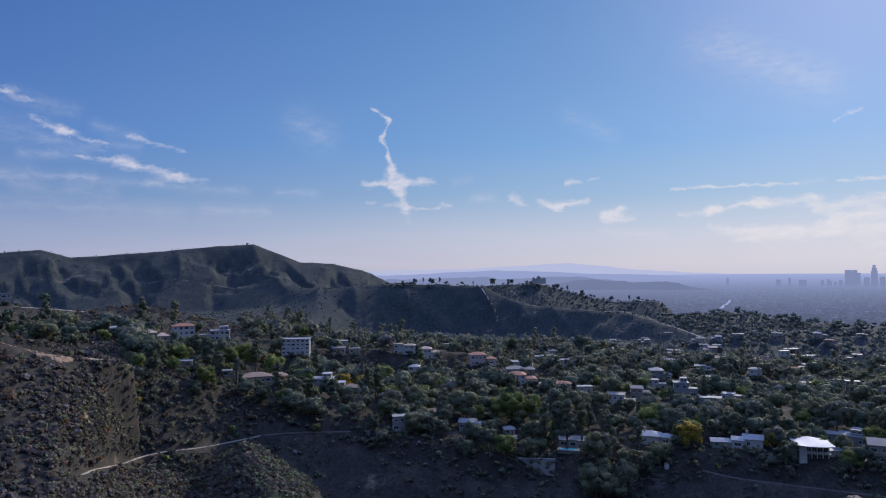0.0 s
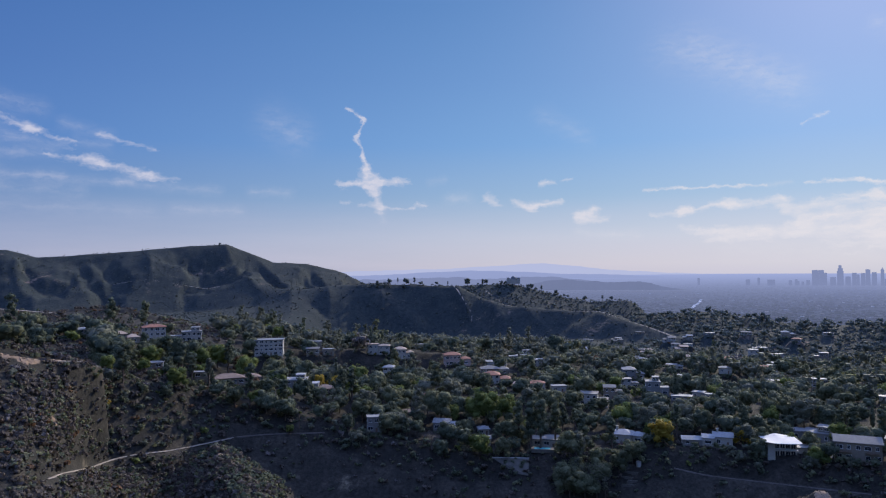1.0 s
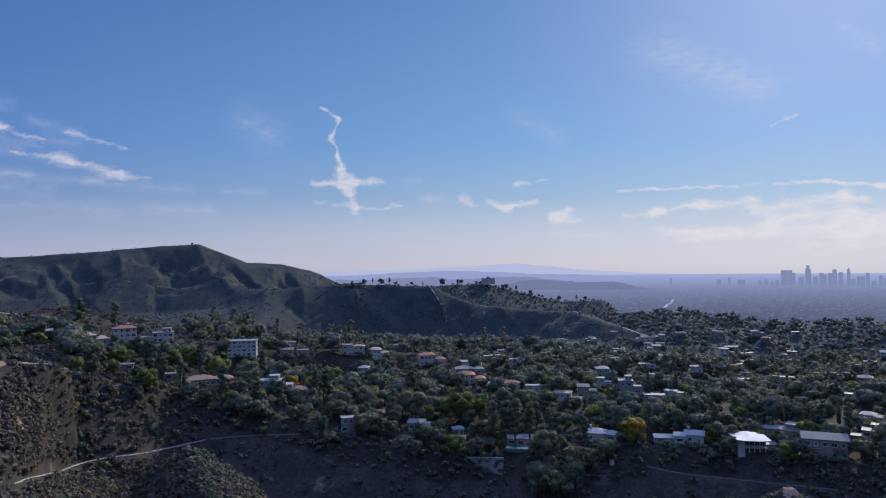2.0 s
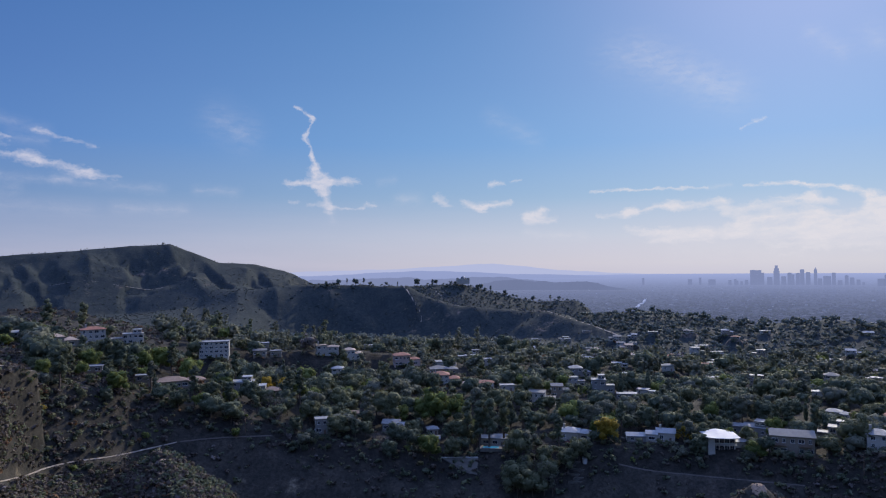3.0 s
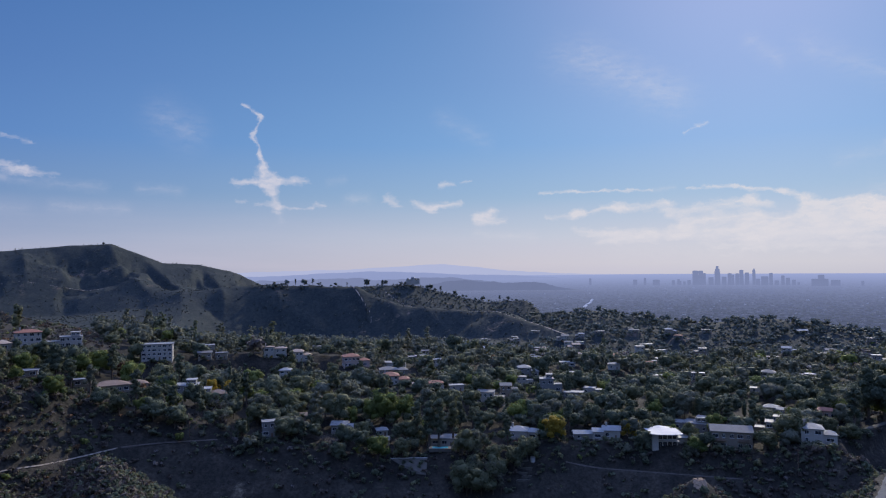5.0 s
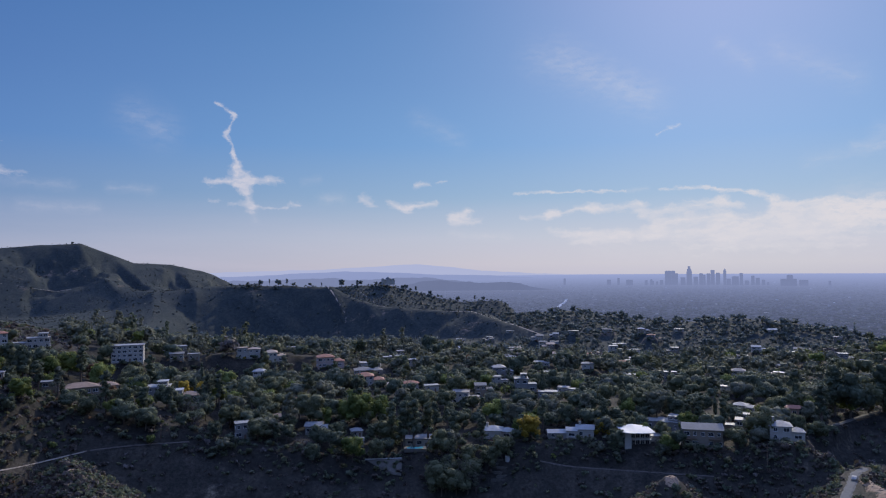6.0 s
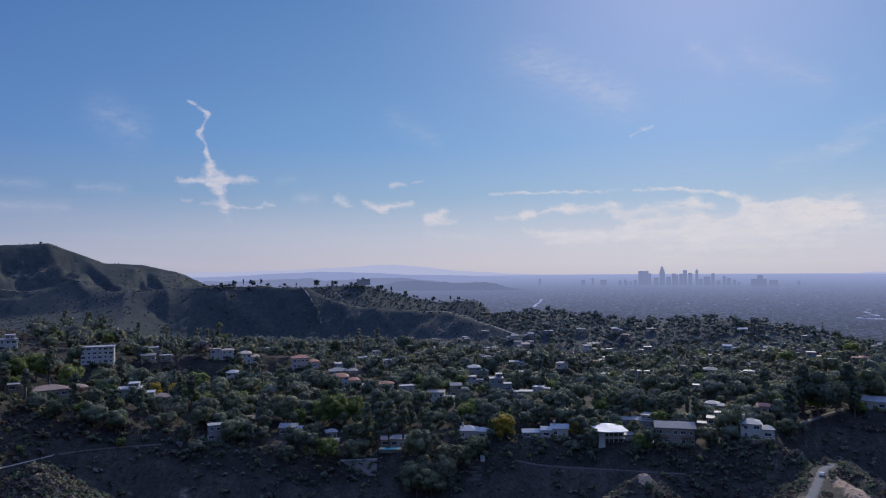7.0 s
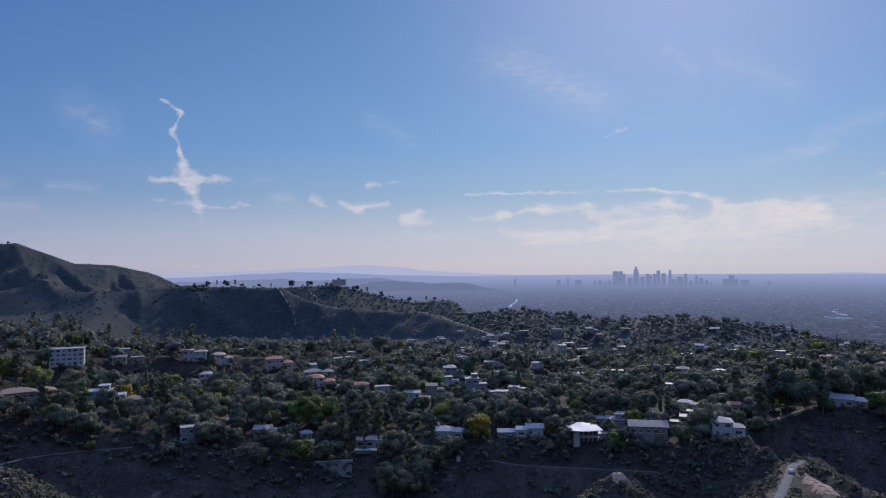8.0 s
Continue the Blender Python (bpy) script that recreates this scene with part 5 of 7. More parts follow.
def house(x, y, z, wide, deep, tall, storeys, roof, wall, cover, label, more):
    ob = new("house")
    twist = more.get("twist", random.uniform(-12, 12))
    ob.matrix_world = pose(x, y, z, 0, 0, -math.degrees(math.atan2(x, y)) + twist)
    full = wide
    wing = more.get("wing", wide > 10.5 and storeys < 3 and not more.get("balcony"))
    if wing:  # a lower wing beside the main body
        hand = 1 if int(wide * 10) % 2 else -1
        wide = full * 0.62
        ww, wt = full * 0.38, max(2.5, tall * (0.62 if storeys > 1 else 0.86))
        wx0 = hand * full * 0.31
        ob.matrix_world = ob.matrix_world @ Matrix.Translation((-hand * full * 0.19, 0, 0))
        wx0 = hand * (wide / 2 + ww / 2)
        fy = 1.6 if int(wide * 7) % 2 else -1.4
        bm = bmesh.new()
        box(bm, wx0 - ww / 2 + 0.02, fy, -3.5, wx0 + ww / 2, fy + deep * 0.8, wt)
        side_wing = part("wing", bm, WALLS[wall], ob)
        bm = bmesh.new()
        roof_mesh(bm, roof, ww, deep * 0.8, 0.0, 0.45)
        wr = part("roof", bm, ROOFS[cover], side_wing)
        wr.matrix_local = pose(wx0, fy, wt)
        window(side_wing, wx0, fy, wt * 0.32, min(ww * 0.6, 3.0), min(wt * 0.5, 1.5))
    bm = bmesh.new()
    box(bm, -wide / 2, 0, -3.5, wide / 2, deep, tall)
    if roof == "gable":
        rise = (deep + 1.2) * 0.17
        for sx in (-wide / 2, wide / 2 - 0.2):
            v = [bm.verts.new(p) for p in ((sx, 0, tall), (sx + 0.2, 0, tall), (sx + 0.2, deep, tall), (sx, deep, tall), (sx, deep / 2, tall + rise * 0.9), (sx + 0.2, deep / 2, tall + rise * 0.9))]
            for f in ((0, 1, 5, 4), (2, 3, 4, 5), (0, 4, 3), (1, 2, 5)):
                bm.faces.new([v[i] for i in f])
    bmesh.ops.bevel(bm, geom=[e for e in bm.edges if abs(e.verts[0].co.z - e.verts[1].co.z) > 1], offset=0.05, segments=1, affect="EDGES")
    part("wall", bm, WALLS[wall], ob)
    bm = bmesh.new()
    roof_mesh(bm, roof, wide, deep, tall)
    part("roof", bm, ROOFS[cover], ob)
    if more.get("upper"):
        uw, ux = wide * 0.42, wide * 0.2
        bm = bmesh.new()
        box(bm, ux - uw / 2, deep * 0.3, tall + 0.3, ux + uw / 2, deep * 0.9, tall + 2.7)
        up = part("upper_storey", bm, WALLS[wall], ob)
        bm = bmesh.new()
        box(bm, ux - uw / 2 - 0.4, deep * 0.3 - 0.4, tall + 2.7, ux + uw / 2 + 0.4, deep * 0.9 + 0.4, tall + 2.95)
        part("roof", bm, ROOFS[cover], up)
        for k in (-1, 1):
            window(up, ux + k * uw * 0.24, deep * 0.3, tall + 1.1, 1.75, 1.25)
    per = tall / storeys
    cols = max(2, int(wide / 3.1))
    for s in range(storeys):
        zz = s * per + per * 0.34
        for c in range(cols):
            wx = -wide / 2 + wide * (c + 0.5) / cols
            if s == 0 and c == cols // 2:
                bm = bmesh.new()
                box(bm, wx - 0.5, -0.07, 0.0, wx + 0.5, 0.02, min(2.1, per * 0.85))
                part("door", bm, DOORS, ob)
                continue
            big = (c + s + int(wide * 7)) % 3
            window(ob, wx, 0, zz, (1.25, 1.75, 2.5)[big], min(per * 0.55, 1.75))
        for side in (-1, 1):
            for c in range(2):
                window(ob, side * wide / 2, deep * (0.3 + 0.4 * c), zz, 1.25, min(per * 0.48, 1.25), 90 * side)
    if more.get("chimney"):
        bm = bmesh.new()
        cx = -wide * 0.3
        box(bm, cx - 0.5, deep * 0.4, tall, cx + 0.5, deep * 0.4 + 0.8, tall + deep * 0.16 + 1.9)
        box(bm, cx - 0.6, deep * 0.4 - 0.1, tall + deep * 0.16 + 1.9, cx + 0.6, deep * 0.4 + 0.9, tall + deep * 0.16 + 2.1)
        part("chimney", bm, WALLS[wall], ob)
    if more.get("balcony"):
        bm = bmesh.new()
        zb = per * (storeys - 1) + 0.1
        for bx in (-wide * 0.28, wide * 0.28):
            box(bm, bx - 2.4, -1.5, zb, bx + 2.4, 0.0, zb + 0.18)
            for k in range(9):
                box(bm, bx - 2.4 + k * 0.59, -1.5, zb + 0.18, bx - 2.33 + k * 0.59, -1.44, zb + 1.0)
            box(bm, bx - 2.4, -1.53, zb + 1.0, bx + 2.4, -1.42, zb + 1.08)
        part("balcony", bm, DOORS, ob)
    return tagged(ob, label, "house", more.get("group", "hillside houses"))


for spec in PLOTS:
    house(*spec)

# ---- woods and scrub ----
def clear_of_houses(xy, margin=1.5, corridor=34.0):
    """False where a plant would stand in a house or hide its front."""
    ok = np.ones(len(xy), bool)
    r, az = np.hypot(xy[:, 0], xy[:, 1]), np.arctan2(xy[:, 0], xy[:, 1])
    for x, y, z, w, d, *_ in PLOTS:
        hr, ha = math.hypot(x, y), math.atan2(x, y)
        reach = corridor * (1 + max(0.0, hr - 430) / 220) * (2.6 if ha < -0.17 and hr > 415 else 1.0)  # the villas stand free above their slope
        side = np.abs(az - ha) * r
        ok &= ~((side < w / 2 + margin + 1.2) & (r > hr - 2.5) & (r < hr + d + 2.5))
        ok &= ~((side < w * 0.46 + 1.0) & (r <= hr) & (r > hr - reach))
    return ok


def clear_of_lanes(xy, margin):
    ok = np.ones(len(xy), bool)
    for _, pts, wide, *_ in LANES:
        for p in pts:
            ok &= np.hypot(xy[:, 0] - p.x, xy[:, 1] - p.y) > wide * 0.5 + margin
    return ok


def clear_of_banks(xy):
    ok = np.ones(len(xy), bool)
    for bx, by, rad in BARE:
        ok &= np.hypot(xy[:, 0] - bx, xy[:, 1] - by) > rad
    return ok


BARE = [(288, 1113, 42), (305, 1074, 42), (322, 1035, 42), (338, 998, 40), (352, 965, 34), (-162, 260, 5), (-158, 264, 5), (-152, 268, 5), (-148, 273, 5), (-146, 286, 5), (-144, 301, 5), (-165, 360, 5), (214, 229, 7), (208, 218, 8), (202, 207, 8), (197, 197, 6), (230, 228, 3), (225, 210, 3), (151.5, 261, 6), (-88, 313, 4), (95, 330, 3), (98, 328, 3), (96, 327, 3), (98, 325, 3), (96, 324, 3), (98, 322, 3), (95, 321, 3), (158, 300, 10), (163.5, 318, 9)]  # slipped earth and plots kept free of plants


def polar_points(n, a0, a1, r0, r1, seed):
    rng = np.random.default_rng(seed)
    a = np.radians(a0 + (a1 - a0) * rng.random(n))
    r = np.sqrt(r0 * r0 + (r1 * r1 - r0 * r0) * rng.random(n))
    return np.stack([r * np.sin(a), r * np.cos(a)], 1)


def lip_distance(xy):
    az = np.degrees(np.arctan2(xy[:, 0], xy[:, 1]))
    return np.interp(az, [k[0] for k in LIP], [k[1] for k in LIP])


def back_distance(xy):
    az = np.degrees(np.arctan2(xy[:, 0], xy[:, 1]))
    return np.interp(az, [k[0] for k in BACK], [k[1] for k in BACK])


def thin(xy, gap, seed):
    """Drops points that stand closer than gap to one kept before."""
    grid, keep = {}, []
    for i, (x, y) in enumerate(xy):
        c = (int(x // gap), int(y // gap))
        if all(math.hypot(x - px, y - py) > gap for dx in (-1, 0, 1) for dy in (-1, 0, 1) for px, py in grid.get((c[0] + dx, c[1] + dy), ())):
            grid.setdefault(c, []).append((x, y))
            keep.append(i)
    return xy[keep]


# single trees along the edge of the gardens, nearest the camera
wood = polar_points(2600, -24, 51, 345, 480, 5)
r_w = np.hypot(wood[:, 0], wood[:, 1])
wood = wood[(r_w > lip_distance(wood) - 6) & (r_w < lip_distance(wood) + 75)]
wood = wood[clear_of_banks(wood) & clear_of_lanes(wood, 1.5)]
wood = thin(wood[clear_of_houses(wood, 1.0, 12.0)], 7.0, 1)[:290]
rng = np.random.default_rng(8)
NEAR_KINDS = [
    ("round", LEAF_DARK, "dark green broadleaf tree on the garden slope"),
    ("round", LEAF_OLIVE, "olive-green oak beside the houses"),
    ("tall", LEAF_DARK, "tall dark eucalyptus with open clumps of leaves"),
    ("pine", LEAF_DARK, "dark spreading pine among the gardens"),
    ("round", LEAF_GREY, "grey-green pepper tree with a loose crown"),
    ("cone", LEAF_DARK, "narrow dark green cypress beside a house"),
    ("shrub", LEAF_OLIVE, "low olive-green garden shrub"),
    ("round", LEAF_BRIGHT, "bright yellow-green tree catching the sun"),
    ("bare", TWIG, "leafless grey tree with fine twigs"),
]
NEAR_ODDS = [0.25, 0.20, 0.09, 0.08, 0.13, 0.05, 0.10, 0.07, 0.03]
for i, (x, y) in enumerate(wood):
    k = int(rng.choice(len(NEAR_KINDS), p=NEAR_ODDS))
    kind, leafmat, text = NEAR_KINDS[k]
    size = {"round": 1.2, "tall": 1.0, "pine": 1.0, "cone": 0.9, "shrub": 1.05, "bare": 0.9}[kind] * (0.6 + 0.85 * rng.random() ** 1.3)
    tree(x, y, kind, leafmat, size, text, "tree", "garden trees", i % 3)

# the rest of the neighbourhood's trees
belt = polar_points(42000, -34, 52, 350, 1250, 11)
r_b = np.hypot(belt[:, 0], belt[:, 1])
az_b = np.degrees(np.arctan2(belt[:, 0], belt[:, 1]))
dens = 0.45 + 0.9 * value_noise(belt[:, 0] / 45, belt[:, 1] / 45, 77)
keep = (r_b > lip_distance(belt) + np.where(az_b < -24, 120, 2)) & (np.random.default_rng(3).random(len(belt)) < dens)
top = np.where(az_b < -17, 590, np.where(az_b < 17, back_distance(belt) + 40, 1240))
keep &= (r_b < top) & clear_of_houses(belt, 0.5, 3.0)
belt = belt[keep]
belt = belt[clear_of_banks(belt) & clear_of_lanes(belt, 2.0)]
belt = thin(np.concatenate([wood, belt]), 6.9, 2)[len(wood):][:6600]
rng = np.random.default_rng(12)
kinds = rng.choice(5, len(belt), p=[0.66, 0.06, 0.03, 0.05, 0.20])
sizes = 0.62 + 1.25 * rng.random(len(belt)) ** 1.7
low = ~clear_of_houses(belt, 1.0, 13.0)
scrubby = (np.degrees(np.arctan2(belt[:, 0], belt[:, 1])) < -16) & (np.hypot(belt[:, 0], belt[:, 1]) > 512)
kinds[scrubby], sizes[scrubby] = 3, 0.6 + 0.6 * rng.random(int(scrubby.sum()))
ahead = belt * (1 + 5.0 / np.hypot(belt[:, 0], belt[:, 1]))[:, None]
steep = (ground_z(ahead[:, 0], ahead[:, 1]) - ground_z(belt[:, 0], belt[:, 1])) / 5.0 > 0.42
kinds[steep], sizes[steep] = 4, 0.55 + 0.35 * rng.random(int(steep.sum()))
kinds[low], sizes[low] = 4, 0.45 + 0.3 * rng.random(int(low.sum()))
mats = rng.choice(7, len(belt), p=[0.37, 0.34, 0.19, 0.08, 0.0, 0.004, 0.016])
mats[steep] = 0
mats[(mats > 2) & ((kinds == 1) | (kinds == 2))] = 0
near_part = np.hypot(belt[:, 0], belt[:, 1]) < 560
scatter_stuff("garden_woodland", "dark mixed trees filling the gardens between the houses", belt[near_part], kinds[near_part], sizes[near_part], mats[near_part], 2, 14, category="trees")
distant = np.hypot(belt[:, 0], belt[:, 1]) > 760
middle = ~near_part & ~distant
# extra share of grey leaves stands in for haze at this distance
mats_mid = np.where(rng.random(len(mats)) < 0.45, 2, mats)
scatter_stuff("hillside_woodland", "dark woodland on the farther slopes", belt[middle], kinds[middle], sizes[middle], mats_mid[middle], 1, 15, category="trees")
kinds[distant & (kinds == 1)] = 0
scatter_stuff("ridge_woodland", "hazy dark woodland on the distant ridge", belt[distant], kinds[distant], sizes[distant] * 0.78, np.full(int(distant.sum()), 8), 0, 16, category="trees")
# woods over the second range
back_wood = thin(polar_points(2600, 1.5, 18.5, 1400, 1625, 71), 6.0, 3)
rng = np.random.default_rng(72)
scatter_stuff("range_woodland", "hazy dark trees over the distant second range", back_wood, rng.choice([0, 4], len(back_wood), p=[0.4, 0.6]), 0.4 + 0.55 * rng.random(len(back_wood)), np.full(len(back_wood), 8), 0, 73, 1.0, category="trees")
# trees along the crest of the first ridge
rng = np.random.default_rng(74)
crest_az = np.radians(np.concatenate([rng.uniform(-4.6, -2.2, 26), rng.uniform(-1.6, 1.6, 16), rng.uniform(6.4, 9.0, 22)]))
crest_r = np.where(np.degrees(crest_az) < 3, rng.uniform(1288, 1304, len(crest_az)), rng.uniform(1575, 1602, len(crest_az)))
crest_wood = np.stack([crest_r * np.sin(crest_az), crest_r * np.cos(crest_az)], 1)
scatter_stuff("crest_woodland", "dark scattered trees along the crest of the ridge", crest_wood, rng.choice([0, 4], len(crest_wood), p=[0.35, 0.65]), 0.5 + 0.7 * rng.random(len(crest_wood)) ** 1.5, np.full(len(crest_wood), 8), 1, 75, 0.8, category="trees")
# low planting along the fronts of the houses
rng = np.random.default_rng(61)
beds = []
for x, y, z, w, d, *_ in PLOTS:
    r = math.hypot(x, y)
    ux, uy = x / r, y / r
    for k in range(int(w / 1.7)):
        s_off, f_off = (k + rng.random()) * 1.7 - w / 2, 2.0 + 5.0 * rng.random()
        if rng.random() < 0.9:
            beds.append((x + uy * s_off - ux * f_off, y - ux * s_off - uy * f_off))
beds = np.array(beds)
beds = beds[clear_of_banks(beds) & clear_of_lanes(beds, 1.0)]
scatter_stuff("garden_planting", "mixed green shrubs and hedges along the house fronts", beds, rng.choice([3, 4], len(beds), p=[0.6, 0.4]), 0.55 + 0.65 * rng.random(len(beds)) ** 1.5, rng.choice(9, len(beds), p=[0.4, 0.3, 0.15, 0.08, 0.01, 0.03, 0.03, 0, 0]), 2, 62, 0.3, "shrubs")

# dark shrubs that hang over the edge below the front gardens
edge = np.concatenate([polar_points(5200, -23, 44, 320, 400, 63), polar_points(2600, -25.3, -15, 315, 375, 66)])
off = np.hypot(edge[:, 0], edge[:, 1]) - lip_distance(edge)
edge_az = np.degrees(np.arctan2(edge[:, 0], edge[:, 1]))
edge = edge[(off > np.where(edge_az < -15, -50, -13)) & (off < 3)]
edge = thin(edge[clear_of_banks(edge) & clear_of_lanes(edge, 1.5) & clear_of_houses(edge, 0.3, 1.5)], 2.3, 4)
rng = np.random.default_rng(64)
scatter_stuff("edge_planting", "dark shrubs hanging over the edge below the gardens", edge, rng.choice([3, 4], len(edge), p=[0.45, 0.55]), 0.45 + 0.55 * rng.random(len(edge)) ** 1.5, rng.choice(10, len(edge), p=[0.55, 0.18, 0.12, 0.02, 0, 0.01, 0.02, 0, 0, 0.10]), 1, 65, 0.4, "shrubs")

# scrub on the steep shaded banks and the bare spur
scrub = np.concatenate([polar_points(6500, -36, 52, 160, 470, 21), polar_points(5200, -36, -14, 170, 345, 24), polar_points(3200, -36, -15, 318, 625, 25), polar_points(2200, 27, 50, 225, 350, 26), polar_points(1700, -28, -23.3, 262, 364, 27), polar_points(1500, -18.5, -10.5, 245, 335, 28)])
r_s = np.hypot(scrub[:, 0], scrub[:, 1])
az_s = np.degrees(np.arctan2(scrub[:, 0], scrub[:, 1]))
keep = ((r_s < lip_distance(scrub) + 30) | (az_s < -17) | ((az_s < -15) & (r_s > 505))) & clear_of_houses(scrub, 0.5, 4.0)
keep &= np.random.default_rng(4).random(len(scrub)) < np.where((az_s < -17) | ((az_s > 27) & (r_s < 350)), 0.62, 0.30) + 1.0 * value_noise(scrub[:, 0] / 22, scrub[:, 1] / 22, 78)
scrub = scrub[keep]
on_bank = clear_of_lanes(scrub, 1.2) & clear_of_banks(scrub)
scrub = scrub[on_bank]
rng = np.random.default_rng(22)
dry = az_s[keep][on_bank] < -15
tints = np.where(dry, rng.choice(10, len(scrub), p=[0.07, 0.12, 0.06, 0, 0, 0.03, 0.04, 0, 0, 0.68]), rng.choice(10, len(scrub), p=[0.36, 0.10, 0.04, 0, 0, 0.0, 0.02, 0, 0, 0.48]))
scatter_stuff("bank_scrub", "low grey-brown chaparral bushes on the steep banks", scrub, np.full(len(scrub), 3), 0.5 + 1.0 * rng.random(len(scrub)) ** 1.6, tints, 1, 23, 0.1, "scrub")
far_scrub = polar_points(15000, -36, 22, 950, 1830, 31)
far_scrub = far_scrub[np.random.default_rng(5).random(len(far_scrub)) < 0.1 + 1.1 * value_noise(far_scrub[:, 0] / 60, far_scrub[:, 1] / 60, 79)]
rng = np.random.default_rng(32)
scatter_stuff("hill_scrub", "dark chaparral clumps on the distant hills", far_scrub, np.full(len(far_scrub), 3), 0.6 + 0.9 * rng.random(len(far_scrub)), np.full(len(far_scrub), 7), 0, 33, 0.4, "scrub")

# ---- single trees, walls and smaller things ----
def bank_wall(points, label, material):
    """A concrete face laid against the slope, with a coping along its top."""
    ob = new("retaining_wall")
    v = [Vector(p) for p in points]
    ob.matrix_world = Matrix.Translation(v[0])
    toward = Vector((-v[0].x, -v[0].y, 0)).normalized()
    bm = bmesh.new()
    front = [bm.verts.new(p - v[0] + toward * 1.0 + Vector((0, 0, 0.5))) for p in v]
    rear = [bm.verts.new(p - v[0] - toward * 2.0) for p in v]
    bm.faces.new(front)
    bm.faces.new(rear[::-1])
    for k in range(4):
        bm.faces.new((front[k], rear[k], rear[(k + 1) % 4], front[(k + 1) % 4]))
    bmesh.ops.recalc_face_normals(bm, faces=bm.faces)
    part("face", bm, material, ob)
    bm = bmesh.new()
    limb(bm, v[0] - v[0] + toward * 0.9 + Vector((0, 0, 0.6)), v[1] - v[0] + toward * 0.9 + Vector((0, 0, 0.6)), 0.3, 0.3, 6)
    part("coping", bm, CONCRETE, ob)
    return tagged(ob, label, "retaining wall")


def swept_house(x, y, z):
    """White modern house: two storeys under a wide swept roof, a balcony along its glazed front, and a tall white pier."""
    ob = new("house")
    ob.matrix_world = pose(x, y, z, 0, 0, -math.degrees(math.atan2(x, y)) + 14)
    white = ROOFS["BRIGHT"]
    bm = bmesh.new()
    box(bm, -6.4, 3.0, -2.6, 6.2, 12.0, 6.2)
    part("wall", bm, WALLS["WHITE"], ob)
    bm = bmesh.new()
    box(bm, -6.6, 0.9, -6.5, -3.4, 4.0, 6.1)
    part("pier", bm, WALLS["WHITE"], ob, "tall white pier")
    bm = bmesh.new()
    box(bm, -3.4, 0.8, 2.9, 6.4, 3.0, 3.2)
    part("balcony", bm, WALLS["WHITE"], ob)
    for sx, tilt in ((-1, 1.0), (1, 0.75)):  # two leaves of the roof that rise from the ridge to the front corners
        bm = bmesh.new()
        rows = []
        for a in range(7):
            u = a / 6
            px = sx * u * 7.8 - 0.4
            top = []
            for b in range(7):
                w = b / 6
                py = -0.6 - 1.4 * u + w * (13.6 + 1.4 * u)
                zz = 6.3 + tilt * 0.9 * u * u * (1 - w) + 1.5 * w * (1 - 0.7 * u)
                top.append((bm.verts.new((px, py, zz + 0.3)), bm.verts.new((px, py, zz))))
            rows.append(top)
        for r0, r1 in zip(rows, rows[1:]):
            for k in range(6):
                bm.faces.new((r0[k][0], r1[k][0], r1[k + 1][0], r0[k + 1][0]))
                bm.faces.new((r0[k][1], r0[k + 1][1], r1[k + 1][1], r1[k][1]))
        for k in range(6):
            for row in (rows[0], rows[-1]):
                bm.faces.new((row[k][0], row[k + 1][0], row[k + 1][1], row[k][1]))
            for e in (0, -1):
                bm.faces.new((rows[k][e][0], rows[k + 1][e][0], rows[k + 1][e][1], rows[k][e][1]))
        bmesh.ops.recalc_face_normals(bm, faces=bm.faces)
        part("roof", bm, white, ob, "bright white swept roof")
    for storey in (0.2, 3.5):
        for k in range(4):
            window(ob, -2.2 + k * 2.3, 3.0, storey, 2.0, 2.25)
    for side_y in (5.5, 9.0):
        window(ob, 6.2, side_y, 3.6, 1.75, 1.75, 90)
    bm = bmesh.new()
    for k in range(17):
        box(bm, -3.4 + k * 0.6, 0.82, 3.2, -3.34 + k * 0.6, 0.88, 4.1)
    box(bm, -3.4, 0.8, 4.1, 6.4, 0.9, 4.18)
    part("railing", bm, METAL, ob)
    bm = bmesh.new()
    box(bm, 6.2, 6.0, -2.0, 13.0, 12.5, 3.4)
    part("wing", bm, WALLS["WHITE"], ob)
    bm = bmesh.new()
    box(bm, 5.9, 5.4, 3.4, 13.6, 13.0, 3.75)
    part("wing_roof", bm, ROOFS["MEMBRANE"], ob, "flat pale roof of the lower wing")
    return tagged(ob, "white modern house with a bright swept roof on a tall pier", "house", "hillside houses")


def pool(x, y, z, wide, deep, turn, label):
    ob = new("swimming_pool")
    ob.matrix_world = pose(x, y, z, 0, 0, turn)
    bm = bmesh.new()
    for a in ((-wide, -deep, wide, -deep * 0.62), (-wide, deep * 0.62, wide, deep), (-wide, -deep * 0.62, -wide * 0.72, deep * 0.62), (wide * 0.72, -deep * 0.62, wide, deep * 0.62)):
        box(bm, a[0], a[1], -1.2, a[2], a[3], 0.45)
    part("deck", bm, CONCRETE_DARK, ob)
    bm = bmesh.new()
    box(bm, -wide * 0.72, -deep * 0.62, -1.0, wide * 0.72, deep * 0.62, 0.32)
    part("water", bm, POOL, ob, "still turquoise water")
    return tagged(ob, label, "swimming pool")


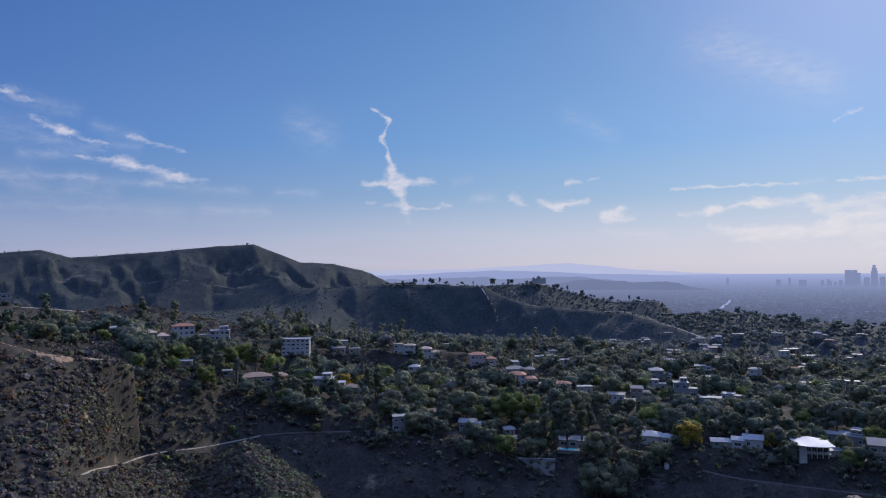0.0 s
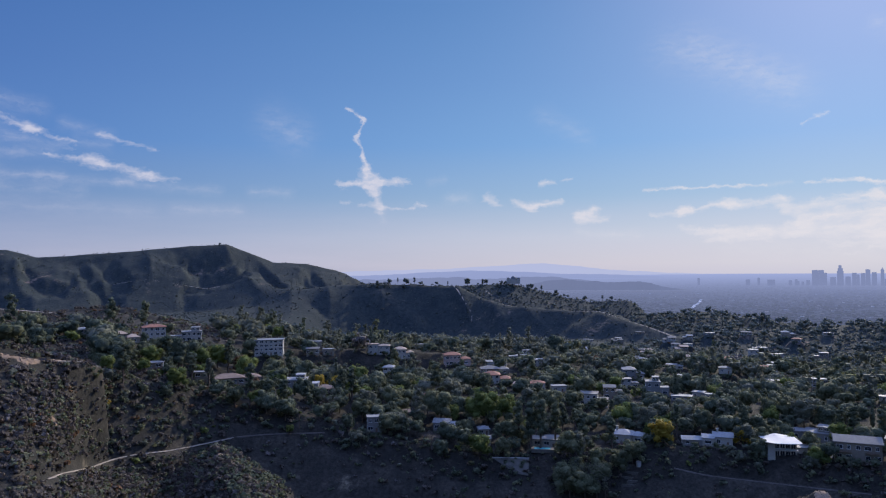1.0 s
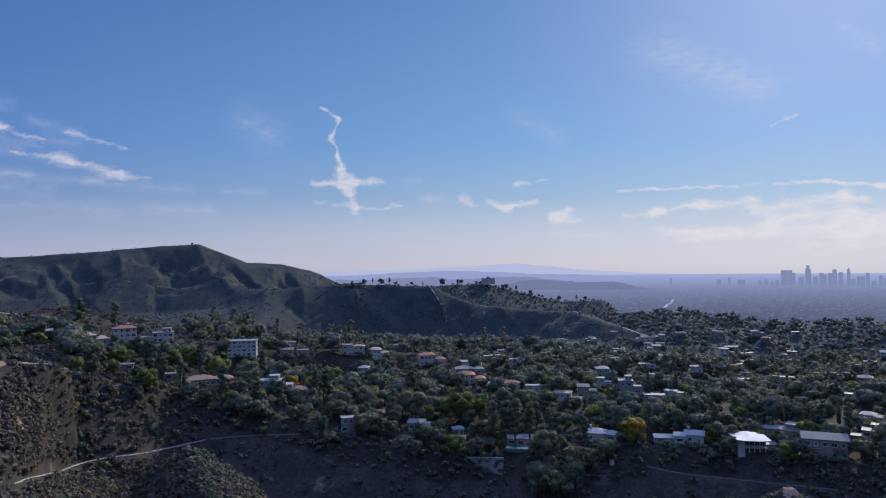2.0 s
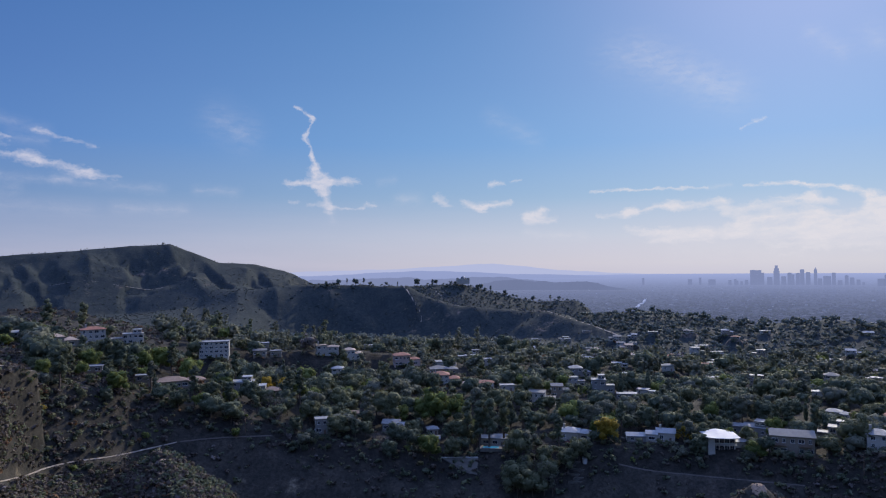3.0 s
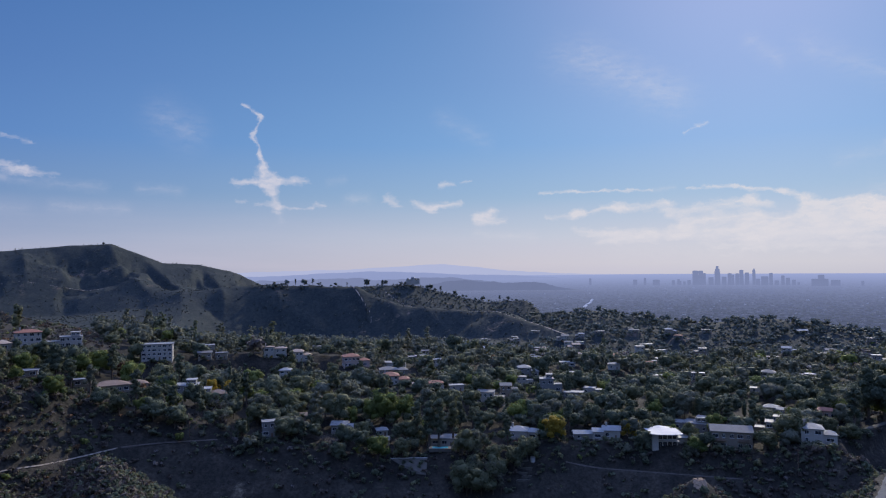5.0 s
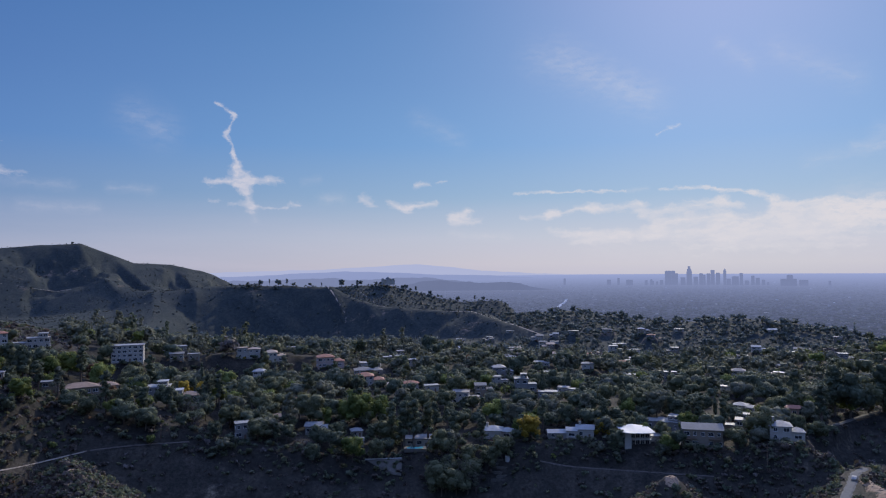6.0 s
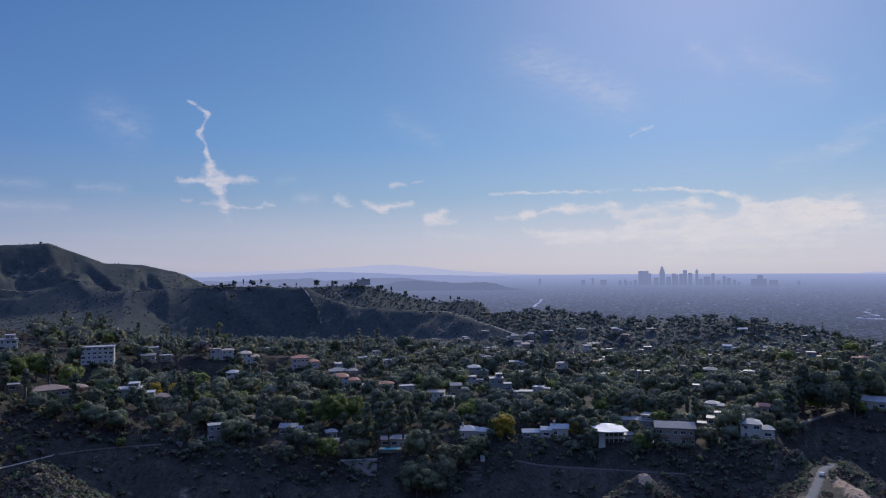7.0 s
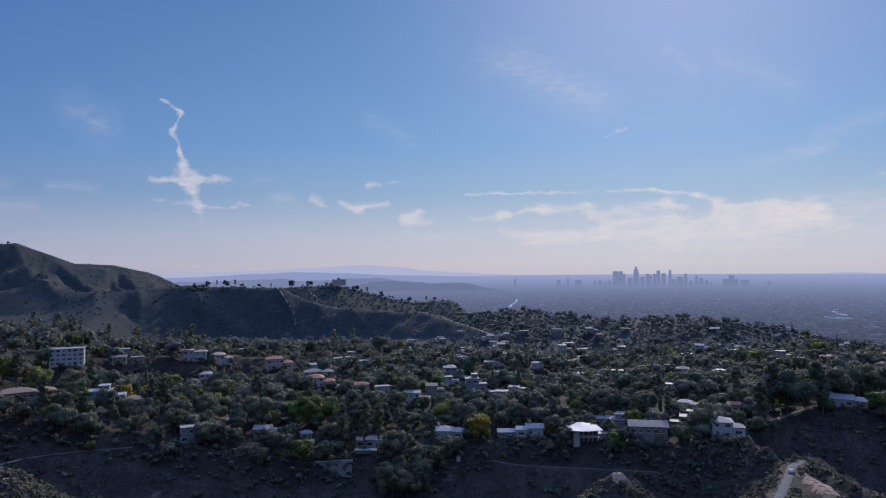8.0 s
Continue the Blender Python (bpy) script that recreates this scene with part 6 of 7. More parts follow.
def car(x, y, paint, turn, label):
    ob = new("car")
    ob.matrix_world = pose(x, y, height(x, y) + 0.22, 0, 0, turn)
    bm = bmesh.new()
    side = [(-2.2, 0.3), (2.2, 0.3), (2.25, 0.75), (1.3, 0.95), (0.7, 1.45), (-1.2, 1.48), (-1.9, 1.0), (-2.25, 0.9)]
    left = [bm.verts.new((px, -0.88, pz)) for px, pz in side]
    right = [bm.verts.new((px, 0.88, pz)) for px, pz in side]
    bm.faces.new(left)
    bm.faces.new(right[::-1])
    for k in range(8):
        bm.faces.new((left[k], right[k], right[(k + 1) % 8], left[(k + 1) % 8]))
    bmesh.ops.recalc_face_normals(bm, faces=bm.faces)
    bmesh.ops.bevel(bm, geom=bm.edges[:], offset=0.08, segments=2, affect="EDGES")
    part("body", bm, paint, ob)
    bm = bmesh.new()
    box(bm, -1.25, -0.90, 1.0, 0.75, 0.90, 1.36)
    part("window", bm, GLASS, ob)
    for wx in (-1.4, 1.4):
        for wy in (-0.8, 0.8):
            bm = bmesh.new()
            limb(bm, (wx, wy - 0.11, 0.32), (wx, wy + 0.11, 0.32), 0.32, 0.32, 12)
            part("wheel", bm, ASPHALT, ob)
    return tagged(ob, label, "car", "parked cars")


def utility_pole(x, y, tall):
    ob = new("utility_pole")
    ob.matrix_world = pose(x, y, height(x, y) - 0.3, 0, 0, random.uniform(0, 180))
    bm = bmesh.new()
    limb(bm, (0, 0, 0), (0, 0, tall), 0.16, 0.10, 8)
    part("pole", bm, DOORS, ob)
    bm = bmesh.new()
    box(bm, -1.1, -0.07, tall - 0.9, 1.1, 0.07, tall - 0.75)
    part("crossarm", bm, DOORS, ob)
    return tagged(ob, "brown timber utility pole on the slope", "utility pole", "utility poles")


def dirt_bank(x, y, wide, deep, label, turn=0.0):
    """Bare earth, broken and uneven, where the slope has slipped."""
    spots, lifts = [], []
    for i in range(15):
        for j in range(11):
            u, w = i / 7 - 1, j / 5 - 1
            edge = max(0.0, 1 - (u * u + w * w))
            spots.append((x + (u * math.cos(turn) * wide - w * math.sin(turn) * deep) + 0.5 * math.sin(i * 3 + j), y + (u * math.sin(turn) * wide + w * math.cos(turn) * deep) + 0.5 * math.cos(j * 4 + i)))
            lifts.append(-0.8 + 1.3 * edge ** 0.4 + 0.25 * math.sin(i * 1.7) * math.cos(j * 2.1))
    spots = np.array(spots)
    lie = ground_z(spots[:, 0], spots[:, 1]) + np.array(lifts)
    bm = bmesh.new()
    made = [bm.verts.new((*xy, z)) for xy, z in zip(spots.tolist(), lie.tolist())]
    rows = [made[n:n + 11] for n in range(0, len(made), 11)]
    for r0, r1 in zip(rows, rows[1:]):
        for k in range(10):
            bm.faces.new((r0[k], r0[k + 1], r1[k + 1], r1[k]))
    bmesh.ops.recalc_face_normals(bm, faces=bm.faces)
    me = bpy.data.meshes.new("dirt_bank")
    bm.to_mesh(me)
    bm.free()
    me.materials.append(EARTH)
    return tagged(new("dirt_bank", me), label, "bank", kind="structure")


def observatory(x, y, z):
    """Pale hilltop building: a long body with a parapet, a central dome and a smaller one at each end."""
    ob = new("observatory")
    ob.matrix_world = pose(x, y, z, 0, 0, -math.degrees(math.atan2(x, y)))
    bm = bmesh.new()
    box(bm, -15, 0, -6, 15, 10, 5.0)
    box(bm, -5.5, -2, -6, 5.5, 0, 6.2)
    part("wall", bm, WALLS["WHITE"], ob)
    for wx in (-13, -9, 9, 13):
        bm = bmesh.new()
        box(bm, wx - 0.4, -0.35, -6, wx + 0.4, 0, 5.0)
        part("pilaster", bm, WALLS["WHITE"], ob)
    bm = bmesh.new()
    box(bm, -15.4, -0.4, 5.0, 15.4, 10.4, 5.6)
    part("parapet", bm, WALLS["WHITE"], ob)
    for dx, rad, base in ((0, 5.2, 6.2), (-12.0, 2.8, 5.6), (12.0, 2.8, 5.6)):
        bm = bmesh.new()
        bmesh.ops.create_uvsphere(bm, u_segments=20, v_segments=12, radius=rad, matrix=Matrix.Translation((dx, 4.5, base)))
        part("dome", bm, ROOFS["MEMBRANE_GREY"], ob, "grey rounded dome")
    return tagged(ob, "pale hilltop building with a grey dome among dark trees", "observatory")


observatory(213.0, 1566.0, 447.0)
tree(115.5, 334.6, "round", LEAF_YELLOW, 1.44, "golden-yellow autumn tree beside a bungalow", "tree", "garden trees", 2)
tree(153.0, 328.1, "round", LEAF_YELLOW, 1.25, "yellow-leaved tree beside a white house", "tree", "garden trees", 2)
tree(154.3, 352.7, "pine", LEAF_GREY, 1.38, "large rounded grey-green pine above the houses", "tree", "garden trees", 2)
tree(55.5, 350.6, "tall", LEAF_DARK, 1.73, "tall dark eucalyptus with open clumps of leaves", "tree", "garden trees", 2)
tree(59.9, 348.9, "tall", LEAF_DARK, 1.61, "tall dark eucalyptus with open clumps of leaves", "tree", "garden trees", 0)
tree(68.4, 354.5, "tall", LEAF_OLIVE, 1.46, "tall olive eucalyptus beside the terrace", "tree", "garden trees", 2)
tree(50.4, 356.5, "tall", LEAF_DARK, 1.39, "tall dark eucalyptus with open clumps of leaves", "tree", "garden trees", 2)
tree(37.1, 389.2, "round", LEAF_BRIGHT, 2.04, "bright yellow-green tree catching the sun", "tree", "garden trees", 2)
tree(30.4, 391.8, "round", LEAF_BRIGHT, 1.56, "bright yellow-green tree catching the sun", "tree", "garden trees", 1)
tree(48.3, 393.0, "round", LEAF_BRIGHT, 1.57, "bright yellow-green tree catching the sun", "tree", "garden trees", 0)
tree(18.5, 391.6, "round", LEAF_BRIGHT, 1.06, "low bright yellow-green tree", "tree", "garden trees", 2)
tree(9.9, 391.9, "round", LEAF_OLIVE, 2.11, "broad olive-green oak beside the houses", "tree", "garden trees", 1)
tree(-9.9, 453.9, "round", LEAF_OLIVE, 1.94, "broad olive-green oak beside the houses", "tree", "garden trees", 1)
tree(-3.0, 496.0, "round", LEAF_DARK, 1.78, "dark green broadleaf tree on the slope", "tree", "garden trees", 0)
tree(30.2, 463.0, "round", LEAF_DARK, 2.18, "dark green broadleaf tree on the slope", "tree", "garden trees", 0)
tree(-31.2, 418.8, "round", LEAF_BRIGHT, 1.26, "bright yellow-green tree catching the sun", "tree", "garden trees", 2)
tree(-41.7, 421.9, "round", LEAF_BRIGHT, 1.34, "bright yellow-green tree catching the sun", "tree", "garden trees", 0)
tree(-54.1, 444.7, "round", LEAF_YELLOW, 1.02, "yellow-green tree above the gardens", "tree", "garden trees", 0)
tree(-62.4, 443.6, "round", LEAF_YELLOW, 0.93, "yellow-green tree above the gardens", "tree", "garden trees", 2)
tree(-85.1, 424.6, "round", LEAF_BRIGHT, 1.33, "bright yellow-green tree catching the sun", "tree", "garden trees", 0)
tree(-85.3, 373.4, "round", LEAF_BRIGHT, 1.10, "bright green tree at the edge of the slope", "tree", "garden trees", 1)
tree(-74.4, 393.0, "round", LEAF_BRIGHT, 1.03, "bright green tree at the edge of the slope", "tree", "garden trees", 0)
tree(212.6, 228.3, "shrub", LEAF_OLIVE, 0.60, "low olive bush beside the canyon road", "tree", "garden trees", 1)
tree(267.6, 278.2, "shrub", LEAF_GREY, 0.86, "grey bush beside the canyon road", "tree", "garden trees", 0)
tree(239.7, 273.9, "shrub", TWIG, 0.95, "bare twiggy bush beside the canyon road", "tree", "garden trees", 1)
tree(173.4, 284.3, "shrub", LEAF_GREY, 0.87, "grey bush on the rocky knob", "tree", "garden trees", 0)
tree(174.7, 280.0, "shrub", LEAF_DARK, 0.86, "dark bush on the rocky knob", "tree", "garden trees", 2)
tree(149.6, 255.4, "shrub", LEAF_DARK, 0.77, "dark bush on the rocky knob", "tree", "garden trees", 0)
tree(152.4, 252.6, "shrub", LEAF_OLIVE, 0.82, "olive bush on the rocky knob", "tree", "garden trees", 0)
tree(-92.6, 400.4, "round", LEAF_RUST, 0.97, "rust-coloured tree beside the ranch house", "tree", "garden trees", 0)
tree(-114.4, 387.5, "tall", LEAF_GREY, 1.16, "tall grey-green tree in front of a beige house", "tree", "garden trees", 2)
tree(-94.2, 461.5, "round", LEAF_OLIVE, 1.61, "broad olive-green oak below the apartment block", "tree", "garden trees", 1)
tree(-112.9, 448.0, "round", LEAF_RUST, 1.16, "reddish-brown tree on the slope", "tree", "garden trees", 2)
tree(-146.8, 566.3, "round", LEAF_BRIGHT, 1.18, "bright green tree beside the villas", "tree", "garden trees", 1)
tree(-144.7, 414.5, "round", LEAF_OLIVE, 1.55, "broad olive-green oak in front of the villas", "tree", "garden trees", 2)
tree(-151.5, 413.1, "round", LEAF_OLIVE, 1.26, "broad olive-green oak in front of the villas", "tree", "garden trees", 1)
tree(-133.4, 425.6, "round", LEAF_DARK, 1.68, "dark green broadleaf tree on the slope", "tree", "garden trees", 1)
tree(-139.6, 319.9, "round", LEAF_YELLOW, 0.43, "small yellow tree beside the spur", "tree", "garden trees", 0)
tree(-49.4, 381.8, "bare", TWIG, 1.88, "leafless grey tree at the edge of the slope", "tree", "garden trees", 2)
tree(14.9, 364.7, "shrub", LEAF_GREY, 1.31, "grey rounded shrub on the dark slope", "tree", "garden trees", 0)
tree(-31.8, 356.6, "shrub", LEAF_GREY, 1.63, "grey rounded shrub on the dark slope", "tree", "garden trees", 1)
tree(-65.8, 362.1, "shrub", LEAF_BRIGHT, 1.01, "small yellow-green bush beside the trail", "tree", "garden trees", 1)
tree(-106.1, 322.0, "bare", TWIG, 1.69, "leafless grey tree on the lower slope", "tree", "garden trees", 0)
tree(-40.5, 598.0, "cone", LEAF_DARK, 1.57, "dark narrow cypress above the villa", "tree", "garden trees", 1)
tree(-146.5, 692.7, "round", LEAF_DARK, 2.05, "dark umbrella-shaped pine on the skyline of gardens", "tree", "garden trees", 0)
tree(-149.3, 649.1, "round", LEAF_DARK, 1.47, "dark green broadleaf tree above the apartments", "tree", "garden trees", 2)
tree(135.7, 691.8, "round", LEAF_DARK, 2.17, "dark rounded tree on the far gardens", "tree", "garden trees", 1)
tree(107.6, 506.7, "round", LEAF_DARK, 2.15, "dark rounded tree among houses", "tree", "garden trees", 0)
tree(159.2, 432.7, "cone", LEAF_DARK, 1.74, "thick dark cypress beside a flat-roofed house", "tree", "garden trees", 0)
tree(179.8, 439.6, "cone", LEAF_DARK, 1.71, "thick dark cypress beside a flat-roofed house", "tree", "garden trees", 2)
tree(167.4, 442.4, "round", LEAF_DARK, 1.84, "dark rounded tree among houses", "tree", "garden trees", 0)
tree(176.8, 337.5, "round", LEAF_DARK, 1.04, "dark tree behind the flat roofs", "tree", "garden trees", 0)
tree(254.6, 300.7, "cone", LEAF_DARK, 1.17, "narrow dark cypress beside a red-roofed house", "tree", "garden trees", 1)
tree(279.2, 308.4, "round", LEAF_DARK, 2.57, "tall dark oak on the edge of the hill", "tree", "garden trees", 0)
tree(273.5, 312.2, "pine", LEAF_DARK, 1.84, "tall dark pine with layered branches", "tree", "garden trees", 2)
tree(289.9, 308.1, "round", LEAF_OLIVE, 2.04, "broad olive oak over the street", "tree", "garden trees", 0)
tree(296.1, 304.9, "pine", LEAF_DARK, 1.75, "tall dark pine with layered branches", "tree", "garden trees", 1)
tree(315.2, 312.7, "round", LEAF_OLIVE, 2.32, "broad olive oak over the street", "tree", "garden trees", 1)
tree(334.1, 323.4, "round", LEAF_DARK, 2.63, "tall dark oak over a white house", "tree", "garden trees", 0)
tree(360.3, 336.5, "round", LEAF_DARK, 2.68, "tall dark oak over a white house", "tree", "garden trees", 0)
tree(297.4, 300.8, "shrub", LEAF_BRIGHT, 1.75, "pale yellow-green shrub in front of a white house", "tree", "garden trees", 1)
tree(317.7, 288.3, "round", LEAF_BRIGHT, 1.45, "bright green tree catching the sun", "tree", "garden trees", 1)
tree(346.8, 314.2, "round", LEAF_OLIVE, 2.38, "broad olive oak on the hill edge", "tree", "garden trees", 2)
tree(259.4, 321.4, "round", LEAF_OLIVE, 1.72, "broad olive oak behind the red-roofed house", "tree", "garden trees", 2)
tree(254.1, 330.7, "round", LEAF_OLIVE, 1.61, "broad olive oak behind the houses", "tree", "garden trees", 0)
tree(179.1, 303.1, "round", LEAF_DARK, 1.04, "dark round tree beside the embankment", "tree", "garden trees", 1)
tree(172.7, 304.4, "shrub", LEAF_GREY, 1.47, "grey-green shrub below the white house", "tree", "garden trees", 2)
tree(146.0, 317.0, "shrub", LEAF_GREY, 1.12, "grey-green shrub on the slope", "tree", "garden trees", 0)
tree(76.0, 332.4, "tall", LEAF_OLIVE, 0.80, "tall olive tree in the planted gully", "tree", "garden trees", 0)
tree(71.9, 336.4, "round", LEAF_OLIVE, 1.69, "olive-green tree in the planted gully", "tree", "garden trees", 0)
tree(92.4, 326.2, "round", LEAF_OLIVE, 1.24, "olive-green tree in the planted gully", "tree", "garden trees", 2)
tree(73.9, 332.9, "bare", TWIG, 2.01, "leafless grey tree in the planted gully", "tree", "garden trees", 1)
tree(67.0, 324.2, "round", LEAF_OLIVE, 1.63, "olive-green tree in the planted gully", "tree", "garden trees", 1)
tree(73.7, 328.9, "round", LEAF_OLIVE, 1.09, "olive-green tree in the planted gully", "tree", "garden trees", 0)
tree(84.9, 318.9, "bare", TWIG, 1.28, "leafless grey tree in the planted gully", "tree", "garden trees", 0)
tree(83.6, 330.6, "round", LEAF_OLIVE, 1.04, "olive-green tree in the planted gully", "tree", "garden trees", 2)
tree(74.9, 320.4, "round", LEAF_OLIVE, 1.65, "olive-green tree in the planted gully", "tree", "garden trees", 0)
tree(82.9, 323.5, "round", LEAF_OLIVE, 1.35, "olive-green tree in the planted gully", "tree", "garden trees", 0)
tree(72.6, 329.1, "tall", LEAF_GREY, 0.61, "tall grey-green tree in the planted gully", "tree", "garden trees", 2)
tree(80.2, 319.1, "tall", LEAF_OLIVE, 0.86, "tall olive tree in the planted gully", "tree", "garden trees", 0)
tree(70.5, 322.4, "tall", LEAF_GREY, 0.74, "tall grey-green tree in the planted gully", "tree", "garden trees", 0)
tree(72.6, 323.0, "round", LEAF_OLIVE, 1.15, "olive-green tree in the planted gully", "tree", "garden trees", 1)
tree(79.9, 321.2, "bare", TWIG, 1.91, "leafless grey tree in the planted gully", "tree", "garden trees", 0)
tree(72.0, 335.4, "bare", TWIG, 1.43, "leafless grey tree in the planted gully", "tree", "garden trees", 1)
tree(83.9, 318.1, "tall", LEAF_GREY, 0.70, "tall grey-green tree in the planted gully", "tree", "garden trees", 0)
tree(72.5, 326.0, "tall", LEAF_GREY, 0.73, "tall grey-green tree in the planted gully", "tree", "garden trees", 1)
tree(68.3, 321.8, "round", LEAF_OLIVE, 1.57, "olive-green tree in the planted gully", "tree", "garden trees", 2)
tree(99.7, 328.2, "round", LEAF_OLIVE, 1.29, "olive-green tree in the planted gully", "tree", "garden trees", 2)
tree(71.0, 323.3, "tall", LEAF_GREY, 0.69, "tall grey-green tree in the planted gully", "tree", "garden trees", 1)
tree(73.1, 326.9, "bare", TWIG, 1.37, "leafless grey tree in the planted gully", "tree", "garden trees", 0)
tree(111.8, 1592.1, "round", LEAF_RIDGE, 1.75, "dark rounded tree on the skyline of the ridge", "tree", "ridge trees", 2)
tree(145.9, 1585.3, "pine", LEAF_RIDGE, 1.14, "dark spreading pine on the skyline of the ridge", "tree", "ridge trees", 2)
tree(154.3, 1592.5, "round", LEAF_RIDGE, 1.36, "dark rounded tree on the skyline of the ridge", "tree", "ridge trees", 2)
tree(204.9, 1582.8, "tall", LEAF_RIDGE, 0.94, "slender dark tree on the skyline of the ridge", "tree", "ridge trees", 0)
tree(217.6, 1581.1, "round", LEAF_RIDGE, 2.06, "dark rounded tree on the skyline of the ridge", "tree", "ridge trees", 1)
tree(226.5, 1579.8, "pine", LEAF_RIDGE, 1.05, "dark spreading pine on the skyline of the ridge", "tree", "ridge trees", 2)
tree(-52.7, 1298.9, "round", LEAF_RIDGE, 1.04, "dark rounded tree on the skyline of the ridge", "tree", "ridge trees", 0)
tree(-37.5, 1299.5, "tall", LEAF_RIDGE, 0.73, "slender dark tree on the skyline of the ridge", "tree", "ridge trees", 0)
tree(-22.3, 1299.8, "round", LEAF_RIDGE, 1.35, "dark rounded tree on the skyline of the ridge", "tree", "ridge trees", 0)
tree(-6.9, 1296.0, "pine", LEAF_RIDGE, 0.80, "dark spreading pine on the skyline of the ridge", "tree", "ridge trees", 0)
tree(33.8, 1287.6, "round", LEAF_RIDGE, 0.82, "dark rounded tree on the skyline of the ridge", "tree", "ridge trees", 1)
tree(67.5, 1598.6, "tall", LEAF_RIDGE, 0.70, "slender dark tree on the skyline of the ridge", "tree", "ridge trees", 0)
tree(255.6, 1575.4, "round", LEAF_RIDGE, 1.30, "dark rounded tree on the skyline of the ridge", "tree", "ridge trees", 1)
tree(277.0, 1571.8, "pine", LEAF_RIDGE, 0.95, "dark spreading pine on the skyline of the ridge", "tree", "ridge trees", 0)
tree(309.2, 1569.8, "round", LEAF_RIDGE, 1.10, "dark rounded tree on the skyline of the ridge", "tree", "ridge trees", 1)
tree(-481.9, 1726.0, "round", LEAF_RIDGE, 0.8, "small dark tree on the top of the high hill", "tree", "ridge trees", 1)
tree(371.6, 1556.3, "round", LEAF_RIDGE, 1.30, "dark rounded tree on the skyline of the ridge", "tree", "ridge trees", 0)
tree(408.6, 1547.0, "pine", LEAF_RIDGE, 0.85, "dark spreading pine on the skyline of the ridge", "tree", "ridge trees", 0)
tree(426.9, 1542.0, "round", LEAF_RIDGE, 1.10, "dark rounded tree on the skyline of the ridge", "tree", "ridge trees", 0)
bank_wall([(35.5, 347.2, 385.6), (53.5, 344.9, 385.6), (51.5, 336.1, 379.7), (45.8, 338.9, 380.3)], "grey concrete retaining wall on the dark slope", CONCRETE_DARK)
bank_wall([(189.1, 327.3, 393.7), (194.5, 325.3, 394.0), (183.2, 307.6, 394.0), (176.5, 303.4, 390.9)], "pale concrete embankment between two houses", CONCRETE)
dirt_bank(-162.3, 260.0, 8, 2.4, "dry pale earth along the crest of the spur", 0.64)
dirt_bank(-157.6, 263.5, 8, 2.4, "dry pale earth along the crest of the spur", 0.68)
dirt_bank(-152.5, 267.6, 8, 2.4, "dry pale earth along the crest of the spur", 0.88)
dirt_bank(-148.0, 273.0, 8, 2.4, "dry pale earth along the crest of the spur", 1.40)
dirt_bank(-145.8, 286.0, 8, 2.4, "dry pale earth along the crest of the spur", 1.44)
dirt_bank(-143.8, 300.9, 8, 2.4, "dry pale earth along the crest of the spur", 1.91)
dirt_bank(-131.0, 255.1, 3.5, 2, "eroded pinkish earth on the face of the spur", 0.6)
dirt_bank(-118.5, 262.0, 3, 1.4, "eroded pale stripe of earth on the spur", -0.7)
dirt_bank(-88.0, 212.6, 5, 3, "pale bare earth on the lower slope", 0.2)
dirt_bank(-86.6, 310.1, 3, 5, "bare rocky earth below the trail", 0.5)
dirt_bank(151.4, 261.5, 5.5, 3.2, "sunlit knob of bare rock and earth", 0.9)
dirt_bank(214.0, 229.0, 7, 2.6, "bare tan earth bank beside the canyon road", 1.05)
dirt_bank(207.5, 217.0, 9, 4.2, "bare tan earth bank beside the canyon road", 1.08)
dirt_bank(200.5, 204.0, 10, 5.0, "bare tan earth bank beside the canyon road", 1.1)
tree(98.2, 342.2, "bush", LEAF_RED, 1.0, "red-flowering bush on the terrace below a bungalow", "bush", "terrace bushes", 0)
tree(100.5, 338.4, "bush", LEAF_RED, 1.1, "red-flowering bush on the terrace below a bungalow", "bush", "terrace bushes", 0)
tree(102.8, 333.5, "bush", LEAF_RED, 0.9, "red-flowering bush on the terrace below a bungalow", "bush", "terrace bushes", 0)
def stone_terrace(x, y, z, long):
    """A low dry-stone wall across the ravine, with two rough courses."""
    ob = new("terrace_wall")
    ob.matrix_world = pose(x, y, z, 0, 0, -math.degrees(math.atan2(x, y)) + random.uniform(-14, 14))
    for course in range(2):
        bm = bmesh.new()
        n = int(long / 0.9)
        for k in range(n):
            x0 = -long / 2 + (k + 0.5 * course) * 0.9
            box(bm, x0, -0.35 + 0.08 * math.sin(k * 2.7), -0.6 + course * 0.9, x0 + 0.84, 0.3, 0.3 + course * 0.42 + 0.06 * math.sin(k * 1.9))
        part("course", bm, CONCRETE_DARK, ob)
    return tagged(ob, "low pale dry-stone terrace wall in the planted ravine", "terrace wall", "terrace walls")


def water_tank(x, y, z):
    ob = new("water_tank")
    ob.matrix_world = Matrix.Translation((x, y, z))
    bm = bmesh.new()
    limb(bm, (0, 0, -0.8), (0, 0, 1.7), 1.2, 1.2, 20)
    part("drum", bm, CONCRETE, ob)
    bm = bmesh.new()
    limb(bm, (0, 0, 1.7), (0, 0, 2.1), 1.28, 0.25, 20)
    part("lid", bm, CONCRETE, ob)
    return tagged(ob, "round pale water tank beside the ravine", "water tank")


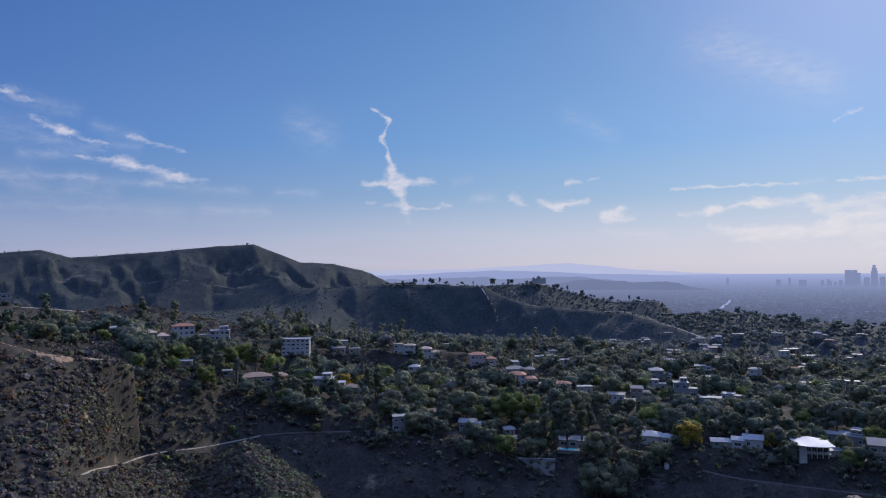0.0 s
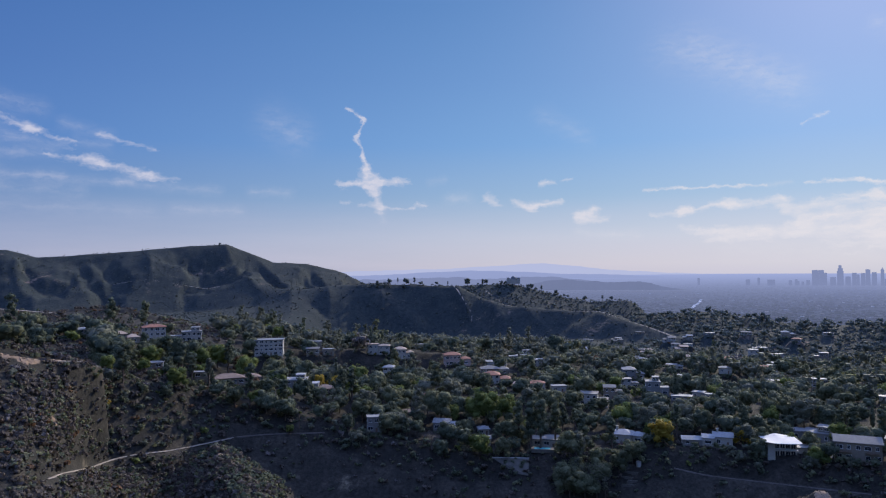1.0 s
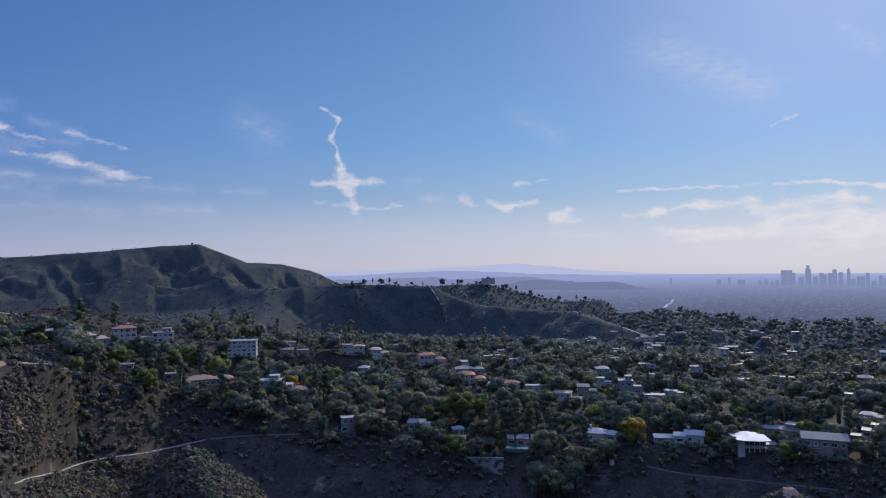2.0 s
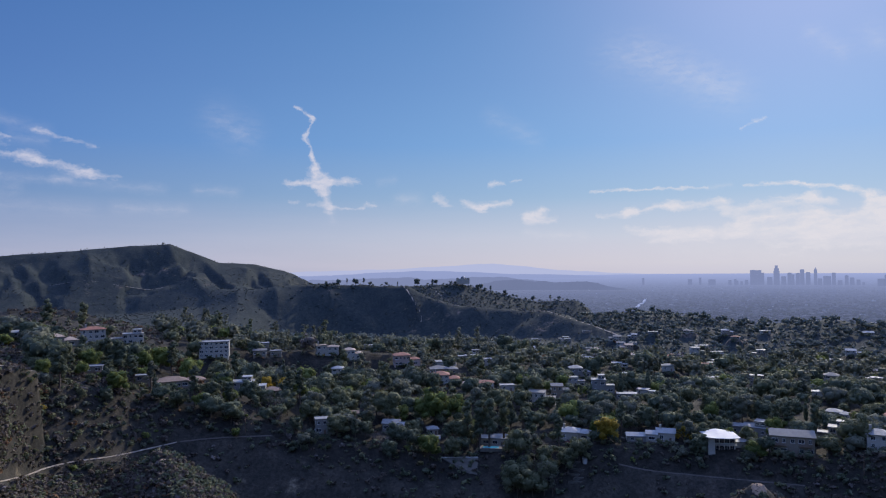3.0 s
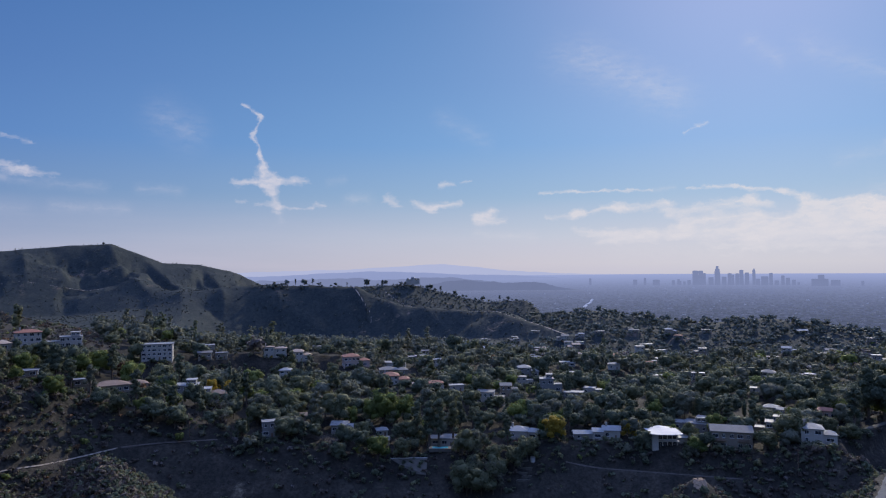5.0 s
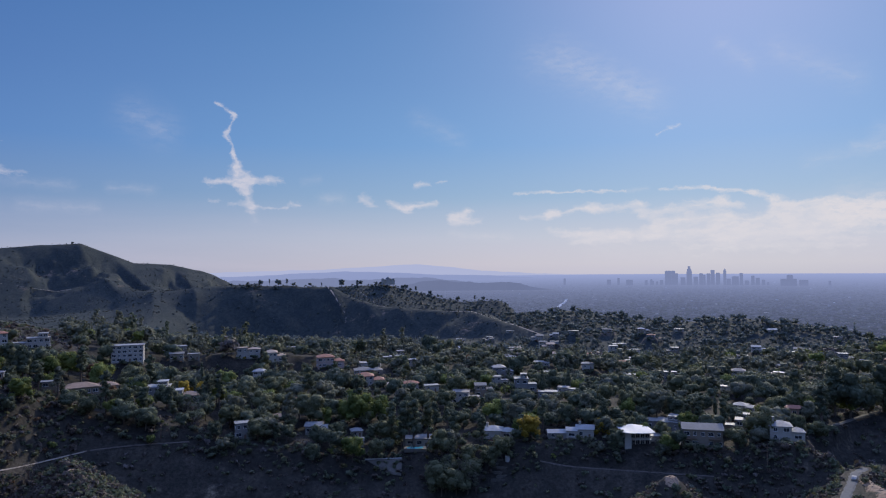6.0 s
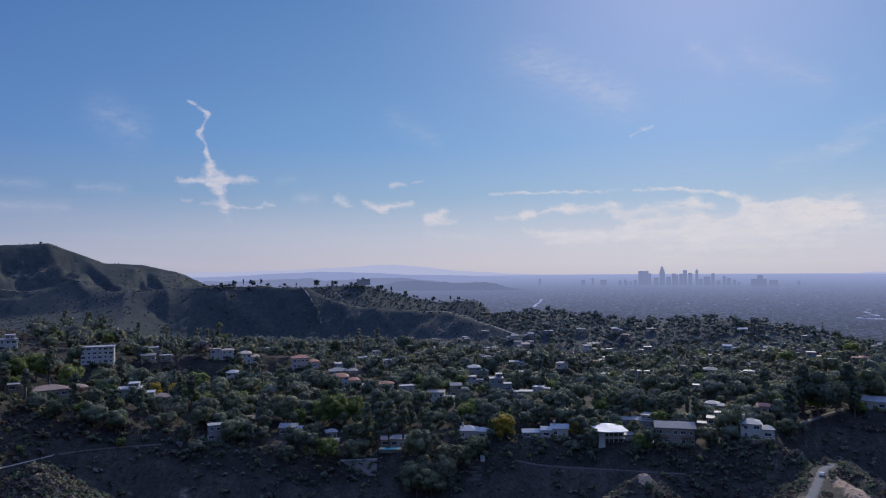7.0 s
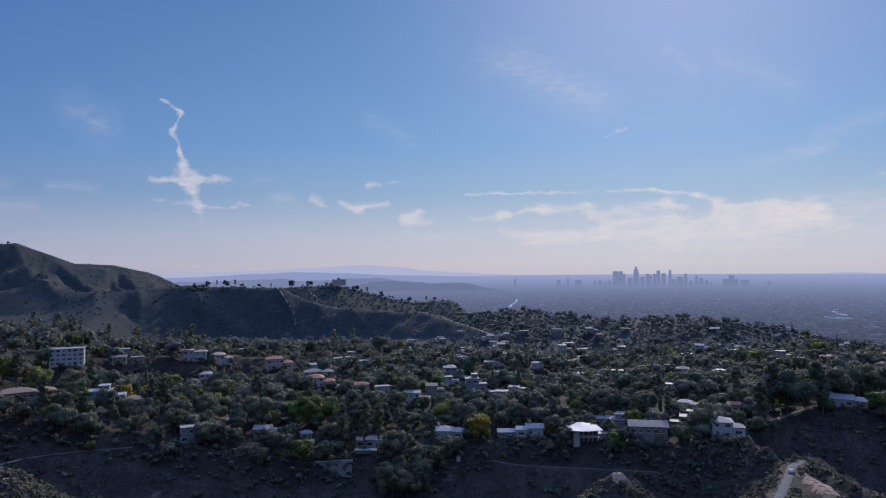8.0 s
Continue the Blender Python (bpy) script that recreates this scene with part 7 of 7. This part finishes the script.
for k, (px, py) in enumerate(((95.3, 330.5), (97.5, 328.3), (95.5, 327.4), (97.6, 325.2), (95.5, 323.7), (97.5, 321.5), (95.1, 320.7))):
    stone_terrace(px, py, height(px, py), 6.3 - 0.45 * (k % 3))
water_tank(102.2, 327.4, height(102.2, 327.4))
swept_house(163.5, 312.0, 392.8)
pool(-112.5, 403.0, 413.0, 6.0, 3.2, 15, "turquoise swimming pool with a pale deck beside the ranch house")
pool(60.5, 347.5, 389.6, 5.5, 3.0, -10, "swimming pool on a pale terrace above the dark slope")
car(213.0, 233.9, WALLS["WHITE"], 42, "white car on the canyon road")
for px, py, tall in ((203.6, 272.3, 9), (-62, 366, 8), (120, 352, 9), (-20, 420, 9), (240, 330, 9)):
    utility_pole(px, py, tall)

# ---- the far plain: downtown, streets of buildings, mountains on the horizon ----
def far_place(bearing, r_true):
    """Place on the plain, and the scale at which it is shown there."""
    r = float(shown_distance(np.array(r_true)))
    a = radians(bearing)
    return r * math.sin(a), r * math.cos(a), float(plain_height(np.array(r))), r / r_true


def tower(bearing, wide, tall, r_true=14500.0, top="flat"):
    """An office tower of the downtown: its shaft, and a crown that is plain, stepped, rounded or pointed."""
    x, y, z, k = far_place(bearing, r_true)
    ob = new("tower")
    ob.matrix_world = pose(x, y, z, 0, 0, -bearing + random.uniform(-6, 6))
    w, h = wide * k * 0.48, tall * k
    shaft_h = {"flat": 0.985, "step": 0.72, "round": 0.9, "spire": 0.86}[top] * h
    bm = bmesh.new()
    box(bm, -w, -w * 0.6, -5, w, w * 0.6, shaft_h)
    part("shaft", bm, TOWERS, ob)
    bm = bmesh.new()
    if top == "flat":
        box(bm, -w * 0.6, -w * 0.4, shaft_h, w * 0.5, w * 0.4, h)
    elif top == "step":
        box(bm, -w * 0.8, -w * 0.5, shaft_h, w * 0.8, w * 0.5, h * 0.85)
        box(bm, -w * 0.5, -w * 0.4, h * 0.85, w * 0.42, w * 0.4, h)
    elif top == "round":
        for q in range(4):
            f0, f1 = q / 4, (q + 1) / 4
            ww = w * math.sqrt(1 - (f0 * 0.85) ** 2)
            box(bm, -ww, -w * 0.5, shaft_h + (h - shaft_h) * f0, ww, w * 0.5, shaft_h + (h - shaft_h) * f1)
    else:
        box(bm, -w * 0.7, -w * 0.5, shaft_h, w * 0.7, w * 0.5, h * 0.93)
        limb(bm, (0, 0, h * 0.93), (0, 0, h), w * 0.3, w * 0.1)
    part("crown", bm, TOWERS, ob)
    return tagged(ob, "hazy grey-blue office tower in the distant downtown" if tall > 200 else "low hazy grey block at the distant downtown", "tower", "downtown towers")


tower(29.98, 117, 277)
tower(30.37, 80, 276)
tower(30.62, 47, 227)
tower(31.08, 91, 147)
tower(31.54, 101, 361, top="step")
tower(32.01, 83, 158)
tower(32.40, 72, 224)
tower(32.63, 43, 194)
tower(32.93, 68, 220)
tower(33.22, 75, 286)
tower(33.60, 78, 234, top="round")
tower(34.08, 56, 318, top="spire")
tower(34.35, 74, 118)
tower(34.81, 129, 162)
tower(35.23, 63, 224)
tower(35.61, 76, 85)
tower(36.02, 58, 176)
tower(36.35, 75, 135)
tower(36.74, 61, 99)
tower(37.05, 41, 52)
tower(38.41, 283, 116)
tower(38.50, 106, 188, top="round")
tower(39.40, 154, 95)
tower(28.73, 48, 108)
tower(29.50, 63, 93)
tower(41.06, 45, 80)
tower(27.08, 135, 102)
tower(28.35, 56, 90)
tower(26.24, 45, 138)
tower(28.81, 67, 78)
tower(29.16, 44, 66)
tower(22.04, 46, 133)
tower(25.50, 79, 105)


def far_boxes(name, label, category, n, a0, a1, r0, r1, size, tall, material, seed):
    rng = np.random.default_rng(seed)
    az = np.radians(a0 + (a1 - a0) * rng.random(n))
    rt = 1 / (1 / r0 + (1 / r1 - 1 / r0) * rng.random(n) ** 0.8)
    r = shown_distance(rt)
    k = r / rt
    x, y, z = r * np.sin(az), r * np.cos(az), plain_height(r)
    w = size[0] + (size[1] - size[0]) * rng.random(n) ** 2
    d = size[0] + (size[1] - size[0]) * rng.random(n) ** 2
    h = tall[0] + (tall[1] - tall[0]) * rng.random(n) ** 3
    turn = radians(-20) + rng.choice([0, math.pi / 2], n)
    corners = np.array([(-1, -1, 0), (1, -1, 0), (1, 1, 0), (-1, 1, 0), (-1, -1, 1), (1, -1, 1), (1, 1, 1), (-1, 1, 1)], float)
    v = np.empty((n, 8, 3))
    lx, ly = corners[None, :, 0] * (w * k / 2)[:, None], corners[None, :, 1] * (d * k / 2)[:, None]
    c, s = np.cos(turn)[:, None], np.sin(turn)[:, None]
    v[..., 0] = x[:, None] + lx * c - ly * s
    v[..., 1] = y[:, None] + lx * s + ly * c
    v[..., 2] = z[:, None] - 1.0 + corners[None, :, 2] * (h * k)[:, None] + corners[None, :, 2]
    f = np.array([(4, 5, 6, 7), (0, 1, 5, 4), (1, 2, 6, 5), (2, 3, 7, 6), (3, 0, 4, 7)])
    faces = (f[None] + (np.arange(n) * 8)[:, None, None]).reshape(-1, 4)
    me = bpy.data.meshes.new(name)
    me.from_pydata(v.reshape(-1, 3).tolist(), [], faces.tolist())
    me.materials.append(material)
    return tagged(new(name, me), label, category, kind="stuff")


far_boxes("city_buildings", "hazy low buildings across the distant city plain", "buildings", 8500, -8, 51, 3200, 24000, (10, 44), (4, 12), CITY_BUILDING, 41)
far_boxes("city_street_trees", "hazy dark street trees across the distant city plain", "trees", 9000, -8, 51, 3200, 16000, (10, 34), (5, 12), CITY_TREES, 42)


def mountain(knots, r, rough, seed, material, base=-1.1):
    """A far range as a solid wall of slopes; knots: bearing and height in degrees."""
    az = np.linspace(knots[0][0] - 1.5, knots[-1][0] + 1.5, 260)
    el = np.interp(az, [k[0] for k in knots], [k[1] for k in knots])
    el = el + rough * fbm(az * 10, az * 0, 12, 4, seed)
    fade = np.clip((az - az[0]) / 3, 0, 1) * np.clip((az[-1] - az) / 3, 0, 1)
    low_el = max(base, -0.9) if base > -1.2 else base  # ends sink into the plain
    el = low_el + (el - low_el) * fade
    verts, faces = [], []
    for i, (a_deg, e_deg) in enumerate(zip(az, el)):
        a_rad = radians(a_deg)
        crest = EYE + r * math.tan(radians(e_deg))
        foot = EYE + (r - 25) * math.tan(radians(base))
        for rr, zz in ((r - 25, foot), (r, crest), (r + 25, foot)):
            verts.append((rr * math.sin(a_rad), rr * math.cos(a_rad), zz))
        if i:
            b = i * 3
            faces += [(b - 3, b - 2, b + 1, b), (b - 2, b - 1, b + 2, b + 1)]
    me = bpy.data.meshes.new("backdrop")
    me.from_pydata(verts, [], faces)
    me.materials.append(material)
    return tagged(new("backdrop", me), "pale blue mountains on the hazy horizon", "mountains", kind="structure")


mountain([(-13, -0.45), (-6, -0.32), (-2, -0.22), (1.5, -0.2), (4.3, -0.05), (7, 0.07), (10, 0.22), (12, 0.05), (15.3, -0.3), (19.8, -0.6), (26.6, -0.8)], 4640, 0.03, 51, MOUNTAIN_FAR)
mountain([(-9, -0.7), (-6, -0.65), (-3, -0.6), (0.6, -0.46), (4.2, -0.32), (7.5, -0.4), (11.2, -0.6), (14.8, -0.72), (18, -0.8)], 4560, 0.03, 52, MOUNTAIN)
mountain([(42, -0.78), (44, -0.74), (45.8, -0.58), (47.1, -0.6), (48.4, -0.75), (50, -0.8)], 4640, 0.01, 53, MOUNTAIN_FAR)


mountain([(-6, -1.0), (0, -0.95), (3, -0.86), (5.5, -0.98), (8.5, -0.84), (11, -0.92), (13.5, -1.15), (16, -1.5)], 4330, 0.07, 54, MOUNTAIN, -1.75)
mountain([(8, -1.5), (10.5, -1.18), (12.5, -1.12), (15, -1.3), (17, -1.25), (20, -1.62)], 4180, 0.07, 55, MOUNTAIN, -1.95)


# the freeway's pale curve and a few large bright roofs on the plain
def far_strip(name, label, category, line, wide, material):
    bm = bmesh.new()
    rows = []
    for i, (bearing, r_true) in enumerate(line):
        x, y, z, k = far_place(bearing, r_true)
        b2, r2 = line[min(i + 1, len(line) - 1)] if i + 1 < len(line) else line[i - 1]
        x2, y2, _, _ = far_place(b2, r2)
        side = Vector((y2 - y, x - x2, 0)).normalized() * wide * k * (1 if i + 1 < len(line) else -1)
        rows.append([bm.verts.new((x - side.x, y - side.y, z + 6 * k)), bm.verts.new((x + side.x, y + side.y, z + 6 * k)), bm.verts.new((x + side.x, y + side.y, z - 2)), bm.verts.new((x - side.x, y - side.y, z - 2))])
    for r0, r1 in zip(rows, rows[1:]):
        for k in range(4):
            bm.faces.new((r0[k], r0[(k + 1) % 4], r1[(k + 1) % 4], r1[k]))
    bmesh.ops.recalc_face_normals(bm, faces=bm.faces)
    me = bpy.data.meshes.new(name)
    bm.to_mesh(me)
    bm.free()
    me.materials.append(material)
    return tagged(new(name, me), label, category, kind="structure")


far_strip("freeway", "pale curve of a freeway on the plain", "road", [(21.5, 6650), (21.65, 6900), (21.75, 7200), (22.0, 7500), (22.1, 7900), (22.2, 8300)], 13, CITY_ROOF)
far_strip("canopy_roof", "long bright hall roof on the plain", "roof", [(45.15, 6550), (45.6, 6250), (46.0, 6000)], 15, CITY_ROOF)
far_strip("canopy_roof", "long bright hall roof on the plain", "roof", [(44.6, 5800), (46.4, 5720)], 11, CITY_ROOF)
